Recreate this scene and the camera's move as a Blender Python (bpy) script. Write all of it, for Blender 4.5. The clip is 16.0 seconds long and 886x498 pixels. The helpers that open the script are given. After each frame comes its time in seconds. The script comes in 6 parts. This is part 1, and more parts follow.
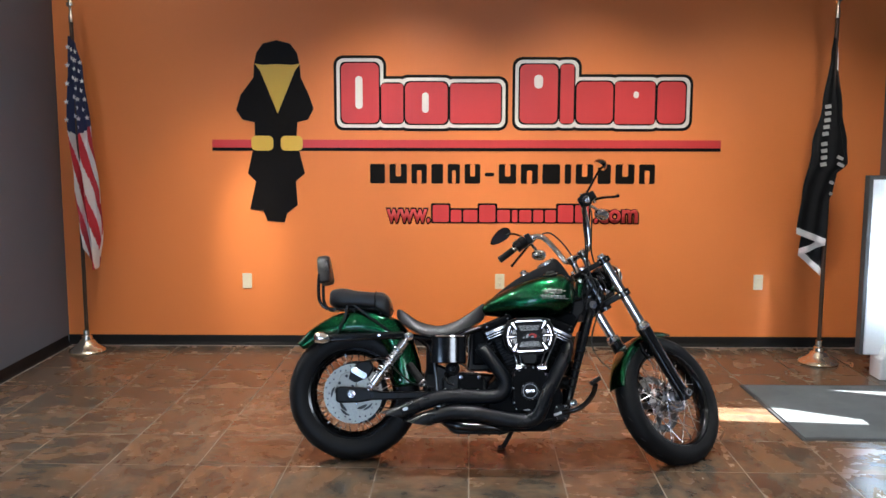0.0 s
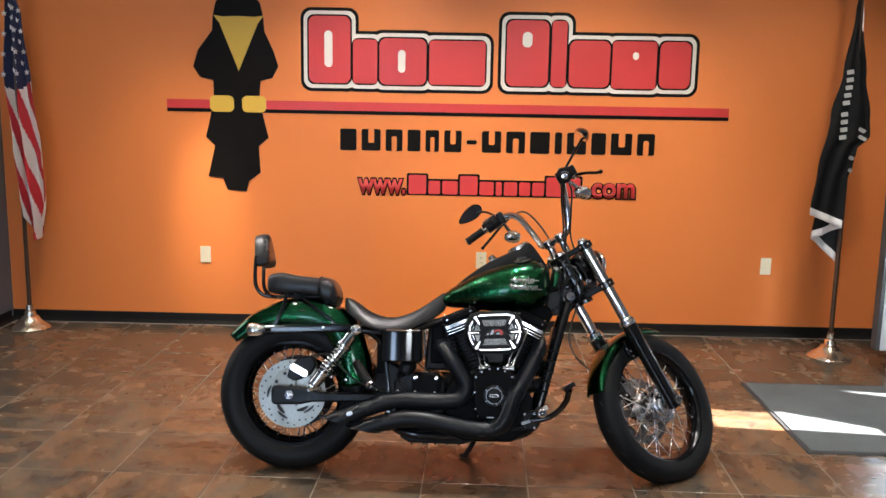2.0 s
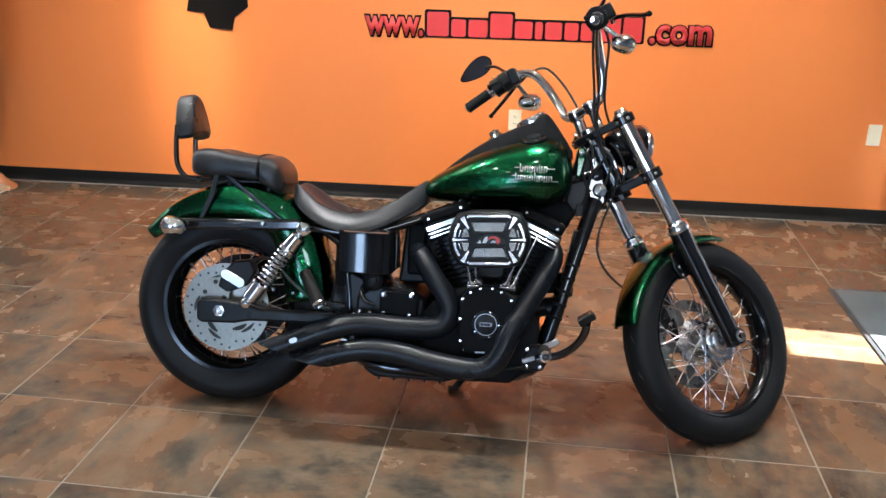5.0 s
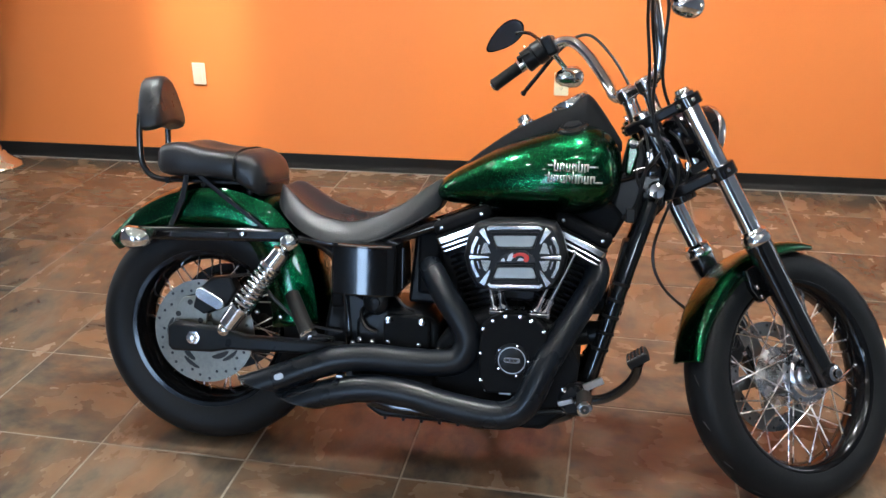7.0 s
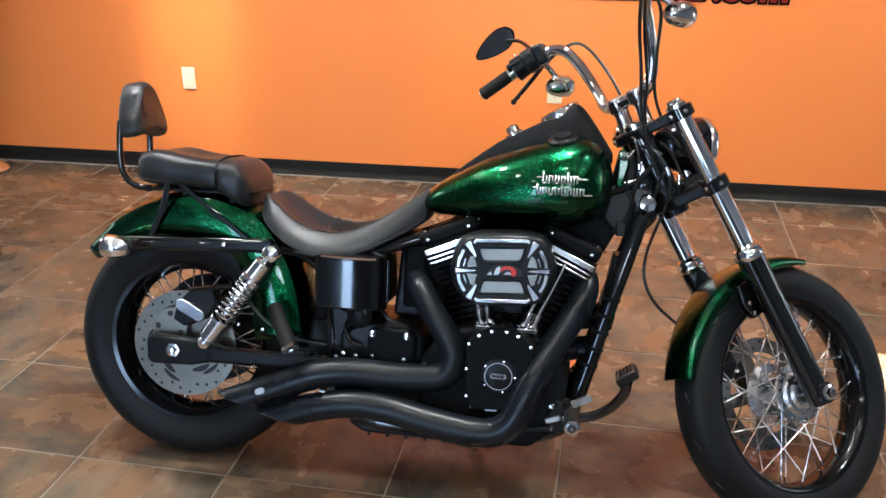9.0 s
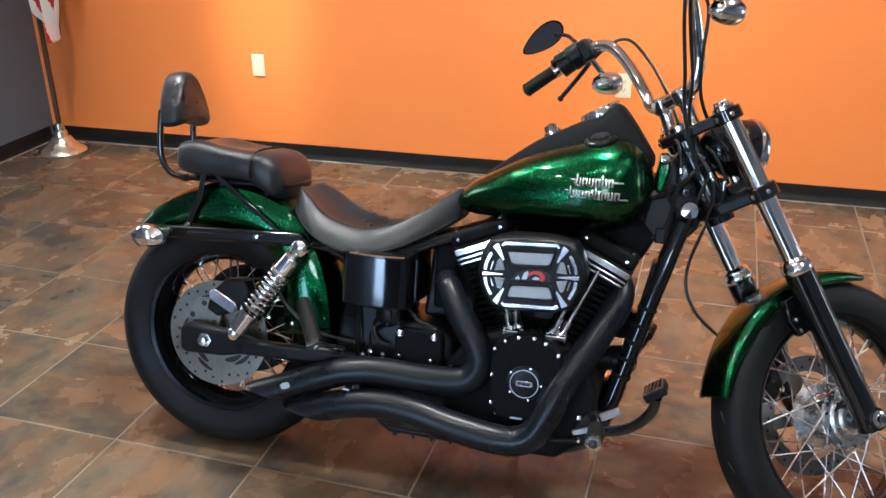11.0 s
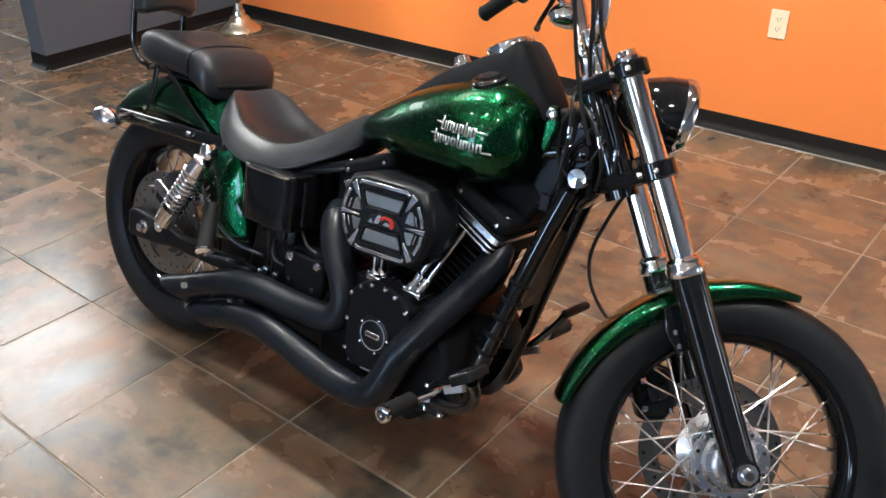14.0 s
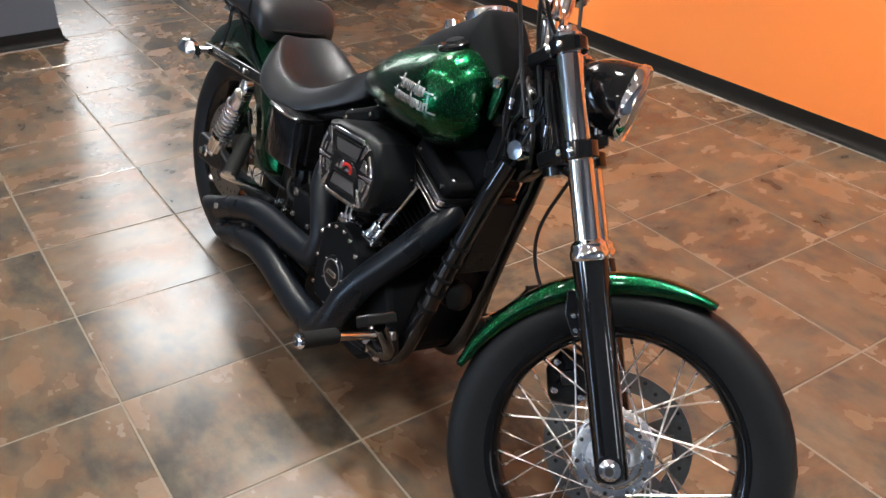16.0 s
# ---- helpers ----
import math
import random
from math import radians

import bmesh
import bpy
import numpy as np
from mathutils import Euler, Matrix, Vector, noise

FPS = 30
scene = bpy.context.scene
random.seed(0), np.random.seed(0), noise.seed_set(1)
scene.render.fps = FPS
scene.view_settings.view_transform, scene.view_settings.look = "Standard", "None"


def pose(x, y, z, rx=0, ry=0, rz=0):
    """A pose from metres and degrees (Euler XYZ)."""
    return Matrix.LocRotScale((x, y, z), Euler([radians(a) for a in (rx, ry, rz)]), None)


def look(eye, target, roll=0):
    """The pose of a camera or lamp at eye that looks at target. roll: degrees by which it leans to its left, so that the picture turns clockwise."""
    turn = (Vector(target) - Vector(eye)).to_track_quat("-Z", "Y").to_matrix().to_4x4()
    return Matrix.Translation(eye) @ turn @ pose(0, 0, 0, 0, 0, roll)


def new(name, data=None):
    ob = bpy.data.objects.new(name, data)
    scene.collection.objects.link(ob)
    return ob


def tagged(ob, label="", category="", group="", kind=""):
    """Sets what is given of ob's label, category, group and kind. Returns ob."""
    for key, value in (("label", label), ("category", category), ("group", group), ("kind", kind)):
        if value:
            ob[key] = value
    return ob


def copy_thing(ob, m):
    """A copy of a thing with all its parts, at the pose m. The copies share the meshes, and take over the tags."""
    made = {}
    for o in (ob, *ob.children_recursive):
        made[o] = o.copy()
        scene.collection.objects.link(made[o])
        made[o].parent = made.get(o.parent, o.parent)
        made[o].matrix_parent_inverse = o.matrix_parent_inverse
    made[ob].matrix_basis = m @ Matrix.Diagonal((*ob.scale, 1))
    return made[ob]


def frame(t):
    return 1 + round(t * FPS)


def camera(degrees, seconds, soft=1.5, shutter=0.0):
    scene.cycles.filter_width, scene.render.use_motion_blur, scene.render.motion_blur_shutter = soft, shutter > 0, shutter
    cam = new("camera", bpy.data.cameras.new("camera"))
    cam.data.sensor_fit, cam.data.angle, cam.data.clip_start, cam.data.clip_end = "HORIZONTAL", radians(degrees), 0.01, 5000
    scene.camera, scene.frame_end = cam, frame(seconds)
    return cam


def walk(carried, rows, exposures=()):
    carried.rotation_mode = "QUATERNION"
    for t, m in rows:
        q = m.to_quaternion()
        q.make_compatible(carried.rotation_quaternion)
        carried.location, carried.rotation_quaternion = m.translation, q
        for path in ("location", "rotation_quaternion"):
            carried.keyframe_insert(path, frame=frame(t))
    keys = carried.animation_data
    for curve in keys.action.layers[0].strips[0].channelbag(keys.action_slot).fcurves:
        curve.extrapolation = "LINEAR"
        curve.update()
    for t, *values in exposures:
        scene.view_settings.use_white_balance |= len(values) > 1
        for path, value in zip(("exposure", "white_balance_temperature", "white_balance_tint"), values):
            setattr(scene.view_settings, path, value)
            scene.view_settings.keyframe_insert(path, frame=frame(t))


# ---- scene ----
cam = camera(53.1, 16.0)
PATH = [
    (0, (0.065, -0.1, 1.614), (0.045, 1.884, 1.357), 0.1),
    (0.5, (0.052, 0.028, 1.615), (0.045, 2.01, 1.343), 0.3),
    (1, (0.115, 0.162, 1.609), (0.126, 2.138, 1.301), 0.9),
    (1.5, (0.244, 0.327, 1.616), (0.227, 2.3, 1.292), 1.9),
    (2, (0.302, 0.505, 1.609), (0.257, 2.476, 1.273), 1.0),
    (2.5, (0.281, 0.68, 1.612), (0.285, 2.65, 1.268), 0.5),
    (3, (0.349, 0.835, 1.611), (0.363, 2.802, 1.25), 0.3),
    (3.5, (0.487, 0.982, 1.597), (0.423, 2.932, 1.159), 0.8),
    (4, (0.535, 1.159, 1.577), (0.429, 3.069, 0.994), 1.0),
    (4.2, (0.523, 1.254, 1.561), (0.408, 3.154, 0.949), 1.1),
    (6.3, (0.694, 1.95, 1.541), (0.344, 3.761, 0.767), -0.0),
    (6.5, (0.672, 2.014, 1.536), (0.323, 3.821, 0.753), -0.3),
    (7, (0.621, 2.142, 1.529), (0.294, 3.945, 0.728), -0.7),
    (7.5, (0.632, 2.191, 1.537), (0.312, 3.996, 0.737), -0.2),
    (8, (0.635, 2.201, 1.534), (0.316, 4.011, 0.744), -0.2),
    (10.3, (0.641, 2.203, 1.523), (0.318, 4.006, 0.719), 0.0),
    (10.5, (0.678, 2.231, 1.525), (0.299, 4.02, 0.715), -0.2),
    (11, (0.76, 2.298, 1.532), (0.251, 4.051, 0.715), -0.6),
    (11.5, (0.822, 2.419, 1.52), (0.258, 4.154, 0.7), -0.4),
    (12, (0.939, 2.536, 1.527), (0.305, 4.241, 0.696), -0.2),
    (12.5, (1.174, 2.584, 1.527), (0.431, 4.217, 0.644), 0.4),
    (13, (1.3, 2.677, 1.512), (0.449, 4.215, 0.558), 0.2),
    (13.5, (1.373, 2.803, 1.506), (0.427, 4.265, 0.523), 0.0),
    (14, (1.529, 2.899, 1.508), (0.471, 4.274, 0.512), -0.2),
    (14.5, (1.708, 2.978, 1.505), (0.567, 4.268, 0.489), -0.5),
    (15, (1.764, 3.055, 1.499), (0.58, 4.311, 0.488), -0.6),
    (15.5, (1.824, 3.145, 1.504), (0.541, 4.312, 0.508), -0.0),
    (16, (2.008, 3.27, 1.493), (0.605, 4.257, 0.465), 0.8),
]
EXPOSURES = [(0, 3.31, 6400, 10), (1, 3.38, 6550, 10), (2, 3.40, 6850, 11), (2.5, 3.40, 7050, 11), (3, 3.40, 7000, 11), (3.5, 3.48, 6750, 10), (4, 3.61, 6500, 10), (6.5, 3.89, 6300, 7), (8, 3.89, 6300, 7), (10.5, 3.90, 6300, 7), (13, 3.95, 6350, 7), (15, 3.96, 6600, 9), (16, 3.94, 6600, 9)]
walk(cam, [(t, look(eye, target, roll)) for t, eye, target, roll in PATH], EXPOSURES)

# ---- world, sun, lights ----
world = bpy.data.worlds.new("sky")
scene.world = world
world.use_nodes = True
wn = world.node_tree.nodes
sky = wn.new("ShaderNodeTexSky")
sky.sky_type, sky.sun_disc = "NISHITA", False
sky.sun_elevation, sky.sun_rotation = radians(38), radians(84)
wn["Background"].inputs["Strength"].default_value = 0.05
world.node_tree.links.new(sky.outputs["Color"], wn["Background"].inputs["Color"])

SUN_WAY = Vector((-0.78, 0.085, -0.62))
sun = new("sun", bpy.data.lights.new("sun", "SUN"))
sun.data.energy, sun.data.angle, sun.data.color = 5.0, radians(0.5), (1.0, 0.985, 0.955)
sun.matrix_world = look((8, 4, 6), Vector((8, 4, 6)) + SUN_WAY)


def area_lamp(name, at, to, w, h, power, colour, spread=180):
    """A rectangular lamp at a place, turned to a target."""
    ob = new(name, bpy.data.lights.new(name, "AREA"))
    ob.data.shape, ob.data.size, ob.data.size_y = "RECTANGLE", w, h
    ob.data.energy, ob.data.color, ob.data.spread = power, colour, radians(spread)
    ob.matrix_world = look(at, to)
    return ob


WARM = (1.0, 0.90, 0.76)
NORTH, WEST, EAST, SOUTH, TOP = 6.573, -2.885, 3.26, -4.6, 3.35
FAR_X, FAR_TOP = -6.0, 4.9
# daylight standing in the window openings
area_lamp("window_light_south", (-2.15, SOUTH + 0.03, 1.70), (-0.6, 4, 1.0), 1.1, 2.2, 7.5, (0.56, 0.76, 1.0))
area_lamp("window_light_high", (1.10, SOUTH + 0.03, 2.85), (0.6, 4, 0.9), 1.2, 0.7, 4.5, (0.86, 0.94, 1.0))
area_lamp("window_light_west", (FAR_X + 0.03, 5.675, 3.83), (0, 4.6, 0.2), 2.8, 1.45, 6.0, (0.94, 0.97, 1.0))
CEILING_LAMPS = [(x, y) for y in (0.4, 2.6, 4.6) for x in (-1.4, 0.3, 2.1)]
for lx, ly in CEILING_LAMPS:
    area_lamp("ceiling_lamp_light", (lx, ly, TOP - 0.035), (lx, ly, 0), 0.16, 0.16, 2.7 if ly > 4 else 0.85, (0.98, 0.97, 0.95), 128)
# added narrow cool fill that only brightens the cabinet front
area_lamp("cabinet_fill_light", (EAST - 0.02, 4.735, 1.06), (3.05, 5.72, 0.8), 0.24, 0.70, 0.6, (0.74, 0.88, 1.0), 27)
WALL_SPOTS = [(-1.60, 5.20, -1.60, 0.50, 11, 42), (-1.46, 5.42, -1.46, 0.80, 36, 16), (-0.30, 4.75, -0.30, 1.05, 16.5, 62), (1.05, 4.75, 1.05, 1.05, 14, 62), (2.40, 4.75, 2.25, 0.80, 6.5, 72)]
for lx, ly, tx, tz, power, cone in WALL_SPOTS:
    spot = new("wall_spot_light", bpy.data.lights.new("wall_spot_light", "SPOT"))
    spot.data.energy, spot.data.spot_size, spot.data.spot_blend, spot.data.color = power, radians(cone), 1.0, WARM
    spot.data.shadow_soft_size = 0.06
    spot.matrix_world = look((lx, ly, TOP - 0.16), (tx, NORTH, tz))

# ---- materials ----


def mat_base(name, colour, rough=0.5, metal=0.0, coat=0.0):
    m = bpy.data.materials.new(name)
    m.use_nodes = True
    b = m.node_tree.nodes["Principled BSDF"]
    b.inputs["Base Color"].default_value = (*colour, 1)
    b.inputs["Roughness"].default_value, b.inputs["Metallic"].default_value = rough, metal
    b.inputs["Coat Weight"].default_value = coat
    b.inputs["Coat Roughness"].default_value = 0.03
    return m, m.node_tree.nodes, m.node_tree.links, b


def noise_node(nodes, links, scale, detail=4.0, rough=0.55, coords="Object", vector=None):
    n = nodes.new("ShaderNodeTexNoise")
    n.inputs["Scale"].default_value, n.inputs["Detail"].default_value, n.inputs["Roughness"].default_value = scale, detail, rough
    if vector is None:
        vector = nodes.new("ShaderNodeTexCoord").outputs[coords]
    links.new(vector, n.inputs["Vector"])
    return n.outputs["Fac"]


def ramp_node(nodes, links, fac, stops):
    r = nodes.new("ShaderNodeValToRGB")
    while len(r.color_ramp.elements) < len(stops):
        r.color_ramp.elements.new(0.5)
    for e, (p, c) in zip(r.color_ramp.elements, stops):
        e.position, e.color = p, (*c, 1)
    links.new(fac, r.inputs["Fac"])
    return r.outputs["Color"]


def grey_range(nodes, links, fac, lo, hi, a=0.3, b=0.7):
    m = nodes.new("ShaderNodeMapRange")
    m.inputs["From Min"].default_value, m.inputs["From Max"].default_value = a, b
    m.inputs["To Min"].default_value, m.inputs["To Max"].default_value = lo, hi
    links.new(fac, m.inputs["Value"])
    return m.outputs["Result"]


def bump_node(nodes, links, b, height, strength, distance):
    n = nodes.new("ShaderNodeBump")
    n.inputs["Strength"].default_value, n.inputs["Distance"].default_value = strength, distance
    links.new(height, n.inputs["Height"])
    links.new(n.outputs["Normal"], b.inputs["Normal"])


def surface(name, colour, rough=0.5, metal=0.0, coat=0.0, grain=60.0, vary=0.15, stain=3.0, bump=0.1, depth=0.001, rvary=0.08, coords="Object", spec=0.5):
    """A surface with a fine grain and broad, soft unevenness in colour, gloss and relief."""
    m, nodes, links, b = mat_base(name, colour, rough, metal, coat)
    b.inputs["Specular IOR Level"].default_value = spec
    fine = noise_node(nodes, links, grain, 5.0, coords=coords)
    broad = noise_node(nodes, links, stain, 3.0, coords=coords)
    mixer = nodes.new("ShaderNodeMath")
    mixer.operation = "ADD"
    links.new(fine, mixer.inputs[0])
    links.new(broad, mixer.inputs[1])
    lo = tuple(max(0.0, c * (1 - vary)) for c in colour)
    hi = tuple(min(1.0, c * (1 + vary)) for c in colour)
    half = nodes.new("ShaderNodeMath")
    half.operation = "MULTIPLY"
    half.inputs[1].default_value = 0.5
    links.new(mixer.outputs[0], half.inputs[0])
    links.new(ramp_node(nodes, links, half.outputs[0], [(0.3, lo), (0.7, hi)]), b.inputs["Base Color"])
    links.new(grey_range(nodes, links, broad, max(0.02, rough - rvary), min(1, rough + rvary)), b.inputs["Roughness"])
    if bump:
        bump_node(nodes, links, b, fine, bump, depth)
    return m


M_ORANGE = surface("orange_wall_paint", (0.80, 0.232, 0.057), 0.50, grain=220, vary=0.035, stain=1.4, bump=0.10, depth=0.0006)
M_GREY_WALL = surface("grey_wall_paint", (0.104, 0.125, 0.158), 0.55, grain=220, vary=0.05, stain=1.4, bump=0.12, depth=0.0006)
M_CEIL = surface("ceiling_paint", (0.62, 0.61, 0.58), 0.9, grain=120, vary=0.06, stain=2, bump=0.2)
M_BASE = surface("black_vinyl_base", (0.010, 0.0095, 0.0095), 0.52, grain=90, vary=0.2, stain=4, spec=0.12)
M_CAULK = surface("pale_caulk", (0.20, 0.19, 0.175), 0.6, grain=90, vary=0.2)
M_GROUT = surface("grout", (0.215, 0.176, 0.132), 0.65, grain=300, vary=0.25, stain=5, bump=0.3)
M_MAT = surface("grey_carpet", (0.115, 0.135, 0.14), 0.95, grain=420, vary=0.35, stain=5, bump=0.8, depth=0.004)
M_MAT_EDGE = surface("dark_rubber_edge", (0.03, 0.032, 0.035), 0.7, grain=90, vary=0.2)
M_WHITE = surface("white_enamel", (0.74, 0.78, 0.82), 0.35, grain=60, vary=0.04, stain=2, bump=0.05)
M_GREYTRIM = surface("grey_plastic_trim", (0.07, 0.075, 0.08), 0.5, grain=80, vary=0.15)
M_IVORY = surface("ivory_plastic", (0.72, 0.66, 0.50), 0.4, grain=60, vary=0.04, bump=0.0)
M_SLOT = surface("dark_slot", (0.02, 0.02, 0.02), 0.6, bump=0.0)
M_V_RED = surface("red_vinyl", (0.62, 0.045, 0.045), 0.38, grain=140, vary=0.06, stain=1.5, bump=0.04)
M_V_BLACK = surface("black_vinyl", (0.007, 0.0055, 0.0045), 0.45, grain=140, vary=0.2, stain=3, bump=0.04, spec=0.10)
M_V_WHITE = surface("white_vinyl", (0.80, 0.78, 0.74), 0.4, grain=140, vary=0.04, stain=2, bump=0.04)
M_V_YELLOW = surface("yellow_vinyl", (0.72, 0.46, 0.06), 0.42, grain=140, vary=0.06, stain=3, bump=0.04)
M_BRASS = surface("polished_brass", (0.88, 0.80, 0.64), 0.24, 1.0, grain=60, vary=0.08, stain=8, bump=0.02)
M_POLE = surface("dark_oak", (0.055, 0.028, 0.016), 0.35, grain=70, vary=0.35, stain=9, bump=0.1)
M_F_RED = surface("red_nylon", (0.50, 0.02, 0.03), 0.6, grain=500, vary=0.12, stain=9, bump=0.2)
M_F_WHITE = surface("white_nylon", (0.76, 0.73, 0.70), 0.6, grain=500, vary=0.06, stain=9, bump=0.2)
M_F_NAVY = surface("navy_nylon", (0.018, 0.025, 0.075), 0.6, grain=500, vary=0.15, stain=9, bump=0.2)
M_F_BLACK = surface("black_nylon", (0.0045, 0.0045, 0.005), 0.7, grain=500, vary=0.2, stain=9, bump=0.2, spec=0.2)
M_F_GREY = surface("pale_flag_print", (0.42, 0.41, 0.39), 0.6, grain=500, vary=0.1, bump=0.1)
M_ALU = surface("window_frame_aluminium", (0.30, 0.30, 0.31), 0.4, 1.0, grain=90, vary=0.1)
M_LAMP_RIM = surface("white_lamp_ring", (0.75, 0.74, 0.72), 0.5, bump=0.0)


def emitter(name, colour, strength):
    m, nodes, links, b = mat_base(name, colour)
    b.inputs["Emission Color"].default_value, b.inputs["Emission Strength"].default_value = (*colour, 1), strength
    return m


M_LAMP = emitter("lamp_glow", (1.0, 0.94, 0.85), 1.4)
M_PANEL = emitter("panel_glow", (1.0, 0.97, 0.92), 0.45)
M_DAY_W = emitter("bright_daylight_west", (0.97, 0.98, 1.0), 0.31)
M_DAY_S = emitter("bright_daylight_south", (0.30, 0.50, 1.0), 0.26)


def slate_tile():
    """Glazed slate-look tile: rust, tan, brown and blue-black clouds, shifted from tile to tile."""
    m, nodes, links, b = mat_base("slate_tile", (0.2, 0.12, 0.07), 0.3)
    info = nodes.new("ShaderNodeObjectInfo")
    island = nodes.new("ShaderNodeNewGeometry")
    total = nodes.new("ShaderNodeMath")
    total.operation = "ADD"
    links.new(info.outputs["Random"], total.inputs[0])
    links.new(island.outputs["Random Per Island"], total.inputs[1])
    shift = nodes.new("ShaderNodeVectorMath")
    shift.operation = "SCALE"
    shift.inputs[0].default_value = (37.0, 23.0, 11.0)
    links.new(total.outputs[0], shift.inputs["Scale"])
    add = nodes.new("ShaderNodeVectorMath")
    links.new(nodes.new("ShaderNodeTexCoord").outputs["Object"], add.inputs[0])
    links.new(shift.outputs[0], add.inputs[1])
    v = add.outputs[0]
    stretch = nodes.new("ShaderNodeVectorMath")
    stretch.operation = "MULTIPLY"
    stretch.inputs[1].default_value = (0.85, 1.25, 1.0)
    links.new(v, stretch.inputs[0])
    v = stretch.outputs[0]

    def clouds(scale, detail, rough, swirl):
        fac = noise_node(nodes, links, scale, detail, rough, vector=v)
        fac.node.inputs["Distortion"].default_value = swirl
        return fac

    n1 = clouds(3.1, 5.0, 0.60, 0.10)
    n2 = clouds(5.2, 4.0, 0.56, 0.10)
    n3 = clouds(55.0, 5.0, 0.65, 0.0)
    n4 = clouds(14.0, 5.0, 0.60, 0.0)
    # brown ground running from blue-black to tan
    ground = ramp_node(nodes, links, n1, [(0.28, (0.022, 0.022, 0.021)), (0.42, (0.060, 0.048, 0.037)), (0.56, (0.108, 0.079, 0.054)), (0.74, (0.180, 0.136, 0.094))])
    # rust clouds
    rust = nodes.new("ShaderNodeMix")
    rust.data_type = "RGBA"
    rust.inputs["B"].default_value = (0.205, 0.103, 0.049, 1)
    links.new(grey_range(nodes, links, n2, 0.0, 0.95, 0.42, 0.70), rust.inputs["Factor"])
    links.new(ground, rust.inputs["A"])
    # slate-grey smudges and pale flecks
    smudge = nodes.new("ShaderNodeMix")
    smudge.data_type = "RGBA"
    smudge.inputs["B"].default_value = (0.030, 0.034, 0.033, 1)
    links.new(grey_range(nodes, links, n2, 0.75, 0.0, 0.29, 0.45), smudge.inputs["Factor"])
    links.new(rust.outputs["Result"], smudge.inputs["A"])
    fleck = nodes.new("ShaderNodeMix")
    fleck.data_type = "RGBA"
    fleck.inputs["B"].default_value = (0.235, 0.178, 0.118, 1)
    links.new(grey_range(nodes, links, n4, 0.0, 0.50, 0.40, 0.82), fleck.inputs["Factor"])
    links.new(smudge.outputs["Result"], fleck.inputs["A"])
    speck = nodes.new("ShaderNodeMix")
    speck.data_type, speck.blend_type = "RGBA", "MULTIPLY"
    speck.inputs["Factor"].default_value = 0.35
    links.new(fleck.outputs["Result"], speck.inputs["A"])
    links.new(ramp_node(nodes, links, n3, [(0.3, (0.62, 0.6, 0.6)), (0.7, (1.0, 1.0, 1.0))]), speck.inputs["B"])
    links.new(speck.outputs["Result"], b.inputs["Base Color"])
    links.new(grey_range(nodes, links, n2, 0.20, 0.31), b.inputs["Roughness"])
    b.inputs["Specular IOR Level"].default_value = 0.66
    bump_node(nodes, links, b, n4, 0.03, 0.003)
    return m


M_TILE = slate_tile()

# ---- mesh tools: each gives (vertices, faces) ----


def join(*meshes):
    vs, fs = [], []
    for v, f in meshes:
        k = len(vs)
        vs += [Vector(p) for p in v]
        fs += [[i + k for i in q] for q in f]
    return vs, fs


def moved(mesh, m):
    return [m @ Vector(p) for p in mesh[0]], mesh[1]


def block(x0, x1, y0, y1, z0, z1):
    v = [(x, y, z) for z in (z0, z1) for y in (y0, y1) for x in (x0, x1)]
    return v, [(0, 2, 3, 1), (4, 5, 7, 6), (0, 1, 5, 4), (2, 6, 7, 3), (0, 4, 6, 2), (1, 3, 7, 5)]


def rounded_slab(x0, x1, y0, y1, z0, z1, r=0.004):
    """A block whose top edges are chamfered by r."""
    lo = [(x0, y0, z0), (x1, y0, z0), (x1, y1, z0), (x0, y1, z0)]
    mid = [(x, y, z1 - r) for x, y, _ in lo]
    top = [(x0 + r, y0 + r, z1), (x1 - r, y0 + r, z1), (x1 - r, y1 - r, z1), (x0 + r, y1 - r, z1)]
    return loft([lo, mid, top])


def loft(rings, closed=False, caps=True):
    n = len(rings[0])
    vs = [Vector(p) for ring in rings for p in ring]
    fs = []
    for k in range(len(rings) if closed else len(rings) - 1):
        a, c = k * n, ((k + 1) % len(rings)) * n
        for i in range(n):
            j = (i + 1) % n
            fs.append((a + i, a + j, c + j, c + i))
    if caps and not closed:
        fs.append(tuple(reversed(range(n))))
        fs.append(tuple(range((len(rings) - 1) * n, len(rings) * n)))
    return vs, fs


def sheet(grid):
    """An open surface through a grid of points."""
    n = len(grid[0])
    vs = [Vector(p) for row in grid for p in row]
    fs = [(r * n + i, r * n + i + 1, (r + 1) * n + i + 1, (r + 1) * n + i) for r in range(len(grid) - 1) for i in range(n - 1)]
    return vs, fs


def lathe(profile, segs=32, closed=False):
    """Turns (along, radius) about the x axis."""
    rings = [[(a, r * math.cos(2 * math.pi * i / segs), r * math.sin(2 * math.pi * i / segs)) for i in range(segs)] for a, r in profile]
    return loft(rings, closed, not closed)


def rod(p, q, r, segs=12, r2=None):
    p, q = Vector(p), Vector(q)
    turn = (q - p).to_track_quat("X", "Z").to_matrix().to_4x4()
    turn.translation = p
    return moved(lathe([(0, r), ((q - p).length, r if r2 is None else r2)], segs), turn)


def turned(profile, p, way, segs=20, closed=False):
    """A lathed form with its foot at p, along way."""
    turn = Vector(way).to_track_quat("X", "Z").to_matrix().to_4x4()
    turn.translation = Vector(p)
    return moved(lathe(profile, segs, closed), turn)


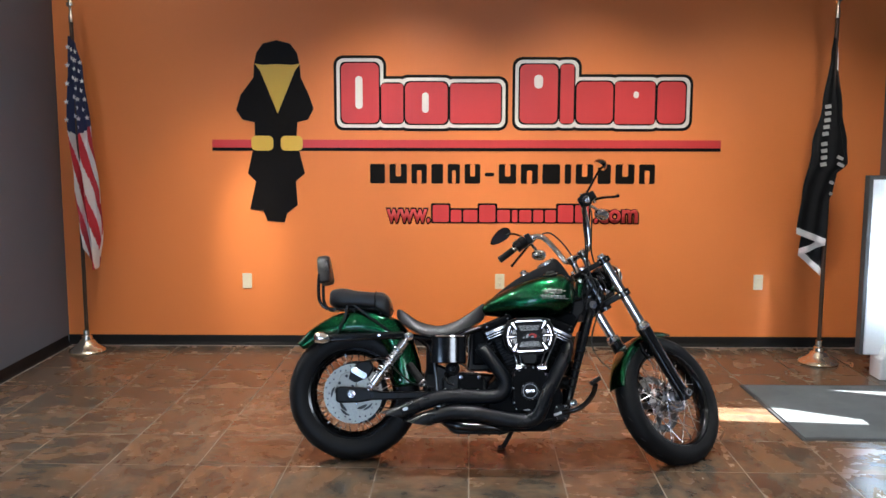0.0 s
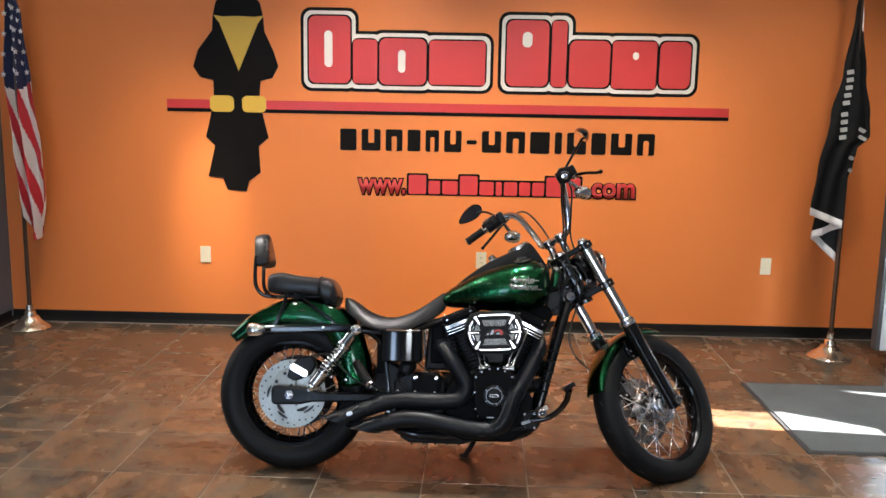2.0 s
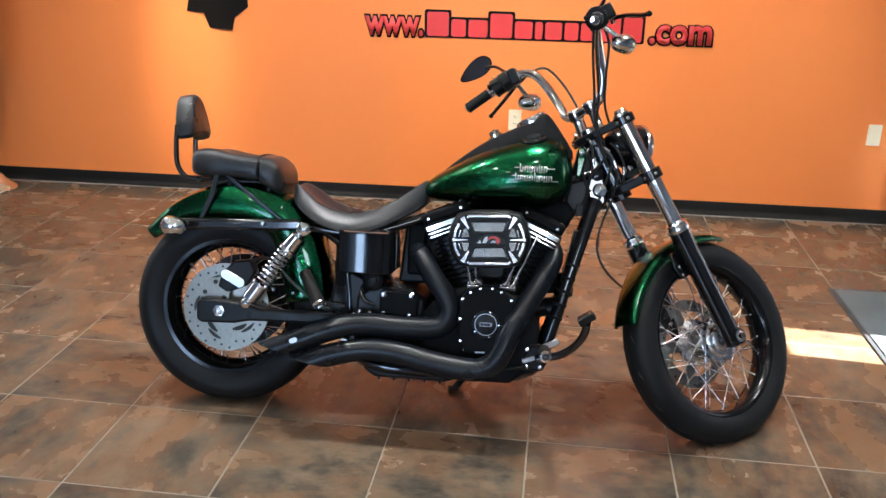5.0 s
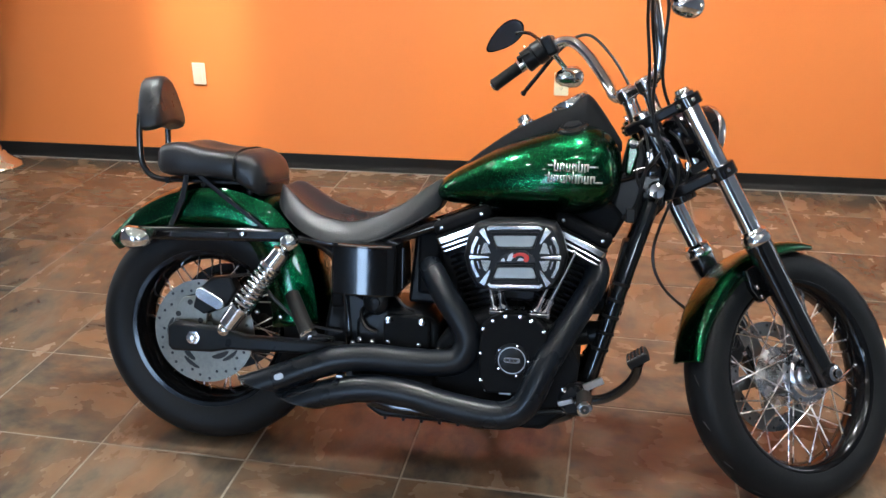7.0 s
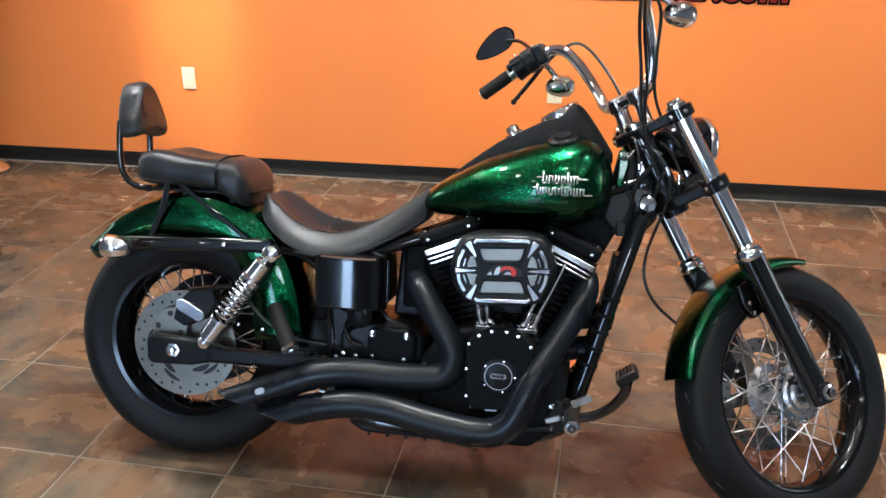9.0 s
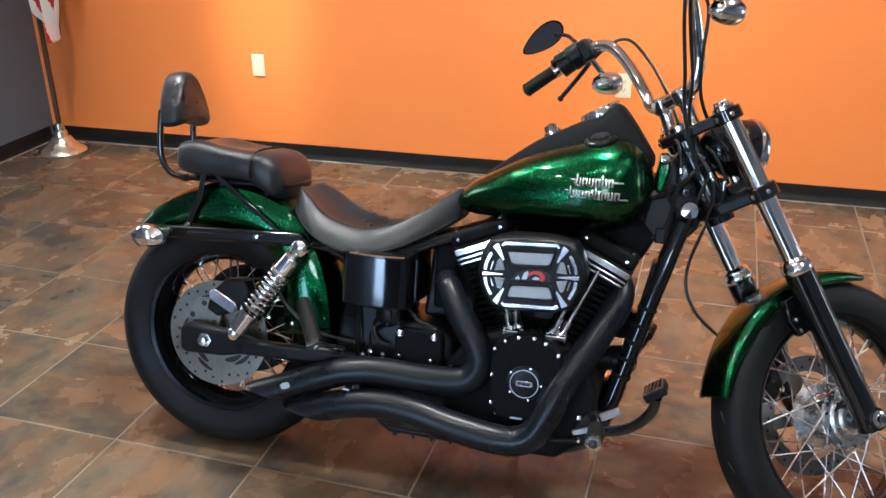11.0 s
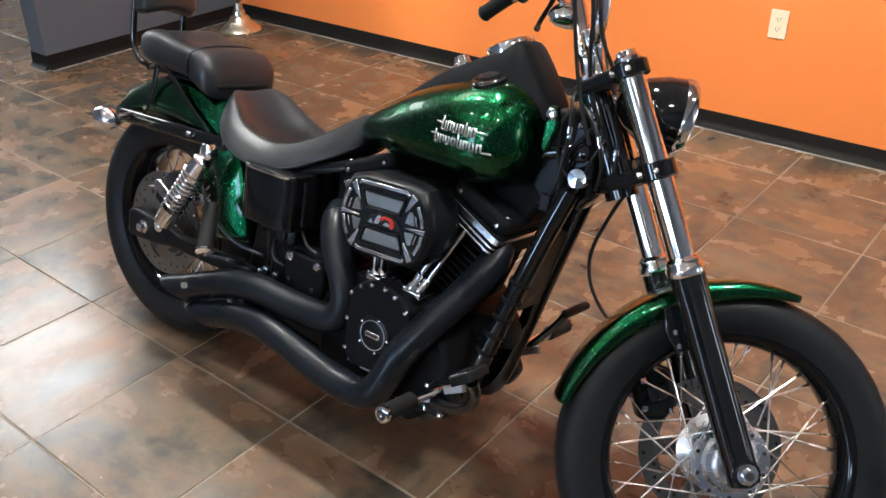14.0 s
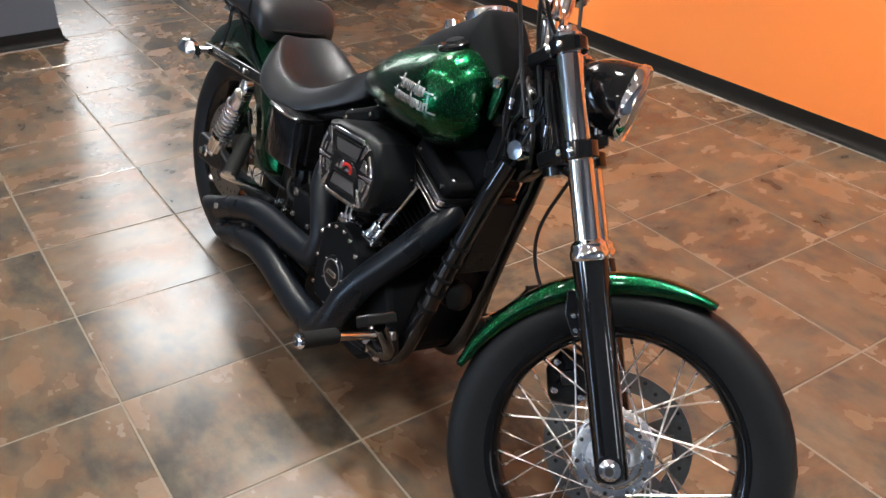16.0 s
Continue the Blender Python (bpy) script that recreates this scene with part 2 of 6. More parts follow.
def smooth_path(points, steps=6):
    pts = [Vector(p) for p in points]
    out = []
    for k in range(len(pts) - 1):
        a, b2, c, d = pts[max(k - 1, 0)], pts[k], pts[k + 1], pts[min(k + 2, len(pts) - 1)]
        for s in range(steps):
            t = s / steps
            out.append(0.5 * (2 * b2 + (c - a) * t + (2 * a - 5 * b2 + 4 * c - d) * t * t + (3 * b2 - a - 3 * c + d) * t ** 3))
    return out + [pts[-1]]


def pipe(points, r, segs=12, steps=6, radii=None):
    """A round pipe along a smoothed path."""
    pts = smooth_path(points, steps) if steps > 1 else [Vector(p) for p in points]
    way = (pts[1] - pts[0]).normalized()
    side = way.orthogonal().normalized()
    rings = []
    for k, p in enumerate(pts):
        w = (pts[min(k + 1, len(pts) - 1)] - pts[max(k - 1, 0)]).normalized()
        side = (side - w * side.dot(w)).normalized()
        up = w.cross(side)
        q = r
        if radii:
            f = k / (len(pts) - 1) * (len(radii) - 1)
            i = min(int(f), len(radii) - 2)
            q = radii[i] + (radii[i + 1] - radii[i]) * (f - i)
        rings.append([p + (side * math.cos(2 * math.pi * i / segs) + up * math.sin(2 * math.pi * i / segs)) * q for i in range(segs)])
    return loft(rings)


def plate(outline, a, b, axis=0):
    """A flat outline (u, v) given thickness from a to b along an axis."""
    def put(u, v, w):
        return ((w, u, v), (u, w, v), (u, v, w))[axis]
    return loft([[put(u, v, a) for u, v in outline], [put(u, v, b) for u, v in outline]])


def round_rect(x0, x1, y0, y1, r, n=4):
    r = min(r, (x1 - x0) / 2 - 1e-4, (y1 - y0) / 2 - 1e-4)
    out = []
    for cx, cy, s in ((x1 - r, y1 - r, 0), (x0 + r, y1 - r, 90), (x0 + r, y0 + r, 180), (x1 - r, y0 + r, 270)):
        out += [(cx + r * math.cos(radians(s + 90 * i / n)), cy + r * math.sin(radians(s + 90 * i / n))) for i in range(n + 1)]
    return out


def mesh_of(name, mesh, material, smooth=True):
    me = bpy.data.meshes.new(name)
    me.from_pydata([tuple(p) for p in mesh[0]], [], [tuple(f) for f in mesh[1]])
    bm = bmesh.new()
    bm.from_mesh(me)
    bmesh.ops.recalc_face_normals(bm, faces=bm.faces)
    bm.to_mesh(me)
    bm.free()
    me.materials.append(material)
    if smooth:
        me.shade_smooth()
        me.set_sharp_from_angle(angle=radians(38))
    return me


def bevel(ob, width, segments=2):
    mod = ob.modifiers.new("bevel", "BEVEL")
    mod.width, mod.segments, mod.limit_method, mod.angle_limit = width, segments, "ANGLE", radians(35)
    mod.harden_normals = False
    return ob


def thing(name, mesh, material, label, category, group="", kind="", at=None, smooth=True):
    ob = new(name, mesh_of(name, mesh, material, smooth) if mesh else None)
    if at is not None:
        ob.matrix_world = at
    return tagged(ob, label, category, group, kind)


def part(name, mesh, material, parent, label="", at=None, smooth=True):
    ob = new(name, mesh_of(name, mesh, material, smooth) if mesh else None)
    ob.parent = parent
    if at is not None:
        ob.matrix_local = at
    return tagged(ob, label)


def structure(name, mesh, material, label, category, smooth=False):
    return thing(name, mesh, material, label, category, kind="structure", smooth=smooth)


# ---- the room ----
W = 0.14
structure("wall_north", block(WEST - W, EAST + W, NORTH, NORTH + W, -0.05, TOP), M_ORANGE, "smooth orange painted showroom wall with vinyl sign", "wall")
GAP0, GAP1, GAP_TOP = 4.24, 5.23, 2.45
structure("wall_west", join(block(WEST - W, WEST, GAP1, NORTH, -0.05, TOP), block(WEST - W, WEST, SOUTH, GAP0, -0.05, TOP), block(WEST - W, WEST, GAP0, GAP1, GAP_TOP, TOP)), M_GREY_WALL,
          "dark grey painted wall with a doorless opening", "wall")
# two unseen openings of the east wall, wedge plates added to shape the sun strips
E_OPEN = [(4.60, 4.87, 0.69, 1.43), (5.18, 5.30, 0.35, 0.79)]
ys = [SOUTH] + [v for o in E_OPEN for v in o[:2]] + [NORTH]
east = [block(EAST, EAST + W, ys[i], ys[i + 1], -0.05, TOP) for i in range(0, len(ys), 2)]
for y0, y1, z0, z1 in E_OPEN:
    east += [block(EAST, EAST + W, y0, y1, -0.05, z0), block(EAST, EAST + W, y0, y1, z1, TOP)]
east += [plate([(4.69, 0.69), (4.87, 0.69), (4.87, 1.02)], EAST + 0.02, EAST + W - 0.02, 0), plate([(5.18, 0.79), (5.18, 0.43), (5.30, 0.79)], EAST + 0.02, EAST + W - 0.02, 0)]
structure("wall_east", join(*east), M_GREY_WALL, "dark grey painted side wall with unseen openings that shape the sun strips", "wall")
S_OPEN = (-2.82, -1.48, 0.55, 2.85)
S_HIGH = (0.48, 1.72, 2.48, 3.22)
structure("wall_south", join(*[block(p, q, SOUTH - W, SOUTH, -0.05, TOP) for p, q in ((WEST - W, S_OPEN[0]), (S_OPEN[1], S_HIGH[0]), (S_HIGH[1], EAST + W))],
                             *[block(p, q, SOUTH - W, SOUTH, z0, z1) for p, q, a, b in (S_OPEN, S_HIGH) for z0, z1 in ((-0.05, a), (b, TOP))]), M_GREY_WALL, "dark grey wall with a shop window and a high window", "wall")
structure("ceiling", block(WEST - W, EAST + W, SOUTH - W, NORTH + W, TOP, TOP + 0.1), M_CEIL, "plain off-white ceiling", "ceiling")
# the taller next room beyond the opening
HIGH_WIN, LOW_WIN = (4.25, 7.10, 3.05, 4.60), (4.25, 5.45, 0.80, 2.90)
far_wall = [block(FAR_X - W, FAR_X, 1.5, 4.25, -0.05, FAR_TOP), block(FAR_X - W, FAR_X, 7.10, 7.6, -0.05, FAR_TOP), block(FAR_X - W, FAR_X, 4.25, 7.10, 4.60, FAR_TOP), block(FAR_X - W, FAR_X, 4.25, 7.10, 2.90, 3.05),
            block(FAR_X - W, FAR_X, 5.45, 7.10, -0.05, 2.90), block(FAR_X - W, FAR_X, 4.25, 5.45, -0.05, 0.80)]
structure("wall_far_west", join(*far_wall), M_GREY_WALL, "grey wall of the next room with two windows", "wall")
structure("wall_next_room", join(block(FAR_X, WEST - W, 7.46, 7.6, -0.05, FAR_TOP), block(FAR_X, WEST - W, 1.4, 1.5, -0.05, FAR_TOP), block(WEST - W, WEST, 1.5, 7.46, TOP + 0.1, FAR_TOP)), M_GREY_WALL, "plain grey walls of the next room", "wall")
structure("ceiling_next_room", block(FAR_X - W, WEST, 1.4, 7.6, FAR_TOP, FAR_TOP + 0.1), M_CEIL, "plain off-white ceiling of the next room", "ceiling")
structure("backdrop_west", block(FAR_X - 0.5, FAR_X - 0.48, 3.8, 7.5, 0.0, 4.9), M_DAY_W, "bright daylight outside the next room's window", "backdrop")
structure("backdrop_south", block(-3.6, 3.3, SOUTH - 0.6, SOUTH - 0.58, 0.0, 3.6), M_DAY_S, "bright bluish daylight outside the shop window", "backdrop")


def window_in(name, y_or_x, a0, a1, z0, z1, along, label, bars):
    """A frame of aluminium bars standing in an opening; along: 'x' or 'y'."""
    t = 0.045
    def bar(p0, p1, q0, q1):
        return block(p0, p1, y_or_x - 0.03, y_or_x + 0.03, q0, q1) if along == "x" else block(y_or_x - 0.03, y_or_x + 0.03, p0, p1, q0, q1)
    ob = structure(name, bar(a0, a1, z0, z0 + t), M_ALU, label, "window")
    part("window_frame", bar(a0, a1, z1 - t, z1), M_ALU, ob, smooth=False)
    for k in range(bars + 1):
        p = a0 + (a1 - a0 - t) * k / bars
        part("window_frame", bar(p, p + t, z0 + t, z1 - t), M_ALU, ob, smooth=False)
    return ob


window_in("window_1", SOUTH - 0.09, S_OPEN[0], S_OPEN[1], S_OPEN[2], S_OPEN[3], "x", "shop window in aluminium frame", 1)
window_in("window_3", SOUTH - 0.09, *S_HIGH, "x", "high narrow window in aluminium frame", 1)
window_in("window_2", FAR_X - 0.07, *HIGH_WIN, "y", "high bright window in aluminium frame", 2)
window_in("window_4", FAR_X - 0.07, *LOW_WIN, "y", "bright window in aluminium frame", 1)

# vinyl cove baseboards: a thin upright strip with a rounded toe, and a pale bead of caulk at the floor
BH = 0.078
COVE = [(0.0005, 0.004), (0.031, 0.004), (0.0315, 0.007), (0.024, 0.0105), (0.016, 0.0165), (0.0095, 0.026), (0.0065, 0.038), (0.0058, BH - 0.003), (0.0045, BH), (0.0005, BH)]
BEAD = [(0.0005, 0.0), (0.036, 0.0), (0.0345, 0.0035), (0.031, 0.005), (0.0005, 0.004)]


def along_wall(profile, p, q, out):
    """A profile of (out from the wall, up) drawn from p to q on the floor."""
    return loft([[(a[0] + out[0] * d, a[1] + out[1] * d, z) for d, z in profile] for a in (p, q)])


for bn, p, q, out in (("baseboard_north", (WEST, NORTH), (EAST, NORTH), (0, -1)),
                      ("baseboard_west", (WEST, GAP1), (WEST, NORTH - 0.036), (1, 0)),
                      ("baseboard_west_near", (WEST, SOUTH), (WEST, GAP0), (1, 0)),
                      ("baseboard_jamb_near", (WEST - W, GAP0), (WEST + 0.006, GAP0), (0, 1)),
                      ("baseboard_jamb", (WEST - W, GAP1), (WEST + 0.006, GAP1), (0, -1)),
                      ("baseboard_east", (EAST, SOUTH), (EAST, NORTH - 0.036), (-1, 0))):
    bo = structure(bn, along_wall(COVE, p, q, out), M_BASE, "black vinyl cove baseboard along the wall", "baseboard", smooth=True)
    part("caulk_bead", along_wall(BEAD, p, q, out), M_CAULK, bo, "pale caulk bead at the floor", smooth=False)

# ceiling lamps
lamp_proto = None
for lx, ly in CEILING_LAMPS:
    if lamp_proto is None:
        lamp_proto = thing("ceiling_light", None, None, "round recessed white ceiling light, switched on", "ceiling light", "ceiling lights of the showroom", at=pose(lx, ly, TOP))
        part("ring", turned([(0.0, 0.14), (0.012, 0.14), (0.02, 0.125), (0.012, 0.11), (0.0, 0.11)], (0, 0, -0.0), (0, 0, -1), 24, True), M_LAMP_RIM, lamp_proto)
        part("diffuser", turned([(0.004, 0.109), (0.010, 0.10), (0.012, 0.0005)], (0, 0, 0), (0, 0, -1), 24), M_LAMP, lamp_proto)
    else:
        copy_thing(lamp_proto, pose(lx, ly, TOP))
tf = thing("ceiling_panel_light", None, None, "long white ceiling panel light, switched on", "ceiling light", at=pose(-2.42, 5.25, TOP))
bevel(part("frame", plate(round_rect(-0.32, 0.32, -0.62, 0.62, 0.01), -0.02, 0.0, 2), M_LAMP_RIM, tf), 0.004)
part("diffuser", plate(round_rect(-0.29, 0.29, -0.59, 0.59, 0.008), -0.024, -0.0195, 2), M_PANEL, tf, smooth=False)
sp = thing("spotlight", None, None, "small white ceiling spotlight aimed at the orange wall", "spotlight", "spotlights of the orange wall", at=pose(*WALL_SPOTS[0][:2], TOP))
part("canopy", turned([(0, 0.05), (0.02, 0.05), (0.022, 0.0005)], (0, 0, 0), (0, 0, -1), 20), M_LAMP_RIM, sp)
part("shade", turned([(-0.07, 0.035), (0.015, 0.045), (0.015, 0.042), (-0.066, 0.032)], (0.0, 0.0, -0.09), (0.03, 0.55, -0.82), 20, True), M_LAMP_RIM, sp)

for lx, ly, *_ in WALL_SPOTS[1:]:
    copy_thing(sp, pose(lx, ly, TOP))

# wall outlets


def outlet(name, x, z, duplex):
    ob = thing(name, plate(round_rect(-0.036, 0.036, -0.058, 0.058, 0.004), -0.006, 0.0, 1), M_IVORY, "ivory plastic wall plate on the orange wall", "wall outlet", "wall plates", at=pose(x, NORTH - 0.001, z))
    bevel(ob, 0.0018, 2)
    for dz in ((-0.02, 0.02) if duplex else (0.0,)):
        if duplex:
            face = part("socket", plate(round_rect(-0.016, 0.016, dz - 0.013, dz + 0.013, 0.008), -0.0085, -0.0055, 1), M_IVORY, ob)
            for dx in (-0.006, 0.006):
                part("slot", block(dx - 0.0012, dx + 0.0012, -0.0088, -0.008, dz - 0.002, dz + 0.006), M_SLOT, face, smooth=False)
            part("slot", block(-0.0022, 0.0022, -0.0088, -0.008, dz - 0.009, dz - 0.0055), M_SLOT, face, smooth=False)
        else:
            part("cover_insert", plate(round_rect(-0.017, 0.017, -0.034, 0.034, 0.003), -0.0085, -0.0055, 1), M_IVORY, ob)
    part("screw", turned([(0, 0.003), (0.0012, 0.0028), (0.0015, 0.0004)], (0, -0.0055, 0), (0, -1, 0), 8), M_IVORY, ob)
    return ob


for ox, dup in ((-1.497, False), (0.43, True), (2.391, False)):
    outlet("wall_outlet", ox, 0.502, dup)

# ---- the vinyl sign on the wall: plain shapes ----


def decal(outline, depth, lift=0.0):
    return plate(outline, NORTH - depth, NORTH - lift, 1)


stripe = thing("sign_stripe", decal([(-1.732, 1.512), (2.066, 1.512), (2.066, 1.571), (-1.732, 1.571)], 0.004), M_V_RED, "long red vinyl stripe with black lower edge on the wall", "wall sign", smooth=False)
part("edge", decal([(-1.732, 1.488), (2.066, 1.488), (2.066, 1.5118), (-1.732, 1.5118)], 0.0035), M_V_BLACK, stripe, "black lower edge", smooth=False)
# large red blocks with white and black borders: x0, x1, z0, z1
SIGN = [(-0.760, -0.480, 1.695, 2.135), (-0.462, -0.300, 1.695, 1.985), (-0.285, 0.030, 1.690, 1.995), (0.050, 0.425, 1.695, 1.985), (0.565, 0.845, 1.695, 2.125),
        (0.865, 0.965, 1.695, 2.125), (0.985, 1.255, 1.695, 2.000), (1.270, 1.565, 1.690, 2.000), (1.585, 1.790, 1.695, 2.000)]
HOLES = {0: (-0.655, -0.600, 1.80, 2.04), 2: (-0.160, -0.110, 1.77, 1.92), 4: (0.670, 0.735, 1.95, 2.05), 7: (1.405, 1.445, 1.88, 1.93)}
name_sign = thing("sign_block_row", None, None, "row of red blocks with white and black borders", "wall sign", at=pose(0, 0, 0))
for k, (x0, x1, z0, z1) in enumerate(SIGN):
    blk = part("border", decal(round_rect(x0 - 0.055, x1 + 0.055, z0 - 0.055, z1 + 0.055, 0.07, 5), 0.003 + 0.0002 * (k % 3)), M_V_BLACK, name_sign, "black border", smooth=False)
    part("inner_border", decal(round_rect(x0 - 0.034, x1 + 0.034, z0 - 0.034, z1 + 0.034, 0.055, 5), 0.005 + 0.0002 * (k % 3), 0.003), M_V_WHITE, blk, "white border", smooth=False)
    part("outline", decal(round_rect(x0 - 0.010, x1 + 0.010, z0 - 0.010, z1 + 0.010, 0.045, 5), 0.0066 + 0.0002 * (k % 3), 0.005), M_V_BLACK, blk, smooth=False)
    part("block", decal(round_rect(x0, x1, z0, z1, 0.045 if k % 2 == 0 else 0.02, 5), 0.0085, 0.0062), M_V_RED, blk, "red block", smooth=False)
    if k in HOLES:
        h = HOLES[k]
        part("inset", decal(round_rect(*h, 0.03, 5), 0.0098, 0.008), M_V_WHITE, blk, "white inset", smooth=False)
# dark bars of the second line and outlined red bars of the third
bars = thing("sign_bar_row", None, None, "row of dark brown-black vinyl bars", "wall sign", at=pose(0, 0, 0))
xb = -0.551
for k, wb in enumerate((0.112, 0.130, 0.115, 0.088, 0.092, 0.118, 0.070, 0.130, 0.128, 0.132, 0.048, 0.130, 0.098, 0.142, 0.118)):
    z0, z1 = (1.300, 1.328) if k == 6 else (1.246, 1.392)
    part("bar", decal(round_rect(xb, xb + wb, z0, z1, 0.012), 0.004), M_V_BLACK, bars, smooth=False)
    if k != 6 and k % 3 != 0 and wb > 0.09:
        part("slit", decal(round_rect(xb + wb * 0.36, xb + wb * 0.66, 1.30 if k % 2 else 1.246, 1.392 if k % 2 else 1.345, 0.01), 0.0052, 0.0035), M_ORANGE, bars, smooth=False)
    xb += wb + 0.0345
url = thing("sign_small_bar_row", None, None, "red vinyl web address with bars for the name, black borders", "wall sign", at=pose(0, 0, 0))


def wall_word(word, x0, x1, z0, z1, parent):
    """Flat red letters with a black border, filling a stretch of the wall."""
    for grow, lift, depth, material, label in ((0.085, 0.0, 0.0036, M_V_BLACK, "black letter border"), (0.030, 0.0036, 0.0056, M_V_RED, "red vinyl letters")):
        cu = bpy.data.curves.new("word", "FONT")
        cu.body, cu.offset, cu.resolution_u = word, grow, 3
        tmp = new("word", cu)
        me = bpy.data.meshes.new_from_object(tmp)
        bpy.data.objects.remove(tmp)
        xs, ys_ = [v.co.x for v in me.vertices], [v.co.y for v in me.vertices]
        a0, a1, c0, c1 = min(xs) + grow, max(xs) - grow, min(ys_) + grow, max(ys_) - grow
        for v in me.vertices:
            v.co = (x0 + (x1 - x0) * (v.co.x - a0) / (a1 - a0), NORTH - depth, z0 + (z1 - z0) * (v.co.y - c0) / (c1 - c0))
        me.materials.append(material)
        ob = new("word", me)
        ob.parent = parent
        tagged(ob, label)
        mod = ob.modifiers.new("sheet", "SOLIDIFY")
        mod.thickness, mod.offset = depth - lift, 0
        ob.data.update()


wall_word("www.", -0.425, -0.105, 0.955, 1.048, url)
wall_word(".com", 1.140, 1.460, 0.955, 1.048, url)
xb = -0.082
for k, wb in enumerate((0.125, 0.085, 0.110, 0.125, 0.100, 0.045, 0.095, 0.078, 0.085, 0.120, 0.105)):
    tall = k in (0, 3, 9, 10)
    z0, z1 = 0.955, (1.085 if tall else 1.048)
    b2 = part("bar_border", decal(round_rect(xb - 0.012, xb + wb + 0.012, z0 - 0.009, z1 + 0.013, 0.012), 0.003 + 0.0003 * (k % 2)), M_V_BLACK, url, "black border", smooth=False)
    part("bar", decal(round_rect(xb + 0.002, xb + wb - 0.002, z0, z1, 0.012), 0.0052, 0.003), M_V_RED, b2, smooth=False)
    xb += wb + 0.0105

# plain black and yellow shape beside the sign
shape = thing("sign_emblem", decal([(-1.50, 1.72), (-1.545, 1.79), (-1.51, 1.90), (-1.41, 2.03), (-1.405, 2.12), (-1.385, 2.21), (-1.335, 2.275), (-1.235, 2.30), (-1.135, 2.275), (-1.085, 2.21), (-1.065, 2.12), (-1.06, 2.03), (-1.00, 1.90), (-0.968, 1.80), (-1.01, 1.72),
                                    (-1.09, 1.70), (-1.10, 1.58), (-1.07, 1.44), (-1.04, 1.32), (-1.11, 1.26), (-1.10, 1.08), (-1.18, 1.02), (-1.20, 0.95), (-1.33, 0.96), (-1.36, 1.04), (-1.46, 1.05), (-1.41, 1.26),
                                    (-1.47, 1.32), (-1.44, 1.44), (-1.41, 1.58), (-1.41, 1.70)], 0.006), M_V_BLACK, "plain black vinyl shape with yellow wedge on the wall", "wall sign", smooth=False)
part("wedge", decal([(-1.40, 2.13), (-1.36, 2.08), (-1.235, 1.765), (-1.10, 2.08), (-1.06, 2.13), (-1.12, 2.12), (-1.235, 2.125), (-1.34, 2.12)], 0.0092, 0.006), M_V_YELLOW, shape, "yellow wedge", smooth=False)
for ex in (-1.355, -1.135):
    part("patch", decal(round_rect(ex - 0.082, ex + 0.082, 1.49, 1.60, 0.035, 5), 0.009, 0.006), M_V_YELLOW, shape, "yellow patch", smooth=False)

# ---- mats, cabinet ----
mat = thing("floor_mat", rounded_slab(1.955, 3.24, 4.49, 5.49, 0.0005, 0.009, 0.003), M_MAT, "grey ribbed carpet entrance mat on the tiles", "floor mat")
part("rubber_edge", join(rounded_slab(1.932, 1.955, 4.465, 5.513, 0.0005, 0.006), rounded_slab(1.955, 3.24, 4.465, 4.49, 0.0005, 0.006), rounded_slab(1.955, 3.24, 5.49, 5.513, 0.0005, 0.006)), M_MAT_EDGE, mat, "dark rubber edge")
thing("floor_mat", rounded_slab(-5.3, -4.10, 3.9, 5.5, 0.0005, 0.009, 0.003), M_MAT, "dark grey carpet mat beyond the opening", "floor mat")

cab = thing("cabinet", None, None, "narrow white enamel cabinet with dark grey edge trim", "cabinet", at=pose(0, 0, 0))
bevel(part("body", block(2.818, 3.25, 5.72, 5.79, 0.155, 1.325), M_WHITE, cab), 0.006)
bevel(part("edge_trim", join(block(2.792, 2.818, 5.723, 5.793, 0.155, 1.350), block(2.818, 3.25, 5.723, 5.793, 1.325, 1.350)), M_GREYTRIM, cab, "grey plastic edge trim"), 0.004)
foot = plate([(0.0, 0.0), (0.34, 0.0), (0.34, 0.27), (0.12, 0.27), (0.07, 0.25), (0.035, 0.21), (0.018, 0.15), (0.0, 0.14)], 5.64, 5.80, 1)
bevel(part("foot", moved(foot, pose(2.90, 0, 0)), M_WHITE, cab, "white rounded foot"), 0.01, 3)
part("plinth", block(2.92, 3.24, 5.73, 5.785, 0.0, 0.155), M_GREYTRIM, cab)

# ---- flags ----


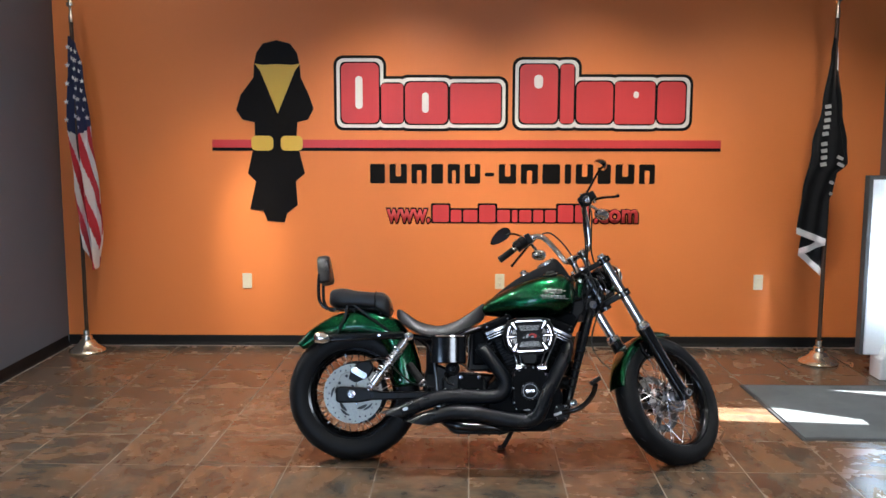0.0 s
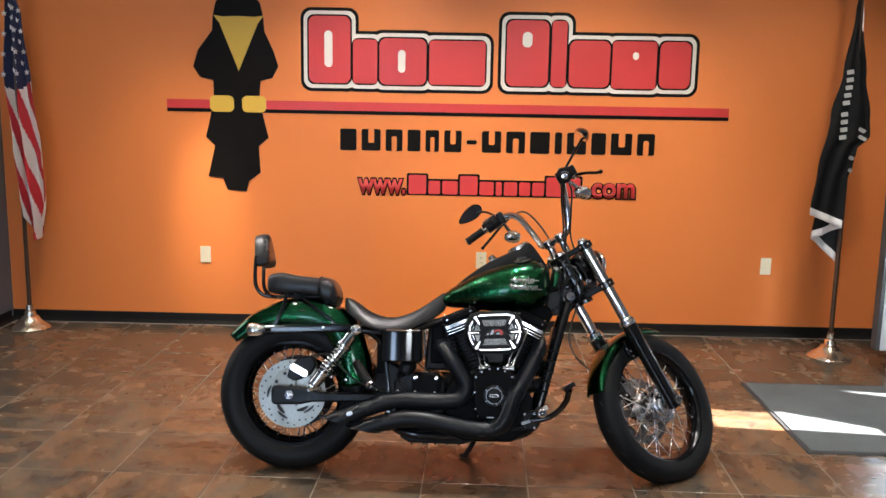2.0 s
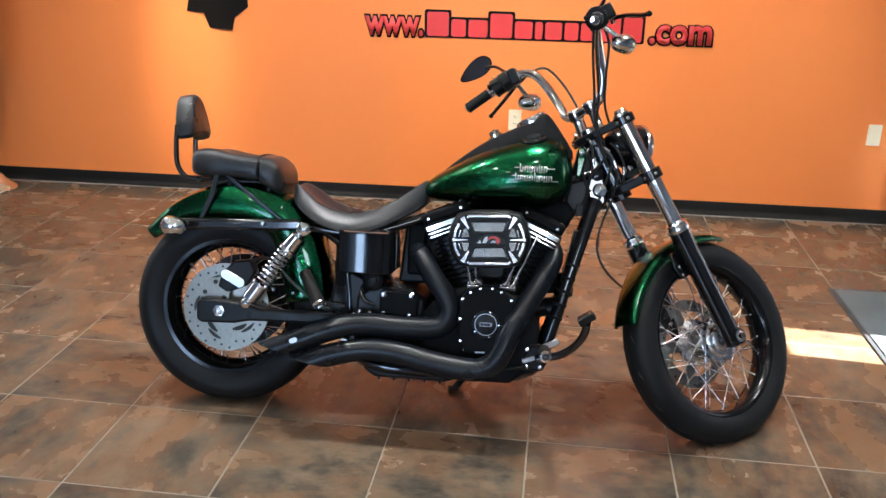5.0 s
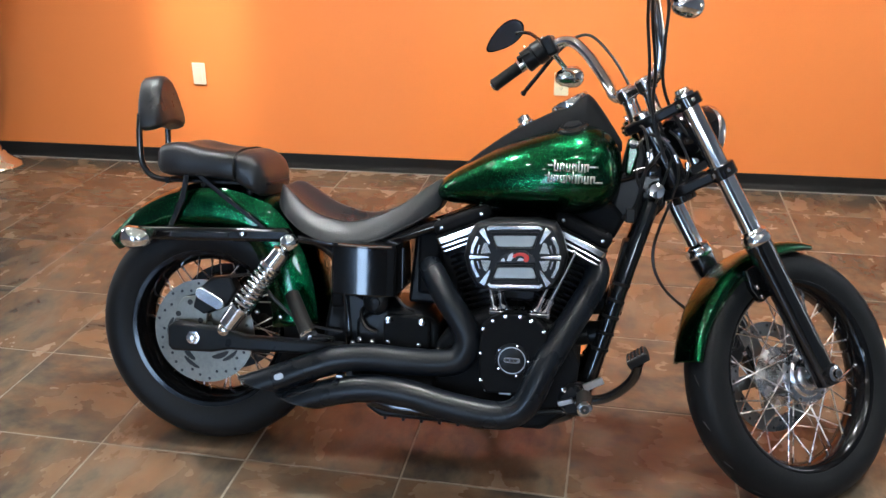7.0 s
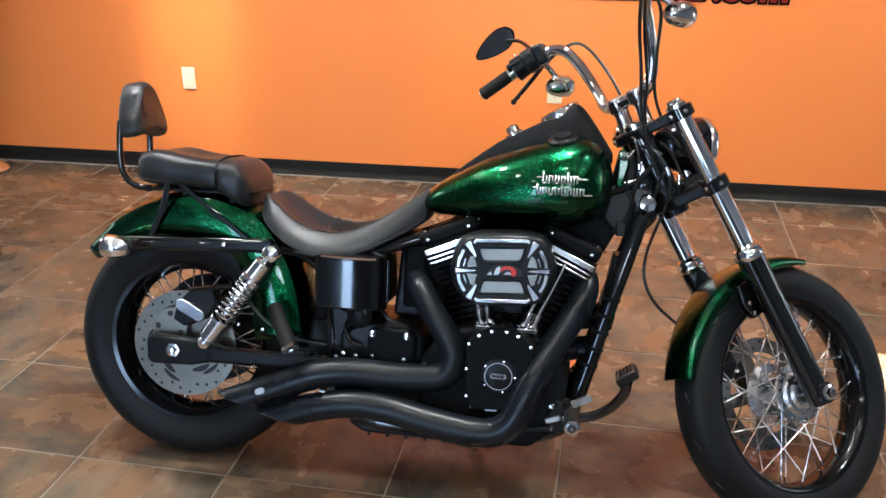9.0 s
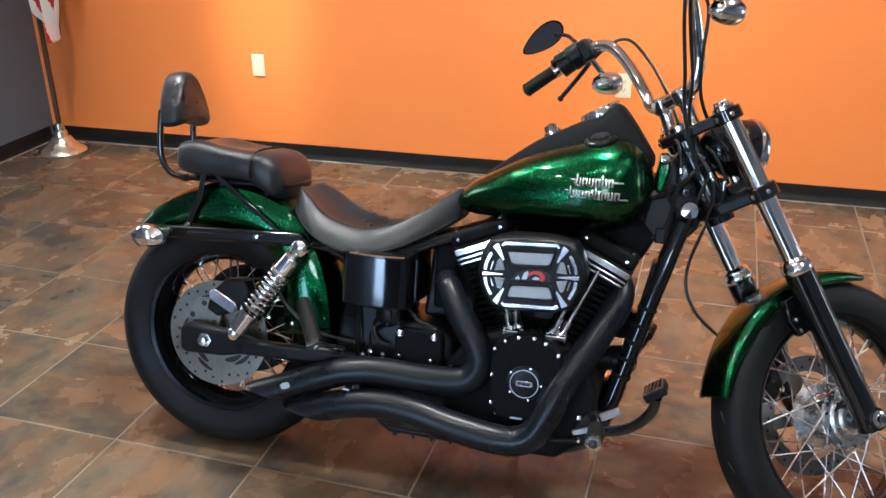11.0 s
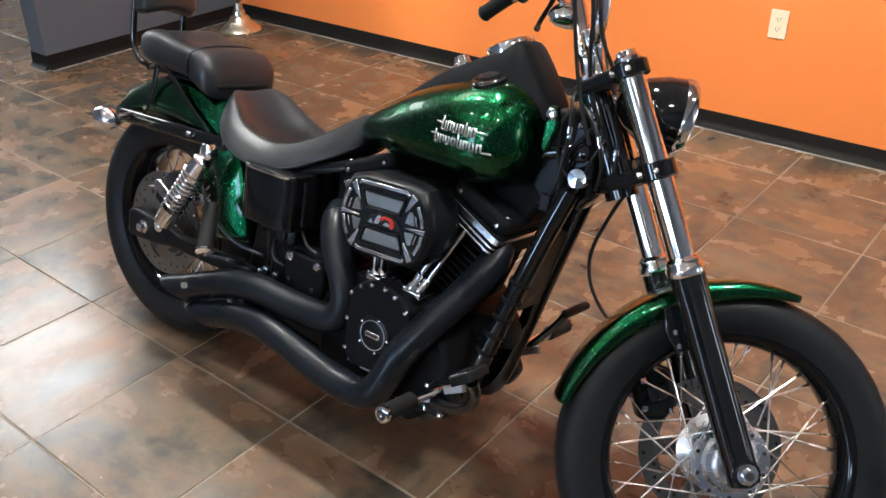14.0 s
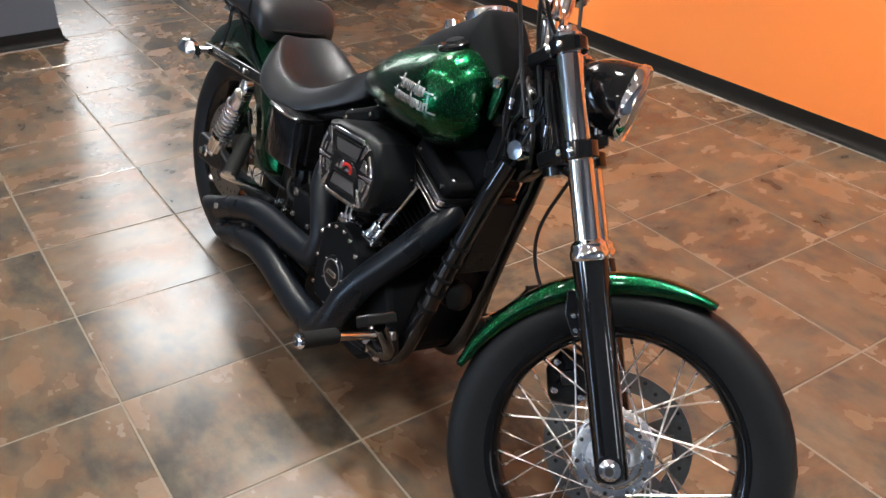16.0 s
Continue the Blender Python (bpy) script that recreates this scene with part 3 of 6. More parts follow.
def flag_stand(x, y, finial):
    st = thing("flag_stand", None, None, "dark wooden flagpole on a polished brass base", "flagpole", "flagpoles by the orange wall", at=pose(x, y, 0))
    part("base", turned([(0.0, 0.134), (0.010, 0.137), (0.022, 0.128), (0.034, 0.104), (0.050, 0.080), (0.068, 0.062), (0.082, 0.054), (0.090, 0.040), (0.118, 0.034), (0.124, 0.026), (0.165, 0.023), (0.167, 0.0005)], (0, 0, 0), (0, 0, 1), 32), M_BRASS, st, "polished brass base")
    part("pole", rod((0, 0, 0.12), (0, 0, 2.42), 0.0145, 14), M_POLE, st)
    part("ferrule", turned([(0, 0.017), (0.05, 0.017), (0.06, 0.012), (0.11, 0.011), (0.12, 0.0005)], (0, 0, 2.40), (0, 0, 1), 14), M_BRASS, st)
    if finial:
        f = part("finial", turned([(0, 0.010), (0.015, 0.028), (0.035, 0.028), (0.05, 0.010), (0.07, 0.016), (0.10, 0.0005)], (0, 0, 2.50), (0, 0, 1), 14), M_BRASS, st)
        for s in (-1, 1):
            part("wing", plate([(0, 0), (s * 0.03, 0.02), (s * 0.055, 0.07), (s * 0.03, 0.06), (s * 0.008, 0.03)], -0.006, 0.006, 1), M_BRASS, f, at=pose(0, 0, 2.54))
    return st


def drape(rows, cols, shape_at):
    return [[shape_at(i / (cols - 1), k / (rows - 1)) for i in range(cols)] for k in range(rows)]


def along_table(table, v):
    for (a, x0), (b, x1) in zip(table, table[1:]):
        if v <= b:
            k = (v - a) / (b - a)
            return x0 + (x1 - x0) * k * k * (3 - 2 * k)
    return table[-1][1]


def hung_flag(name, x, y, z_top, low, hoist, fly, label, seed, colour_of, materials):
    """A pole flag hanging in soft folds between two falling edges; low gives the hem's height across it."""
    rnd = random.Random(seed)
    ph = [rnd.uniform(0, 6.28) for _ in range(4)]
    def at(u, v):
        zt = z_top - 0.05 * u ** 2
        z = zt + (along_table(low, u) - zt) * v
        a, b = along_table(hoist, v), along_table(fly, v)
        w = u + 0.045 * math.sin(u * 12.5 + ph[0] + v) + 0.02 * math.sin(u * 25 + 3 * v + ph[1])
        px = a + (b - a) * w + 0.006 * math.sin(v * 9 + u * 5 + ph[2])
        fold = (0.042 * math.cos(u * 12.5 + ph[0] + v) + 0.014 * math.sin(u * 25 + ph[1] + 2 * v)) * (0.3 + 0.7 * min(1, v * 2))
        return Vector((px, -0.035 + fold, z + 0.012 * math.sin(u * 12.5 + ph[3]) * v))
    grid = drape(121, 79, at)
    ob = thing(name, sheet(grid), materials[0], label, "flag", "hanging flags", at=pose(x, y, 0))
    for m in materials[1:]:
        ob.data.materials.append(m)
    n = 78
    for p in ob.data.polygons:
        p.material_index = colour_of((p.index % n + 0.5) / n, (p.index // n + 0.5) / 120)
    mod = ob.modifiers.new("cloth", "SOLIDIFY")
    mod.thickness = 0.002
    return ob, grid


flag_stand(-2.655, 6.35, True)
flag_stand(2.675, 6.09, True)


def us_colours(u, v):
    # the canton hangs at the top; stripes fall lengthwise across the folds
    s = u * 0.8 - v * 0.75 + 2.0
    if v < 0.44 - 0.06 * u:
        return 2
    return int(s * 8.5) % 2


us_flag, g_us = hung_flag("national_flag", -2.655, 6.345, 2.30, [(0, 0.80), (0.35, 0.66), (0.6, 0.62), (1, 0.72)], [(0, -0.008), (0.12, -0.015), (0.4, -0.048), (0.69, -0.010), (0.9, 0.025), (1, 0.04)],
                          [(0, 0.03), (0.12, 0.07), (0.4, 0.115), (0.69, 0.150), (0.9, 0.165), (1, 0.145)], "hanging red and white striped flag with starred navy canton", 4, us_colours, (M_F_RED, M_F_WHITE, M_F_NAVY))
star_out = [(0.020 * (1 if i % 2 == 0 else 0.42) * math.sin(i * math.pi / 5), 0.020 * (1 if i % 2 == 0 else 0.42) * math.cos(i * math.pi / 5)) for i in range(10)]
star_mesh = mesh_of("star", plate(star_out, -0.001, 0.001, 1), M_F_WHITE, False)
for r in range(10):
    for c in range(3):
        k, i = 6 + r * 5, 10 + c * 24 + (r % 2) * 12
        if i < 74 and k / 120 < 0.41 - 0.06 * i / 78:
            p = g_us[k][i]
            st = new("star", star_mesh)
            st.parent = us_flag
            st.matrix_local = pose(p.x, p.y - 0.006, p.z)


def black_colours(u, v):
    if v > 0.968 or (u > 0.90 and 0.02 < v < 0.12):
        return 1
    return 0


# black flag: folded twice on itself, with a white hem
BK_LOW = [(0, 0.935), (0.45, 0.850), (0.65, 0.775), (1, 0.625)]
BK_WAY = [(0, 0.0), (0.45, 0.90), (0.65, 0.24), (1, 1.0)]
BK_LAYER = [(0, -0.058), (0.40, -0.045), (0.50, -0.010), (0.62, -0.004), (0.70, 0.026), (1, 0.030)]
BK_HOIST = [(0, -0.030), (0.08, -0.045), (0.35, -0.085), (0.55, -0.150), (0.8, -0.200), (1, -0.232)]
BK_FLY = [(0, 0.015), (0.10, 0.03), (0.30, 0.07), (0.44, 0.120), (0.52, 0.135), (0.56, 0.060), (0.62, 0.045), (0.68, 0.012), (1, -0.005)]


def black_at(u, v):
    zt = 2.27 - 0.03 * u
    z = zt + (along_table(BK_LOW, u) - zt) * v
    k = min(1.0, v * 1.6)
    w = u * (1 - k) + along_table(BK_WAY, u) * k
    h, f = along_table(BK_HOIST, v), along_table(BK_FLY, (2.27 - z) / 1.65)
    soft = 0.010 * math.sin(w * 15 + 4 * v) * k
    return Vector((h + (f - h) * w + 0.004 * math.sin(v * 13 + u * 4), along_table(BK_LAYER, u) * (0.35 + 0.65 * k) + soft, z))


g_bk = drape(60, 48, black_at)
bk_flag = thing("black_flag", sheet(g_bk), M_F_BLACK, "hanging folded black flag with white hem and markings", "flag", "hanging flags", at=pose(2.675, 6.08, 0))
bk_flag.data.materials.append(M_F_WHITE)
for p in bk_flag.data.polygons:
    p.material_index = black_colours((p.index % 47 + 0.5) / 47, (p.index // 47 + 0.5) / 59)
cloth = bk_flag.modifiers.new("cloth", "SOLIDIFY")
cloth.thickness = 0.002
for k in (20, 22, 24, 26, 28, 31, 33, 35, 37):
    p = g_bk[k][8]
    q = g_bk[k + 1][8]
    part("mark", plate(round_rect(-0.021, 0.021, -0.013, 0.013, 0.004), -0.001, 0.001, 1), M_F_GREY, bk_flag, "pale bar of the unread print", at=pose(p.x, min(g.y for g in g_bk[k][4:13]) - 0.006, p.z, 0, -10, 0), smooth=False)
for k, i, w in ((34, 15, 0.022), (36, 15, 0.026), (41, 16, 0.016), (44, 18, 0.012)):
    p = g_bk[k][i]
    part("mark", plate(round_rect(-w, w, -0.011, 0.011, 0.006), -0.001, 0.001, 1), M_F_GREY, bk_flag, "pale bar of the unread print", at=pose(p.x, min(g.y for g in g_bk[k][i - 4:i + 4]) - 0.006, p.z, 0, 25, 0), smooth=False)

# ---- the motorcycle: local axes are right, forward, up from the ground under the rear axle ----


def flake_paint():
    """Dark green metal-flake lacquer under a clear coat."""
    m, nodes, links, b = mat_base("green_flake_lacquer", (0.004, 0.075, 0.024), 0.25, 1.0, 0.5)
    co = nodes.new("ShaderNodeTexCoord").outputs["Object"]
    vor = nodes.new("ShaderNodeTexVoronoi")
    vor.inputs["Scale"].default_value = 900.0
    links.new(co, vor.inputs["Vector"])
    sep = nodes.new("ShaderNodeSeparateColor")
    links.new(vor.outputs["Color"], sep.inputs["Color"])
    broad = noise_node(nodes, links, 6.0, 3.0)
    mixer = nodes.new("ShaderNodeMath")
    mixer.operation = "MULTIPLY_ADD"
    mixer.inputs[1].default_value = 0.08
    links.new(broad, mixer.inputs[0])
    links.new(sep.outputs["Red"], mixer.inputs[2])
    links.new(ramp_node(nodes, links, mixer.outputs[0], [(0.0, (0.0006, 0.018, 0.006)), (0.84, (0.0016, 0.050, 0.017)), (0.97, (0.007, 0.17, 0.058)), (1.05, (0.06, 0.62, 0.24))]), b.inputs["Base Color"])
    tilt = nodes.new("ShaderNodeVectorMath")
    tilt.operation = "SUBTRACT"
    tilt.inputs[1].default_value = (0.5, 0.5, 0.5)
    links.new(vor.outputs["Color"], tilt.inputs[0])
    scale = nodes.new("ShaderNodeVectorMath")
    scale.operation = "SCALE"
    scale.inputs["Scale"].default_value = 0.15
    links.new(tilt.outputs[0], scale.inputs[0])
    add = nodes.new("ShaderNodeVectorMath")
    links.new(nodes.new("ShaderNodeNewGeometry").outputs["Normal"], add.inputs[0])
    links.new(scale.outputs[0], add.inputs[1])
    norm = nodes.new("ShaderNodeVectorMath")
    norm.operation = "NORMALIZE"
    links.new(add.outputs[0], norm.inputs[0])
    links.new(norm.outputs[0], b.inputs["Normal"])
    return m


def leather(name, colour, rough):
    m, nodes, links, b = mat_base(name, colour, rough)
    b.inputs["Specular IOR Level"].default_value = 0.44
    co = nodes.new("ShaderNodeTexCoord").outputs["Object"]
    vor = nodes.new("ShaderNodeTexVoronoi")
    vor.inputs["Scale"].default_value = 260.0
    links.new(co, vor.inputs["Vector"])
    broad = noise_node(nodes, links, 7.0, 4.0)
    links.new(ramp_node(nodes, links, broad, [(0.3, tuple(c * 0.7 for c in colour)), (0.7, tuple(c * 1.3 for c in colour))]), b.inputs["Base Color"])
    links.new(grey_range(nodes, links, broad, rough - 0.07, rough + 0.07), b.inputs["Roughness"])
    bump_node(nodes, links, b, vor.outputs["Distance"], 0.25, 0.0012)
    return m


def perforated():
    """Grey screen with a fine staggered pattern of dark holes."""
    m, nodes, links, b = mat_base("perforated_screen", (0.3, 0.3, 0.3), 0.35, 0.9)
    co = nodes.new("ShaderNodeTexCoord").outputs["Object"]
    vor = nodes.new("ShaderNodeTexVoronoi")
    vor.inputs["Scale"].default_value, vor.inputs["Randomness"].default_value = 210.0, 0.0
    turn = nodes.new("ShaderNodeVectorRotate")
    turn.rotation_type = "X_AXIS"
    turn.inputs["Angle"].default_value = radians(45)
    links.new(co, turn.inputs["Vector"])
    links.new(turn.outputs["Vector"], vor.inputs["Vector"])
    links.new(ramp_node(nodes, links, vor.outputs["Distance"], [(0.36, (0.01, 0.01, 0.01)), (0.46, (0.55, 0.54, 0.51))]), b.inputs["Base Color"])
    bump_node(nodes, links, b, vor.outputs["Distance"], 0.5, 0.001)
    return m


M_GREEN = flake_paint()
M_CHROME = surface("chrome", (0.86, 0.87, 0.88), 0.07, 1.0, grain=40, vary=0.05, stain=9, bump=0.015, rvary=0.04)
M_GLOSS = surface("gloss_black", (0.0055, 0.0058, 0.0066), 0.09, 0.0, 0.3, grain=60, vary=0.2, stain=6, bump=0.01, rvary=0.05)
M_SATIN = surface("satin_black", (0.0075, 0.0083, 0.0096), 0.33, grain=200, vary=0.25, stain=7, bump=0.08, spec=0.20)
M_WRINKLE = surface("wrinkle_black", (0.0072, 0.0078, 0.0090), 0.55, grain=420, vary=0.3, stain=8, bump=0.45, depth=0.0012, spec=0.07)
M_EXHAUST = surface("matte_black_ceramic", (0.0068, 0.0090, 0.0125), 0.31, grain=320, vary=0.18, stain=6, bump=0.10, rvary=0.06, spec=0.28)
M_ALUM = surface("machined_aluminium", (0.78, 0.79, 0.81), 0.20, 1.0, grain=140, vary=0.10, stain=12, bump=0.05)
M_HUB = surface("polished_hub_aluminium", (0.74, 0.75, 0.765), 0.25, 1.0, grain=90, vary=0.25, stain=18, bump=0.12, rvary=0.10)
M_CAST = surface("cast_aluminium", (0.46, 0.47, 0.48), 0.38, 1.0, grain=160, vary=0.15, stain=9, bump=0.15)
M_DISC = surface("brake_disc_steel", (0.20, 0.205, 0.20), 0.32, 1.0, grain=110, vary=0.18, stain=14, bump=0.05)
M_DARKSTEEL = surface("dark_steel", (0.012, 0.012, 0.013), 0.38, 0.3, grain=120, vary=0.25, stain=9, bump=0.08)
M_TYRE = surface("tyre_rubber", (0.0075, 0.0084, 0.0096), 0.50, grain=160, vary=0.3, stain=6, bump=0.2, rvary=0.1, spec=0.22)
M_RIM = surface("gloss_black_rim", (0.0035, 0.0037, 0.0042), 0.13, grain=60, vary=0.2, stain=6, bump=0.01, rvary=0.05, spec=0.35)
M_SPOKE = surface("stainless_spoke", (0.88, 0.88, 0.87), 0.26, 1.0, grain=80, vary=0.06, stain=9, bump=0.0)
# lit copy of the disc steel: light on the rear disc put into its colour
M_DISC_LIT = surface("lit_disc_steel", (0.275, 0.258, 0.222), 0.36, 1.0, grain=110, vary=0.18, stain=14, bump=0.05)
M_RUBBER = surface("soft_rubber", (0.008, 0.008, 0.008), 0.62, grain=200, vary=0.25, stain=6, bump=0.25, spec=0.16)
M_LEATHER = leather("black_leather", (0.017, 0.0185, 0.021), 0.31)
M_LEATHER_B = leather("seat_leather", (0.015, 0.0165, 0.019), 0.34)
M_PIPING = surface("black_piping", (0.016, 0.016, 0.017), 0.6, grain=200, vary=0.2)
M_SCREEN = perforated()
M_RED = surface("red_enamel", (0.55, 0.03, 0.02), 0.3, grain=80, vary=0.1, bump=0.02)
M_SILVER = surface("silver_badge", (0.50, 0.50, 0.49), 0.32, 0.8, grain=120, vary=0.1, bump=0.03)
M_MIRROR = mat_base("mirror_glass", (0.85, 0.86, 0.87), 0.02, 1.0)[0]
M_LENS = mat_base("clear_lens", (0.9, 0.9, 0.9), 0.03)[0]
M_LENS.node_tree.nodes["Principled BSDF"].inputs["Transmission Weight"].default_value = 0.9
M_TAIL = surface("smoked_red_lens", (0.10, 0.01, 0.01), 0.12, grain=60, vary=0.1, bump=0.0)
M_DIAL = surface("dial_face", (0.02, 0.02, 0.022), 0.25, grain=60, vary=0.2, bump=0.0)
M_CABLE = surface("cable_sheath", (0.010, 0.010, 0.010), 0.35, grain=90, vary=0.2, bump=0.05)

bike = thing("motorcycle", None, None, "metal-flake green and black cruiser motorcycle on its side stand", "motorcycle", at=pose(-0.423, 4.16, 0, -14.5, 0, 0) @ pose(0, 0, 0, 0, 0, -90))
RAKE, STEER = radians(30), radians(38.5)
sr, cr, ss, cs = math.sin(RAKE), math.cos(RAKE), math.sin(STEER), math.cos(STEER)
# fork axes: right along the axle, forward, up along the tubes; origin at the front axle
FORK = Matrix(((cs, -ss, 0, -0.043), (cr * ss, cr * cs, -sr, 1.586), (sr * ss, sr * cs, cr, 0.298), (0, 0, 0, 1)))
REAR = pose(0, 0, 0.328)


def bolt_on(parent, p, way, r=0.008, h=0.006, material=None, at=None, name="bolt"):
    """A domed bolt head."""
    return part(name, turned([(0, r), (h * 0.6, r), (h, r * 0.7), (h * 1.1, r * 0.05)], p, way, 10), material or M_CHROME, parent, at=at)


# wheels


def ring_profile(pts):
    return [(-a, r) for a, r in pts] + [(a, r) for a, r in reversed(pts)]


def wheel(name, at, tyre, rim, spoke_r, hub_w, flange_r, disc_side, disc_r, label):
    w = part(name, lathe(ring_profile(rim), 72, True), M_RIM, bike, label, at)
    part("tyre", lathe(ring_profile(tyre), 72, True), M_TYRE, w, "black rubber tyre with shallow grooves")
    hubp = [(-hub_w * 1.02, 0.022), (-hub_w * 1.02, flange_r * 0.40), (-hub_w * 0.92, flange_r * 0.55), (-hub_w * 0.80, flange_r * 0.72), (-hub_w * 0.78, flange_r), (-hub_w * 0.70, flange_r), (-hub_w * 0.55, flange_r * 0.72), (hub_w * 0.55, flange_r * 0.72), (hub_w * 0.70, flange_r), (hub_w * 0.77, flange_r * 0.985), (hub_w * 0.785, flange_r * 0.95), (hub_w * 0.79, flange_r * 0.74), (hub_w * 0.90, flange_r * 0.66), (hub_w * 0.93, flange_r * 0.52), (hub_w * 1.02, flange_r * 0.46), (hub_w * 1.04, flange_r * 0.40), (hub_w * 1.04, 0.022)]
    part("hub", lathe(hubp, 36), M_HUB, w, "polished aluminium hub")
    for k in range(10):
        a = 2 * math.pi * k / 10
        part("flange_hole", turned([(0, 0.0042), (0.0012, 0.0042)], (hub_w * 0.785, flange_r * 0.86 * math.cos(a), flange_r * 0.86 * math.sin(a)), (1, 0, 0), 8), M_SLOT, w)
    inner = min(r for _, r in rim)
    ns = 40
    for k in range(ns):
        side = 1 if k % 2 else -1
        cross = 1 if (k // 2) % 2 else -1
        a_rim = 2 * math.pi * (k + 0.5) / ns
        a_hub = a_rim + cross * 0.95
        p = Vector((side * hub_w * 0.80, flange_r * 0.90 * math.cos(a_hub), flange_r * 0.90 * math.sin(a_hub)))
        q = Vector((side * 0.010, (inner + 0.004) * math.cos(a_rim), (inner + 0.004) * math.sin(a_rim)))
        s = part("spoke", rod(p, q, spoke_r, 6), M_SPOKE, w)
        n = q + (p - q).normalized() * 0.016
        part("nipple", rod(q, n, spoke_r * 1.7, 6), M_CHROME, s)
    # drilled brake disc with carrier
    x = disc_side * (hub_w + 0.012)
    d = part("brake_disc", loft([[(x + dx, r * math.cos(2 * math.pi * i / 60), r * math.sin(2 * math.pi * i / 60)) for i in range(60)] for dx, r in ((-0.0025, disc_r), (0.0025, disc_r), (0.0025, disc_r * 0.74), (-0.0025, disc_r * 0.74))], True),
             M_DISC_LIT if disc_side > 0 else M_DISC, w, "drilled steel brake disc")
    steel = M_DISC_LIT if disc_side > 0 else M_DISC
    if disc_side > 0:
        # solid carrier with swept kidney slots
        web = part("carrier", loft([[(x + dx, r * math.cos(2 * math.pi * i / 60), r * math.sin(2 * math.pi * i / 60)) for i in range(60)] for dx, r in ((-0.002, disc_r * 0.745), (0.0022, disc_r * 0.745), (0.0022, disc_r * 0.24), (-0.002, disc_r * 0.24))], True), steel, d)
        for k in range(5):
            for lo, hi, r0, r1, wide in ((0.0, 0.62, 0.52, 0.60, 0.055), (0.28, 0.80, 0.66, 0.735, 0.040)):
                mid = [(lo + (hi - lo) * i / 6 + 2 * math.pi * k / 5, r0 + (r1 - r0) * i / 6, wide * math.sin(math.pi * (0.12 + 0.76 * i / 6))) for i in range(7)]
                edge = [(a, q + h) for a, q, h in mid] + [(a, q - h) for a, q, h in reversed(mid)]
                part("kidney_slot", plate([(disc_r * q * math.cos(a), disc_r * q * math.sin(a)) for a, q in edge], x + 0.0015, x + 0.0036, 0), M_SLOT, web)
            a = 2 * math.pi * (k + 0.05) / 5
            bolt_on(web, (x + 0.0022, disc_r * 0.36 * math.cos(a), disc_r * 0.36 * math.sin(a)), (1, 0, 0), 0.006, 0.005)
    else:
        for k in range(5):
            a = 2 * math.pi * k / 5 + 0.3
            arm = [(disc_r * 0.36 * math.cos(a - 0.35), disc_r * 0.36 * math.sin(a - 0.35)), (disc_r * 0.80 * math.cos(a - 0.16), disc_r * 0.80 * math.sin(a - 0.16)),
                   (disc_r * 0.80 * math.cos(a + 0.16), disc_r * 0.80 * math.sin(a + 0.16)), (disc_r * 0.36 * math.cos(a + 0.35), disc_r * 0.36 * math.sin(a + 0.35))]
            bevel(part("carrier_arm", plate(arm, x - 0.002, x + 0.0035, 0), steel, d), 0.002)
    for k in range(30):
        a = 2 * math.pi * k / 30
        r = disc_r * (0.81, 0.87, 0.93)[k % 3]
        part("hole", turned([(0, 0.0042), (0.0062, 0.0042)], (x - 0.0031, r * math.cos(a), r * math.sin(a)), (1, 0, 0), 8), M_SLOT, d)
    return w


rear = wheel("rear_wheel", REAR, [(0.050, 0.222), (0.066, 0.226), (0.074, 0.244), (0.079, 0.270), (0.077, 0.290), (0.068, 0.306), (0.050, 0.319), (0.025, 0.3265), (0.004, 0.328)],
             [(0.060, 0.232), (0.064, 0.226), (0.062, 0.214), (0.052, 0.207), (0.040, 0.200), (0.018, 0.193), (0.002, 0.191)], 0.0020, 0.070, 0.062, 1, 0.146, "black laced rear wheel")
front = wheel("front_wheel", FORK, [(0.034, 0.246), (0.044, 0.250), (0.050, 0.266), (0.0525, 0.286), (0.050, 0.304), (0.041, 0.319), (0.026, 0.328), (0.004, 0.331)],
              [(0.040, 0.256), (0.043, 0.250), (0.041, 0.240), (0.034, 0.233), (0.020, 0.226), (0.002, 0.224)], 0.0020, 0.066, 0.078, -1, 0.148, "black laced front wheel")
# belt pulley on the far side of the rear wheel
pulley = part("belt_pulley", lathe([(-0.100, 0.030), (-0.100, 0.070), (-0.092, 0.082), (-0.092, 0.132), (-0.100, 0.136), (-0.100, 0.160), (-0.124, 0.160), (-0.124, 0.030)], 48), M_SATIN, bike, "black rear belt pulley", REAR)
for k in range(8):
    a = 2 * math.pi * k / 8
    part("pulley_slot", rod((-0.0915, 0.107 * math.cos(a), 0.107 * math.sin(a)), (-0.0905, 0.107 * math.cos(a), 0.107 * math.sin(a)), 0.018, 14), M_SLOT, pulley)
# tread grooves as thin dark arcs set on each tyre
for wob, rad, half in ((rear, 0.3275, 0.055), (front, 0.3300, 0.034)):
    for k in range(36):
        a = 2 * math.pi * k / 36
        s = 1 if k % 2 else -1
        pts = []
        for i in range(5):
            f = i / 4
            rr = rad - (0.0135 if half > 0.05 else 0.0125) * f ** 2.2
            pts.append((s * (0.012 + (half - 0.012) * f), rr * math.cos(a + 0.16 * f), rr * math.sin(a + 0.16 * f)))
        part("groove", pipe(pts, 0.0016, 5, 1), M_SLOT, wob)

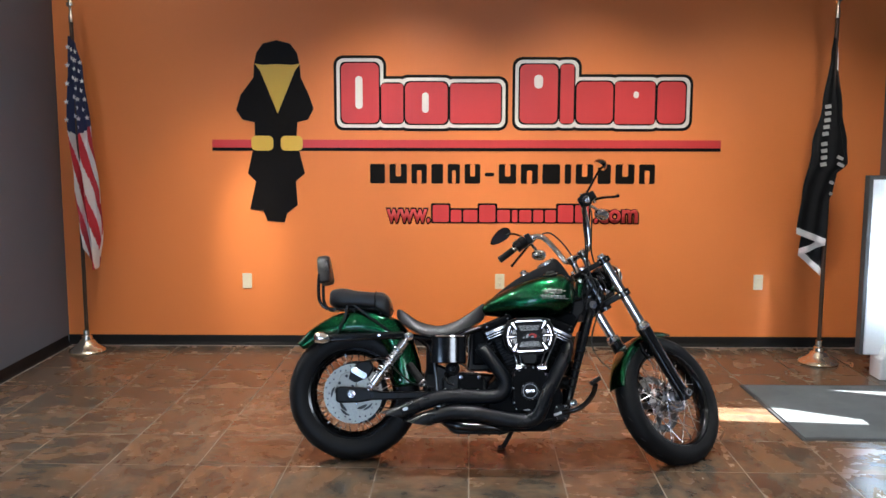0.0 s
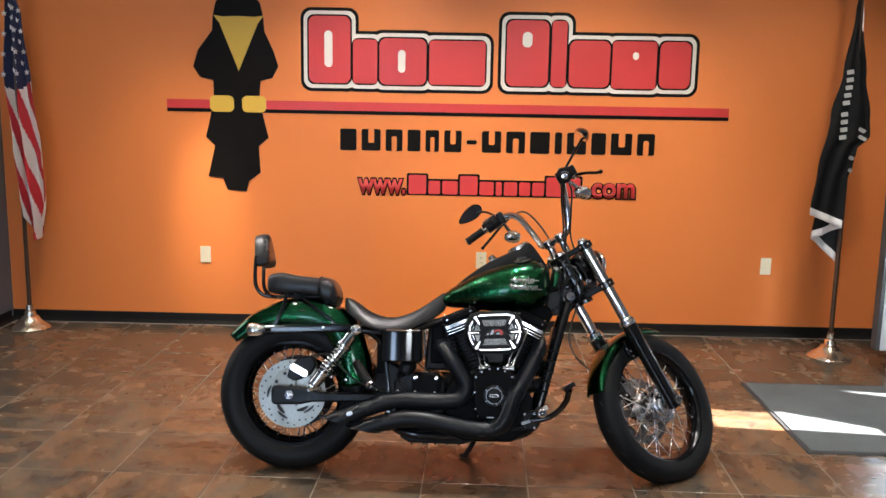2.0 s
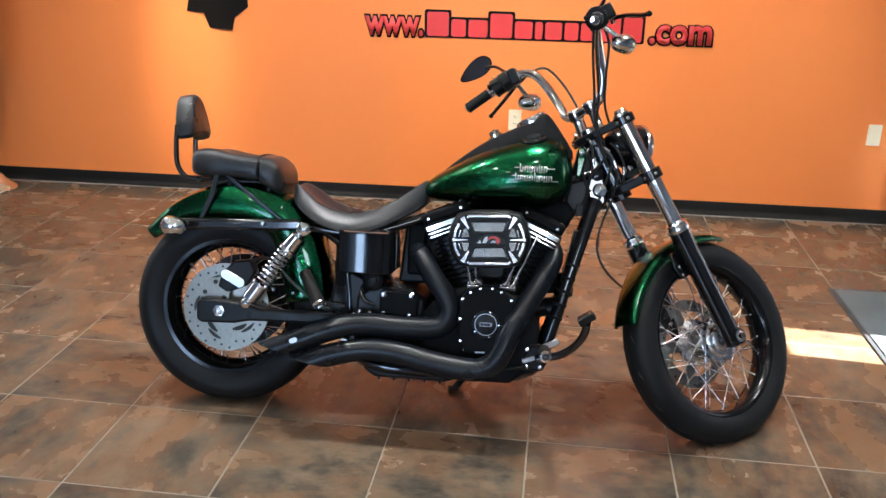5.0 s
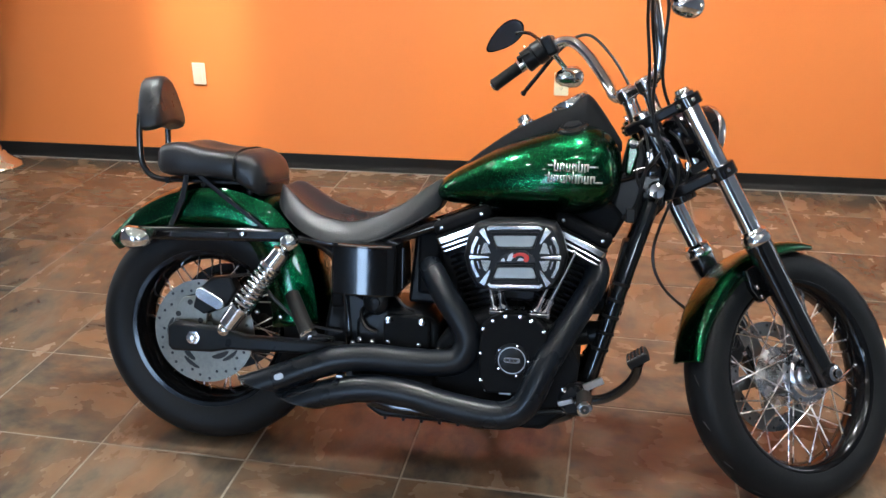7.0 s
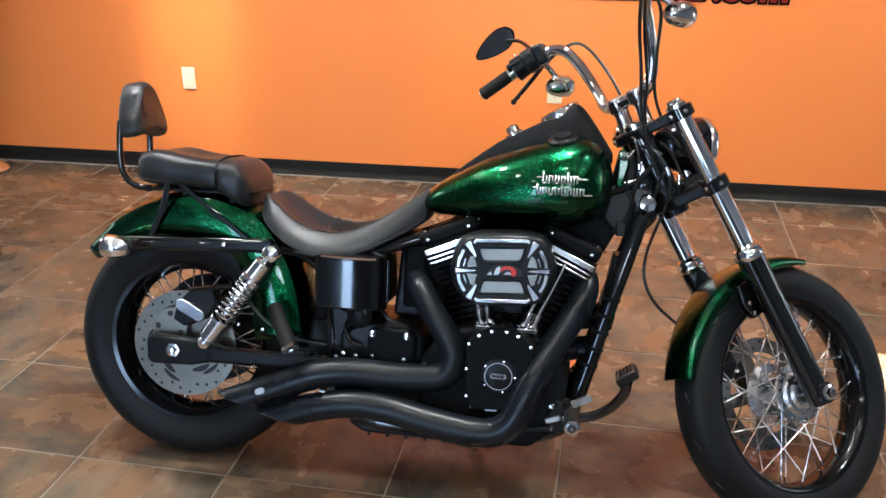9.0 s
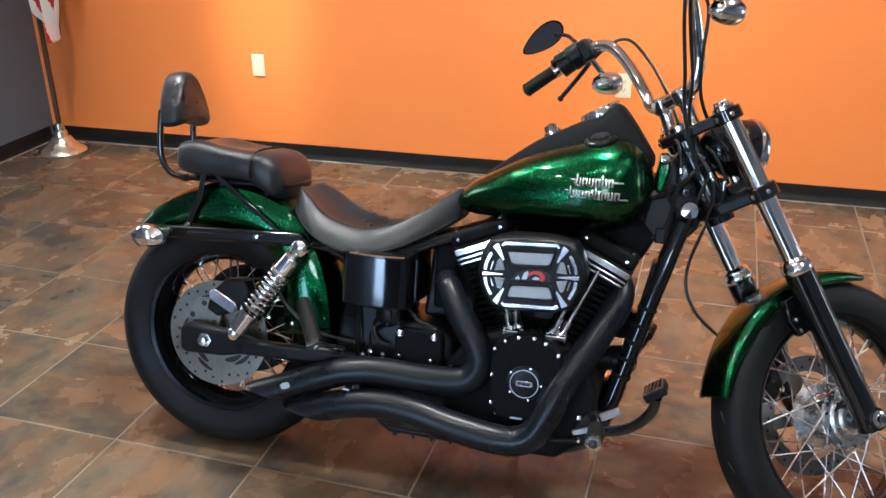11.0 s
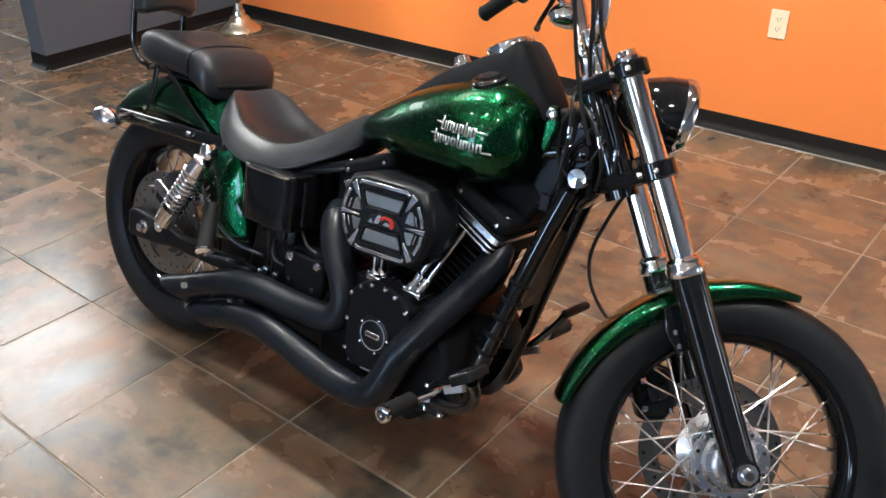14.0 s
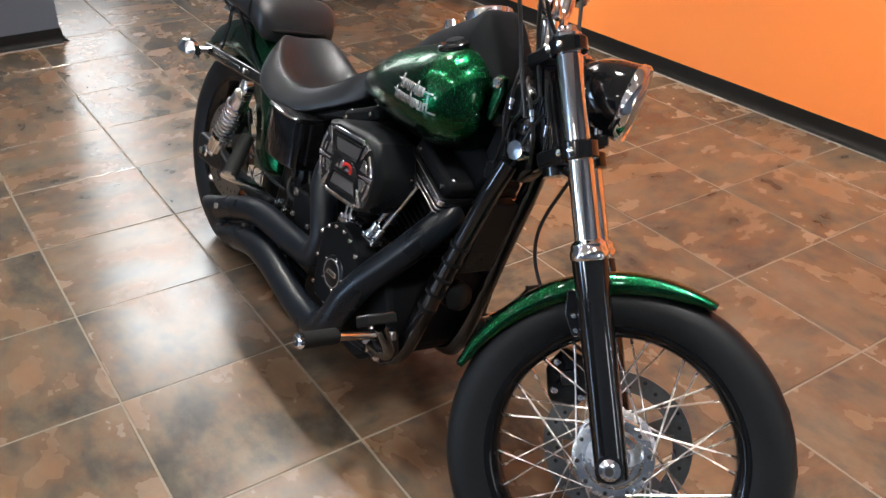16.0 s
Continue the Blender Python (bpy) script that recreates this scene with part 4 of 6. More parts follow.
# rear axle, swingarm, brake caliper
for s in (1, -1):
    arm = part("swingarm", plate([(-0.078, 0.296), (-0.064, 0.284), (0.05, 0.288), (0.10, 0.299), (0.42, 0.306), (0.42, 0.342), (0.14, 0.341), (0.07, 0.358), (-0.062, 0.366), (-0.078, 0.352)], s * 0.118, s * 0.150, 0), M_SATIN, bike, "satin black swingarm leg")
    bevel(arm, 0.010, 4)
    part("axle_nut", turned([(0, 0.020), (0.006, 0.020), (0.007, 0.013), (0.020, 0.013), (0.022, 0.006)], (s * 0.150, 0, 0.328), (s, 0, 0), 6), M_ALUM, arm, "steel axle nut")
    bolt_on(arm, (s * 0.150, 0.085, 0.350), (s, 0, 0), 0.010, 0.010)
part("axle", rod((-0.15, 0, 0.328), (0.15, 0, 0.328), 0.012), M_DARKSTEEL, bike)
cal = part("rear_caliper", plate([(0.005, 0.405), (0.04, 0.385), (0.11, 0.415), (0.135, 0.460), (0.115, 0.500), (0.06, 0.492), (0.02, 0.455)], 0.062, 0.108, 0), M_SATIN, bike, "black rear brake caliper")
bevel(cal, 0.008, 3)
bevel(part("caliper_badge", plate(round_rect(0.012, 0.100, -0.017, 0.017, 0.016, 6), 0.108, 0.120, 0), M_ALUM, cal, "polished caliper plate", at=pose(0, 0.012, 0.462) @ pose(0, 0, 0, -28, 0, 0)), 0.003)
bevel(part("bracket", plate([(-0.045, 0.350), (0.045, 0.350), (0.052, 0.405), (0.018, 0.440), (-0.022, 0.432), (-0.042, 0.40)], 0.096, 0.106, 0), M_DISC_LIT, cal, "cast aluminium bracket"), 0.003)
for p in ((0.0, 0.42), (0.03, 0.37), (-0.035, 0.385)):
    part("hole", rod((0.1055, p[0], p[1]), (0.1068, p[0], p[1]), 0.008, 10), M_SLOT, cal)
cal.matrix_local = pose(0, -0.030, -0.006)
part("brake_hose", pipe([(0.10, 0.08, 0.49), (0.11, 0.16, 0.50), (0.12, 0.22, 0.44), (0.11, 0.30, 0.38), (0.09, 0.40, 0.36)], 0.0045, 8), M_CABLE, bike)
for p in ((0.12, 0.17, 0.405), (0.115, 0.235, 0.395)):
    bolt_on(bike, p, (1, 0, 0), 0.007, 0.008)

# shocks


def shock(s):
    lo, hi = Vector((s * 0.172, 0.097, 0.362)), Vector((s * 0.186, 0.281, 0.610))
    way = (hi - lo).normalized()
    L = (hi - lo).length
    sh = part("shock_absorber", rod(lo, hi, 0.011, 12), M_CHROME, bike, "chrome coil-over shock absorber")
    part("lower_body", turned([(0.015, 0.014), (0.02, 0.025), (0.075, 0.027), (0.08, 0.032), (0.088, 0.032), (0.09, 0.012)], lo, way, 20), M_CHROME, sh)
    part("upper_body", turned([(L - 0.088, 0.012), (L - 0.086, 0.032), (L - 0.078, 0.032), (L - 0.075, 0.027), (L - 0.03, 0.024), (L - 0.022, 0.012)], lo, way, 20), M_CHROME, sh)
    side = way.orthogonal().normalized()
    up = way.cross(side)
    a0, a1, turns = 0.088, L - 0.086, 8.5
    pts = []
    for i in range(int(turns * 14) + 1):
        f = i / (turns * 14)
        g = 2 * math.pi * turns * f
        pts.append(lo + way * (a0 + (a1 - a0) * f) + (side * math.cos(g) + up * math.sin(g)) * 0.026)
    part("spring", pipe(pts, 0.0052, 8, 1), M_CHROME, sh, "chrome spring")
    for e, r in ((lo, 0.016), (hi, 0.021)):
        part("eye", turned([(0, r * 0.6), (0.002, r), (0.022, r), (0.026, r * 0.8), (0.029, r * 0.1)], e - Vector((s * 0.014, 0, 0)), (s, 0, 0), 18), M_CHROME, sh)
    return sh


shock(1)
shock(-1)

# rear fender, struts, lights


def fender(name, spine, half, depth, material, label, at=None):
    """A crowned mudguard: a curved section swept along its spine of (forward, up), edges turned inward."""
    pts = smooth_path([(0, f, u) for f, u in spine], 5)
    rows = []
    for k, p in enumerate(pts):
        w = (pts[min(k + 1, len(pts) - 1)] - pts[max(k - 1, 0)]).normalized()
        n = Vector((0, -w.z, w.y))
        if n.dot(p - Vector((0, 0, 0.328 if at is None else 0.0))) < 0:
            n = -n
        f = k / (len(pts) - 1)
        d = depth(f) if callable(depth) else depth
        h = half(f) if callable(half) else half
        rows.append([p + Vector((x * h, 0, 0)) - n * d * y for x, y in ((-1.0, 1.0), (-1.03, 0.62), (-0.99, 0.32), (-0.87, 0.12), (-0.62, 0.03), (-0.3, 0.0), (0, -0.01), (0.3, 0.0), (0.62, 0.03), (0.87, 0.12), (0.99, 0.32), (1.03, 0.62), (1.0, 1.0))])
    ob = part(name, sheet(rows), material, bike, label, at)
    mod = ob.modifiers.new("shell", "SOLIDIFY")
    mod.thickness, mod.offset = 0.004, -1
    return ob


fender("rear_fender", [(-0.288, 0.578), (-0.210, 0.657), (-0.115, 0.712), (-0.03, 0.738), (0.056, 0.745), (0.14, 0.728), (0.222, 0.688), (0.285, 0.605), (0.328, 0.495), (0.346, 0.375)],
       lambda f: 0.080 + 0.022 * math.sin(math.pi * min(0.75, f * 1.1)), lambda f: 0.016 + 0.114 * math.sin(math.pi * min(0.5, 0.10 + f * 0.85)) + 0.030 * max(0.0, f - 0.6), M_GREEN, "metal-flake green rear fender")
for s in (1, -1):
    st = part("fender_strut", plate(round_rect(-0.185, 0.265, -0.019, 0.019, 0.018, 5), s * 0.100, s * 0.122, 0), M_GLOSS, bike, "gloss black fender strut", at=pose(0, 0, 0.606, 2.4, 0, 0))
    bevel(st, 0.0105, 4)
    bevel(part("strut_inset", plate(round_rect(-0.10, 0.09, -0.006, 0.006, 0.005), s * 0.122, s * 0.1245, 0), M_GLOSS, st), 0.001)
    bolt_on(st, (s * 0.122, 0.130, 0.004), (s, 0, 0), 0.0095, 0.010)
    bolt_on(st, (s * 0.122, -0.125, 0.004), (s, 0, 0), 0.007, 0.006, M_SATIN)
    # sissy bar side plates
    for pts in ([(-0.092, 0.615), (-0.076, 0.615), (-0.036, 0.700), (-0.024, 0.765), (-0.040, 0.765), (-0.052, 0.705)], [(0.196, 0.618), (0.212, 0.618), (0.090, 0.708), (0.006, 0.770), (-0.010, 0.766), (0.080, 0.698)]):
        bevel(part("side_plate", plate(pts, s * 0.108, s * 0.114, 0), M_GLOSS, bike, "gloss black backrest mount"), 0.002)
    sig = part("rear_turn_signal", turned([(-0.042, 0.0008), (-0.038, 0.014), (-0.024, 0.024), (0.0, 0.030), (0.022, 0.030), (0.030, 0.027)], (s * 0.178, -0.145, 0.598), (0, -1, 0.06), 24), M_CHROME, bike, "chrome bullet turn signal")
    part("lens", turned([(0.030, 0.0265), (0.036, 0.022), (0.040, 0.0008)], (s * 0.178, -0.145, 0.598), (0, -1, 0.06), 24), M_TAIL, sig, "smoked lens")
    part("stalk", rod((s * 0.115, -0.13, 0.606), (s * 0.16, -0.142, 0.600), 0.010), M_CHROME, sig)

# seats and backrest


def cushion(name, stations, material, label, dish=0.0, power=3.2, n=30):
    """A padded form lofted through (forward, low, rim, centre, half width)."""
    st = smooth_path([Vector((f, lo, rim)) for f, lo, rim, _, _ in stations], 4)
    ex = smooth_path([Vector((c, w, 0)) for _, _, _, c, w in stations], 4)
    rings = []
    for a, e in zip(st, ex):
        f, lo, rim = a
        c, w = e.x, max(e.y, 0.004)
        ring = []
        for i in range(n):
            g = 2 * math.pi * i / n
            cx, sx = math.cos(g), math.sin(g)
            x = w * math.copysign(abs(cx) ** (2 / power), cx)
            mid, hh = (lo + rim) / 2, (rim - lo) / 2
            z = mid + hh * math.copysign(abs(sx) ** (2 / power), sx)
            if sx > 0:
                z += (c - rim) * max(0.0, 1 - (x / (w * 0.68)) ** 2) ** 1.2
            ring.append((x, f, z))
        rings.append(ring)
    return part(name, loft(rings), material, bike, label)


def scooped_seat(name, stations, material, label):
    """A solo seat: a dished top, a raised rim and flat skirts falling to the base; (forward, low, rim, centre, half width)."""
    st = smooth_path([Vector((f, lo, rim)) for f, lo, rim, _, _ in stations], 5)
    ex = smooth_path([Vector((c, w, 0)) for _, _, _, c, w in stations], 5)
    rings = []
    for a, e in zip(st, ex):
        f, lo, rim = a
        c, w = e.x, max(e.y, 0.004)
        h, d = rim - lo, rim - c
        half = [(0.0, c), (0.14, c + d * 0.04), (0.28, c + d * 0.17), (0.42, c + d * 0.42), (0.53, c + d * 0.74), (0.60, rim - d * 0.06), (0.655, rim), (0.69, rim - h * 0.010), (0.725, rim - h * 0.06),
                (0.79, rim - h * 0.19), (0.86, rim - h * 0.36), (0.925, rim - h * 0.55), (0.975, rim - h * 0.75), (1.0, rim - h * 0.90), (0.992, lo), (0.90, lo - 0.002), (0.5, lo - 0.004), (0.0, lo - 0.005)]
        rings.append([(x * w, f, z) for x, z in half] + [(-x * w, f, z) for x, z in reversed(half[1:-1])])
    return part(name, loft(rings), material, bike, label)


seat_st = [(0.210, 0.716, 0.736, 0.735, 0.030), (0.216, 0.702, 0.746, 0.742, 0.074), (0.233, 0.683, 0.744, 0.730, 0.110), (0.265, 0.660, 0.724, 0.698, 0.141), (0.310, 0.634, 0.692, 0.662, 0.163), (0.365, 0.614, 0.672, 0.640, 0.168),
           (0.43, 0.607, 0.664, 0.634, 0.157), (0.50, 0.619, 0.684, 0.658, 0.135), (0.56, 0.648, 0.717, 0.698, 0.108), (0.61, 0.676, 0.754, 0.742, 0.082), (0.645, 0.702, 0.778, 0.772, 0.057), (0.655, 0.722, 0.770, 0.768, 0.042)]
scooped_seat("rider_seat", seat_st, M_LEATHER_B, "black leather scooped solo seat")
for s in (1, -1):
    part("seat_piping", pipe([(s * w * 0.995, f, lo + (rim - lo) * 0.05) for f, lo, rim, c, w in seat_st[1:-1]], 0.0020, 6, 5), M_PIPING, bike, "black seat piping")
    part("seam", pipe([(s * w * 0.705, f, rim - (rim - lo) * 0.02) for f, lo, rim, c, w in seat_st[1:-1]], 0.0012, 6, 5), M_PIPING, bike, "stitched seat seam")
    # short seam across the skirt
    part("seam", pipe([(s * 0.112, 0.395, 0.6665), (s * 0.128, 0.387, 0.654), (s * 0.146, 0.372, 0.638), (s * 0.160, 0.352, 0.624)], 0.0010, 6, 4), M_PIPING, bike, "stitched skirt seam")
pil_st = [(-0.128, 0.775, 0.815, 0.812, 0.070), (-0.115, 0.760, 0.842, 0.838, 0.105), (-0.060, 0.753, 0.853, 0.842, 0.122), (0.004, 0.752, 0.842, 0.828, 0.122), (0.06, 0.750, 0.836, 0.828, 0.124), (0.100, 0.745, 0.832, 0.832, 0.123),
          (0.106, 0.745, 0.827, 0.827, 0.120), (0.113, 0.738, 0.833, 0.836, 0.124), (0.142, 0.722, 0.829, 0.833, 0.123), (0.164, 0.712, 0.814, 0.818, 0.118), (0.178, 0.714, 0.792, 0.795, 0.104), (0.185, 0.732, 0.768, 0.770, 0.080)]
pil = cushion("passenger_pad", pil_st, M_LEATHER, "black leather passenger pillion pad", power=4.2)
part("strap", pipe([(0.126 * math.copysign(abs(math.cos(g)) ** 0.7, math.cos(g)), 0.106, 0.788 + 0.048 * math.copysign(abs(math.sin(g)) ** 0.7, math.sin(g))) for g in [2 * math.pi * i / 28 for i in range(29)]], 0.0035, 6, 1), M_RUBBER, pil, "black strap seam")
bevel(part("pad_base", plate(round_rect(-0.10, 0.10, -0.10, 0.19, 0.03), 0.742, 0.752, 2), M_SATIN, pil), 0.003)
for p in ((0.0, 0.735), (0.13, 0.735)):
    for s in (1, -1):
        part("pad_post", rod((s * 0.07, p[0], p[1] - 0.02), (s * 0.07, p[0], p[1] + 0.012), 0.010), M_SATIN, bike)
BACK = pose(0, -0.164, 0.947, 10, 0, 0)
rings = []
for t, grow in ((-0.028, 0.90), (-0.022, 0.985), (0.004, 1.0), (0.022, 0.95), (0.031, 0.80)):
    rings.append([(x * 0.90 * grow, t + (0.006 * math.cos(x * 14) if t > 0 else 0), z * grow) for x, z in [(0.100, -0.062), (0.101, -0.035), (0.084, 0.005), (0.062, 0.040), (0.042, 0.064), (0.020, 0.075), (0.0, 0.078), (-0.020, 0.075), (-0.042, 0.064), (-0.062, 0.040), (-0.084, 0.005), (-0.101, -0.035), (-0.100, -0.062), (-0.082, -0.072), (-0.04, -0.064), (0, -0.060), (0.04, -0.064), (0.082, -0.072)]])
back = part("backrest", loft(rings), M_LEATHER, bike, "black leather backrest pad on black uprights", at=BACK)
bevel(back, 0.008, 3)
part("backrest_upright", pipe([(0.078, -0.095, 0.745), (0.080, -0.145, 0.752), (0.082, -0.176, 0.790), (0.082, -0.182, 0.86), (0.080, -0.180, 0.92)], 0.0085, 10), M_GLOSS, bike)
part("backrest_upright", pipe([(-0.078, -0.095, 0.745), (-0.080, -0.145, 0.752), (-0.082, -0.176, 0.790), (-0.082, -0.182, 0.86), (-0.080, -0.180, 0.92)], 0.0085, 10), M_GLOSS, bike)
part("backrest_crossbar", rod((-0.09, -0.10, 0.744), (0.09, -0.10, 0.744), 0.008), M_GLOSS, bike)

# fuel tank and console


def body_loft(stations, material, name, label, power=2.5, n=36, low=0.46):
    sm = smooth_path([Vector((f, lo, hi)) for f, lo, hi, _ in stations], 5)
    sw = smooth_path([Vector((w, 0, 0)) for _, _, _, w in stations], 5)
    rings = []
    for a, e in zip(sm, sw):
        f, lo, hi = a
        w = max(e.x, 0.003)
        mid = lo + (hi - lo) * low
        ring = []
        for i in range(n):
            g = 2 * math.pi * i / n
            cx, sx = math.cos(g), math.sin(g)
            x = w * math.copysign(abs(cx) ** (2 / power), cx)
            z = mid + ((hi - mid) if sx > 0 else (mid - lo)) * math.copysign(abs(sx) ** (2 / (power if sx < 0 else 2.15)), sx)
            ring.append((x, f, z))
        rings.append(ring)
    return part(name, loft(rings), material, bike, label)


tank_st = [(0.626, 0.738, 0.752, 0.020), (0.640, 0.727, 0.768, 0.048), (0.672, 0.717, 0.796, 0.078), (0.73, 0.714, 0.832, 0.108), (0.80, 0.709, 0.872, 0.138), (0.88, 0.704, 0.905, 0.160), (0.96, 0.702, 0.929, 0.172),
           (1.022, 0.706, 0.940, 0.172), (1.060, 0.718, 0.930, 0.160), (1.088, 0.738, 0.906, 0.135), (1.104, 0.762, 0.876, 0.098), (1.111, 0.790, 0.840, 0.050)]
tank = body_loft(tank_st, M_GREEN, "fuel_tank", "metal-flake green teardrop fuel tank with silver badge")
cap = part("fuel_cap", turned([(0, 0.040), (0.006, 0.040), (0.010, 0.036), (0.011, 0.030), (0.009, 0.026), (0.010, 0.0006)], (0.080, 0.985, 0.9235), (0.36, -0.20, 0.91), 30), M_GLOSS, tank, "flush black fuel cap")
part("cap_grip", turned([(0.010, 0.022), (0.014, 0.020), (0.015, 0.0006)], (0.080, 0.985, 0.9235), (0.36, -0.20, 0.91), 12), M_SATIN, cap)


def tank_point(f, z, lift):
    """A place on the tank's right flank at (forward, up), and the way out of it."""
    st = tank_st
    for a, b2 in zip(st, st[1:]):
        if a[0] <= f <= b2[0]:
            k = (f - a[0]) / (b2[0] - a[0])
            lo, hi, w = (a[i] + (b2[i] - a[i]) * k for i in (1, 2, 3))
            mid = lo + (hi - lo) * 0.46
            s = (z - mid) / ((hi - mid) if z > mid else (mid - lo))
            p = 2.15 if z > mid else 2.5
            # the flank's half width at this height
            y = min(0.999, abs(s)) ** (p / 2)
            x = w * math.sqrt(1 - y * y) ** (2 / 2.5)
            return x + lift
    return 0.1


# badge: plain silver bars
def badge_bar(f0, f1, z0, z1):
    rows = []
    for z in (z0, (z0 + z1) / 2, z1):
        rows.append([(tank_point(f0 + (f1 - f0) * i / 3, z, 0.0022), f0 + (f1 - f0) * i / 3, z) for i in range(4)])
    ob = part("badge_bar", sheet(rows), M_SILVER, tank, "silver badge bar")
    mod = ob.modifiers.new("plate", "SOLIDIFY")
    mod.thickness = 0.003
    return ob


for row, (n, f0, pitch, z0, z1) in enumerate(((6, 0.945, 0.0145, 0.821, 0.842), (8, 0.932, 0.0145, 0.794, 0.813))):
    for k in range(n):
        tall = 0.008 if k in (0, 4) else 0.0
        f = f0 + k * pitch
        badge_bar(f, f + 0.0042, z0, z1 + tall)
        badge_bar(f + 0.0078, f + 0.0118, z0 + (0.003 if k % 2 else 0.0), z1)
        if k % 2:
            badge_bar(f + 0.0042, f + 0.0078, z1 - 0.005, z1)
        else:
            badge_bar(f + 0.0042, f + 0.0078, z0, z0 + 0.004)
for f0, f1, z in ((0.930, 0.945, 0.834), (1.029, 1.052, 0.833), (0.922, 0.932, 0.809), (1.045, 1.064, 0.795)):
    badge_bar(f0, f1, z, z + 0.0035)

con_st = [(0.655, 0.755, 0.775, 0.020, 0.030), (0.70, 0.785, 0.812, 0.024, 0.040), (0.743, 0.815, 0.848, 0.028, 0.050), (0.823, 0.860, 0.906, 0.034, 0.060), (0.888, 0.890, 0.940, 0.040, 0.068), (0.958, 0.915, 0.976, 0.046, 0.074),
          (1.005, 0.925, 1.004, 0.047, 0.078), (1.022, 0.926, 1.004, 0.046, 0.078), (1.045, 0.920, 0.980, 0.048, 0.077), (1.085, 0.900, 0.925, 0.046, 0.068), (1.108, 0.880, 0.890, 0.036, 0.050)]
rings = []
for a, e in zip(smooth_path([Vector(s[:3]) for s in con_st], 4), smooth_path([Vector((s[3], s[4], 0)) for s in con_st], 4)):
    f, lo, hi = a
    wt, wb = e.x, e.y
    half = [(wb, lo - 0.012), (wb * 0.96, lo + (hi - lo) * 0.25), (wt + (wb - wt) * 0.45, lo + (hi - lo) * 0.62), (wt * 1.04, lo + (hi - lo) * 0.90), (wt * 0.86, hi), (wt * 0.4, hi + 0.003)]
    rings.append([(x, f, z) for x, z in half] + [(-x, f, z) for x, z in reversed(half)])
console = part("dash_console", loft(rings), M_WRINKLE, bike, "matte black dash console on the tank")
sp_at, sp_way = (0, 0.972, 0.986), (0, -0.48, 0.88)
dial = part("speedometer", turned([(-0.01, 0.050), (0.004, 0.052), (0.010, 0.050), (0.012, 0.045), (0.008, 0.042)], sp_at, sp_way, 36), M_CHROME, console, "chrome-rimmed speedometer")
part("dial_face", turned([(0.0085, 0.0425), (0.0092, 0.0006)], sp_at, sp_way, 30), M_DIAL, dial)
knob = part("ignition_knob", turned([(0, 0.024), (0.008, 0.024), (0.012, 0.018), (0.026, 0.016), (0.028, 0.0006)], (0, 0.862, 0.925), (0, -0.45, 0.89), 20), M_CHROME, console, "chrome ignition knob")
part("key_slot", turned([(0.028, 0.008), (0.030, 0.0006)], (0, 0.862, 0.925), (0, -0.45, 0.89), 10), M_SLOT, knob)

# frame
frame_parts = [[(0.045, 1.190, 0.745), (0.055, 1.165, 0.66), (0.066, 1.120, 0.50), (0.075, 1.080, 0.35), (0.082, 1.040, 0.225), (0.095, 0.990, 0.182), (0.105, 0.90, 0.170), (0.110, 0.70, 0.168), (0.105, 0.52, 0.175), (0.080, 0.44, 0.21), (0.070, 0.42, 0.30)]]
for s in (1, -1):
    part("frame_tube", pipe([(s * x, f, u) for x, f, u in frame_parts[0]], 0.0212, 14), M_GLOSS, bike, "gloss black frame tube")
    part("frame_tube", pipe([(s * 0.070, 0.42, 0.30), (s * 0.068, 0.41, 0.42), (s * 0.075, 0.385, 0.55), (s * 0.100, 0.33, 0.604)], 0.017, 12), M_GLOSS, bike)
    part("frame_tube", pipe([(s * 0.10, 0.28, 0.61), (s * 0.10, 0.45, 0.60), (s * 0.08, 0.62, 0.65), (s * 0.05, 0.80, 0.72), (s * 0.03, 1.10, 0.80), (s * 0.02, 1.19, 0.83)], 0.015, 12), M_GLOSS, bike)
NECK_LO, NECK_HI = FORK @ Vector((0, -0.052, 0.545)), FORK @ Vector((0, -0.052, 0.760))
part("steering_head", rod(NECK_LO, NECK_HI, 0.033, 24), M_GLOSS, bike, "gloss black steering head")
gus = part("neck_gusset", plate([(1.168, 0.715), (1.200, 0.700), (1.228, 0.735), (1.220, 0.80), (1.190, 0.885), (1.168, 0.900), (1.156, 0.86), (1.156, 0.77)], -0.026, 0.026, 0), M_GLOSS, bike, "gloss black neck casting")
bevel(gus, 0.012, 3)
part("neck_cap", turned([(0.0, 0.020), (0.010, 0.020), (0.013, 0.016), (0.014, 0.0006)], (0.026, 1.190, 0.822), (1, 0, 0.1), 20), M_GLOSS, gus, "round black cap")
part("neck_wiring", pipe([(0.035, 1.215, 0.885), (0.048, 1.19, 0.85), (0.042, 1.165, 0.81), (0.036, 1.16, 0.74), (0.04, 1.15, 0.70)], 0.0036, 8), M_CABLE, gus, "black wiring loom")
part("neck_wiring", pipe([(0.030, 1.235, 0.860), (0.046, 1.222, 0.82), (0.044, 1.200, 0.745), (0.040, 1.175, 0.715)], 0.0032, 8), M_CABLE, gus, "black wiring loom")
part("neck_wiring", pipe([(0.034, 1.16, 0.905), (0.050, 1.145, 0.87), (0.046, 1.150, 0.80), (0.036, 1.172, 0.77)], 0.0030, 8), M_CABLE, gus, "black wiring loom")
for p in ((0.027, 1.176, 0.872), (0.027, 1.210, 0.780), (0.027, 1.182, 0.735)):
    bolt_on(gus, p, (1, 0, 0.1), 0.007, 0.007)
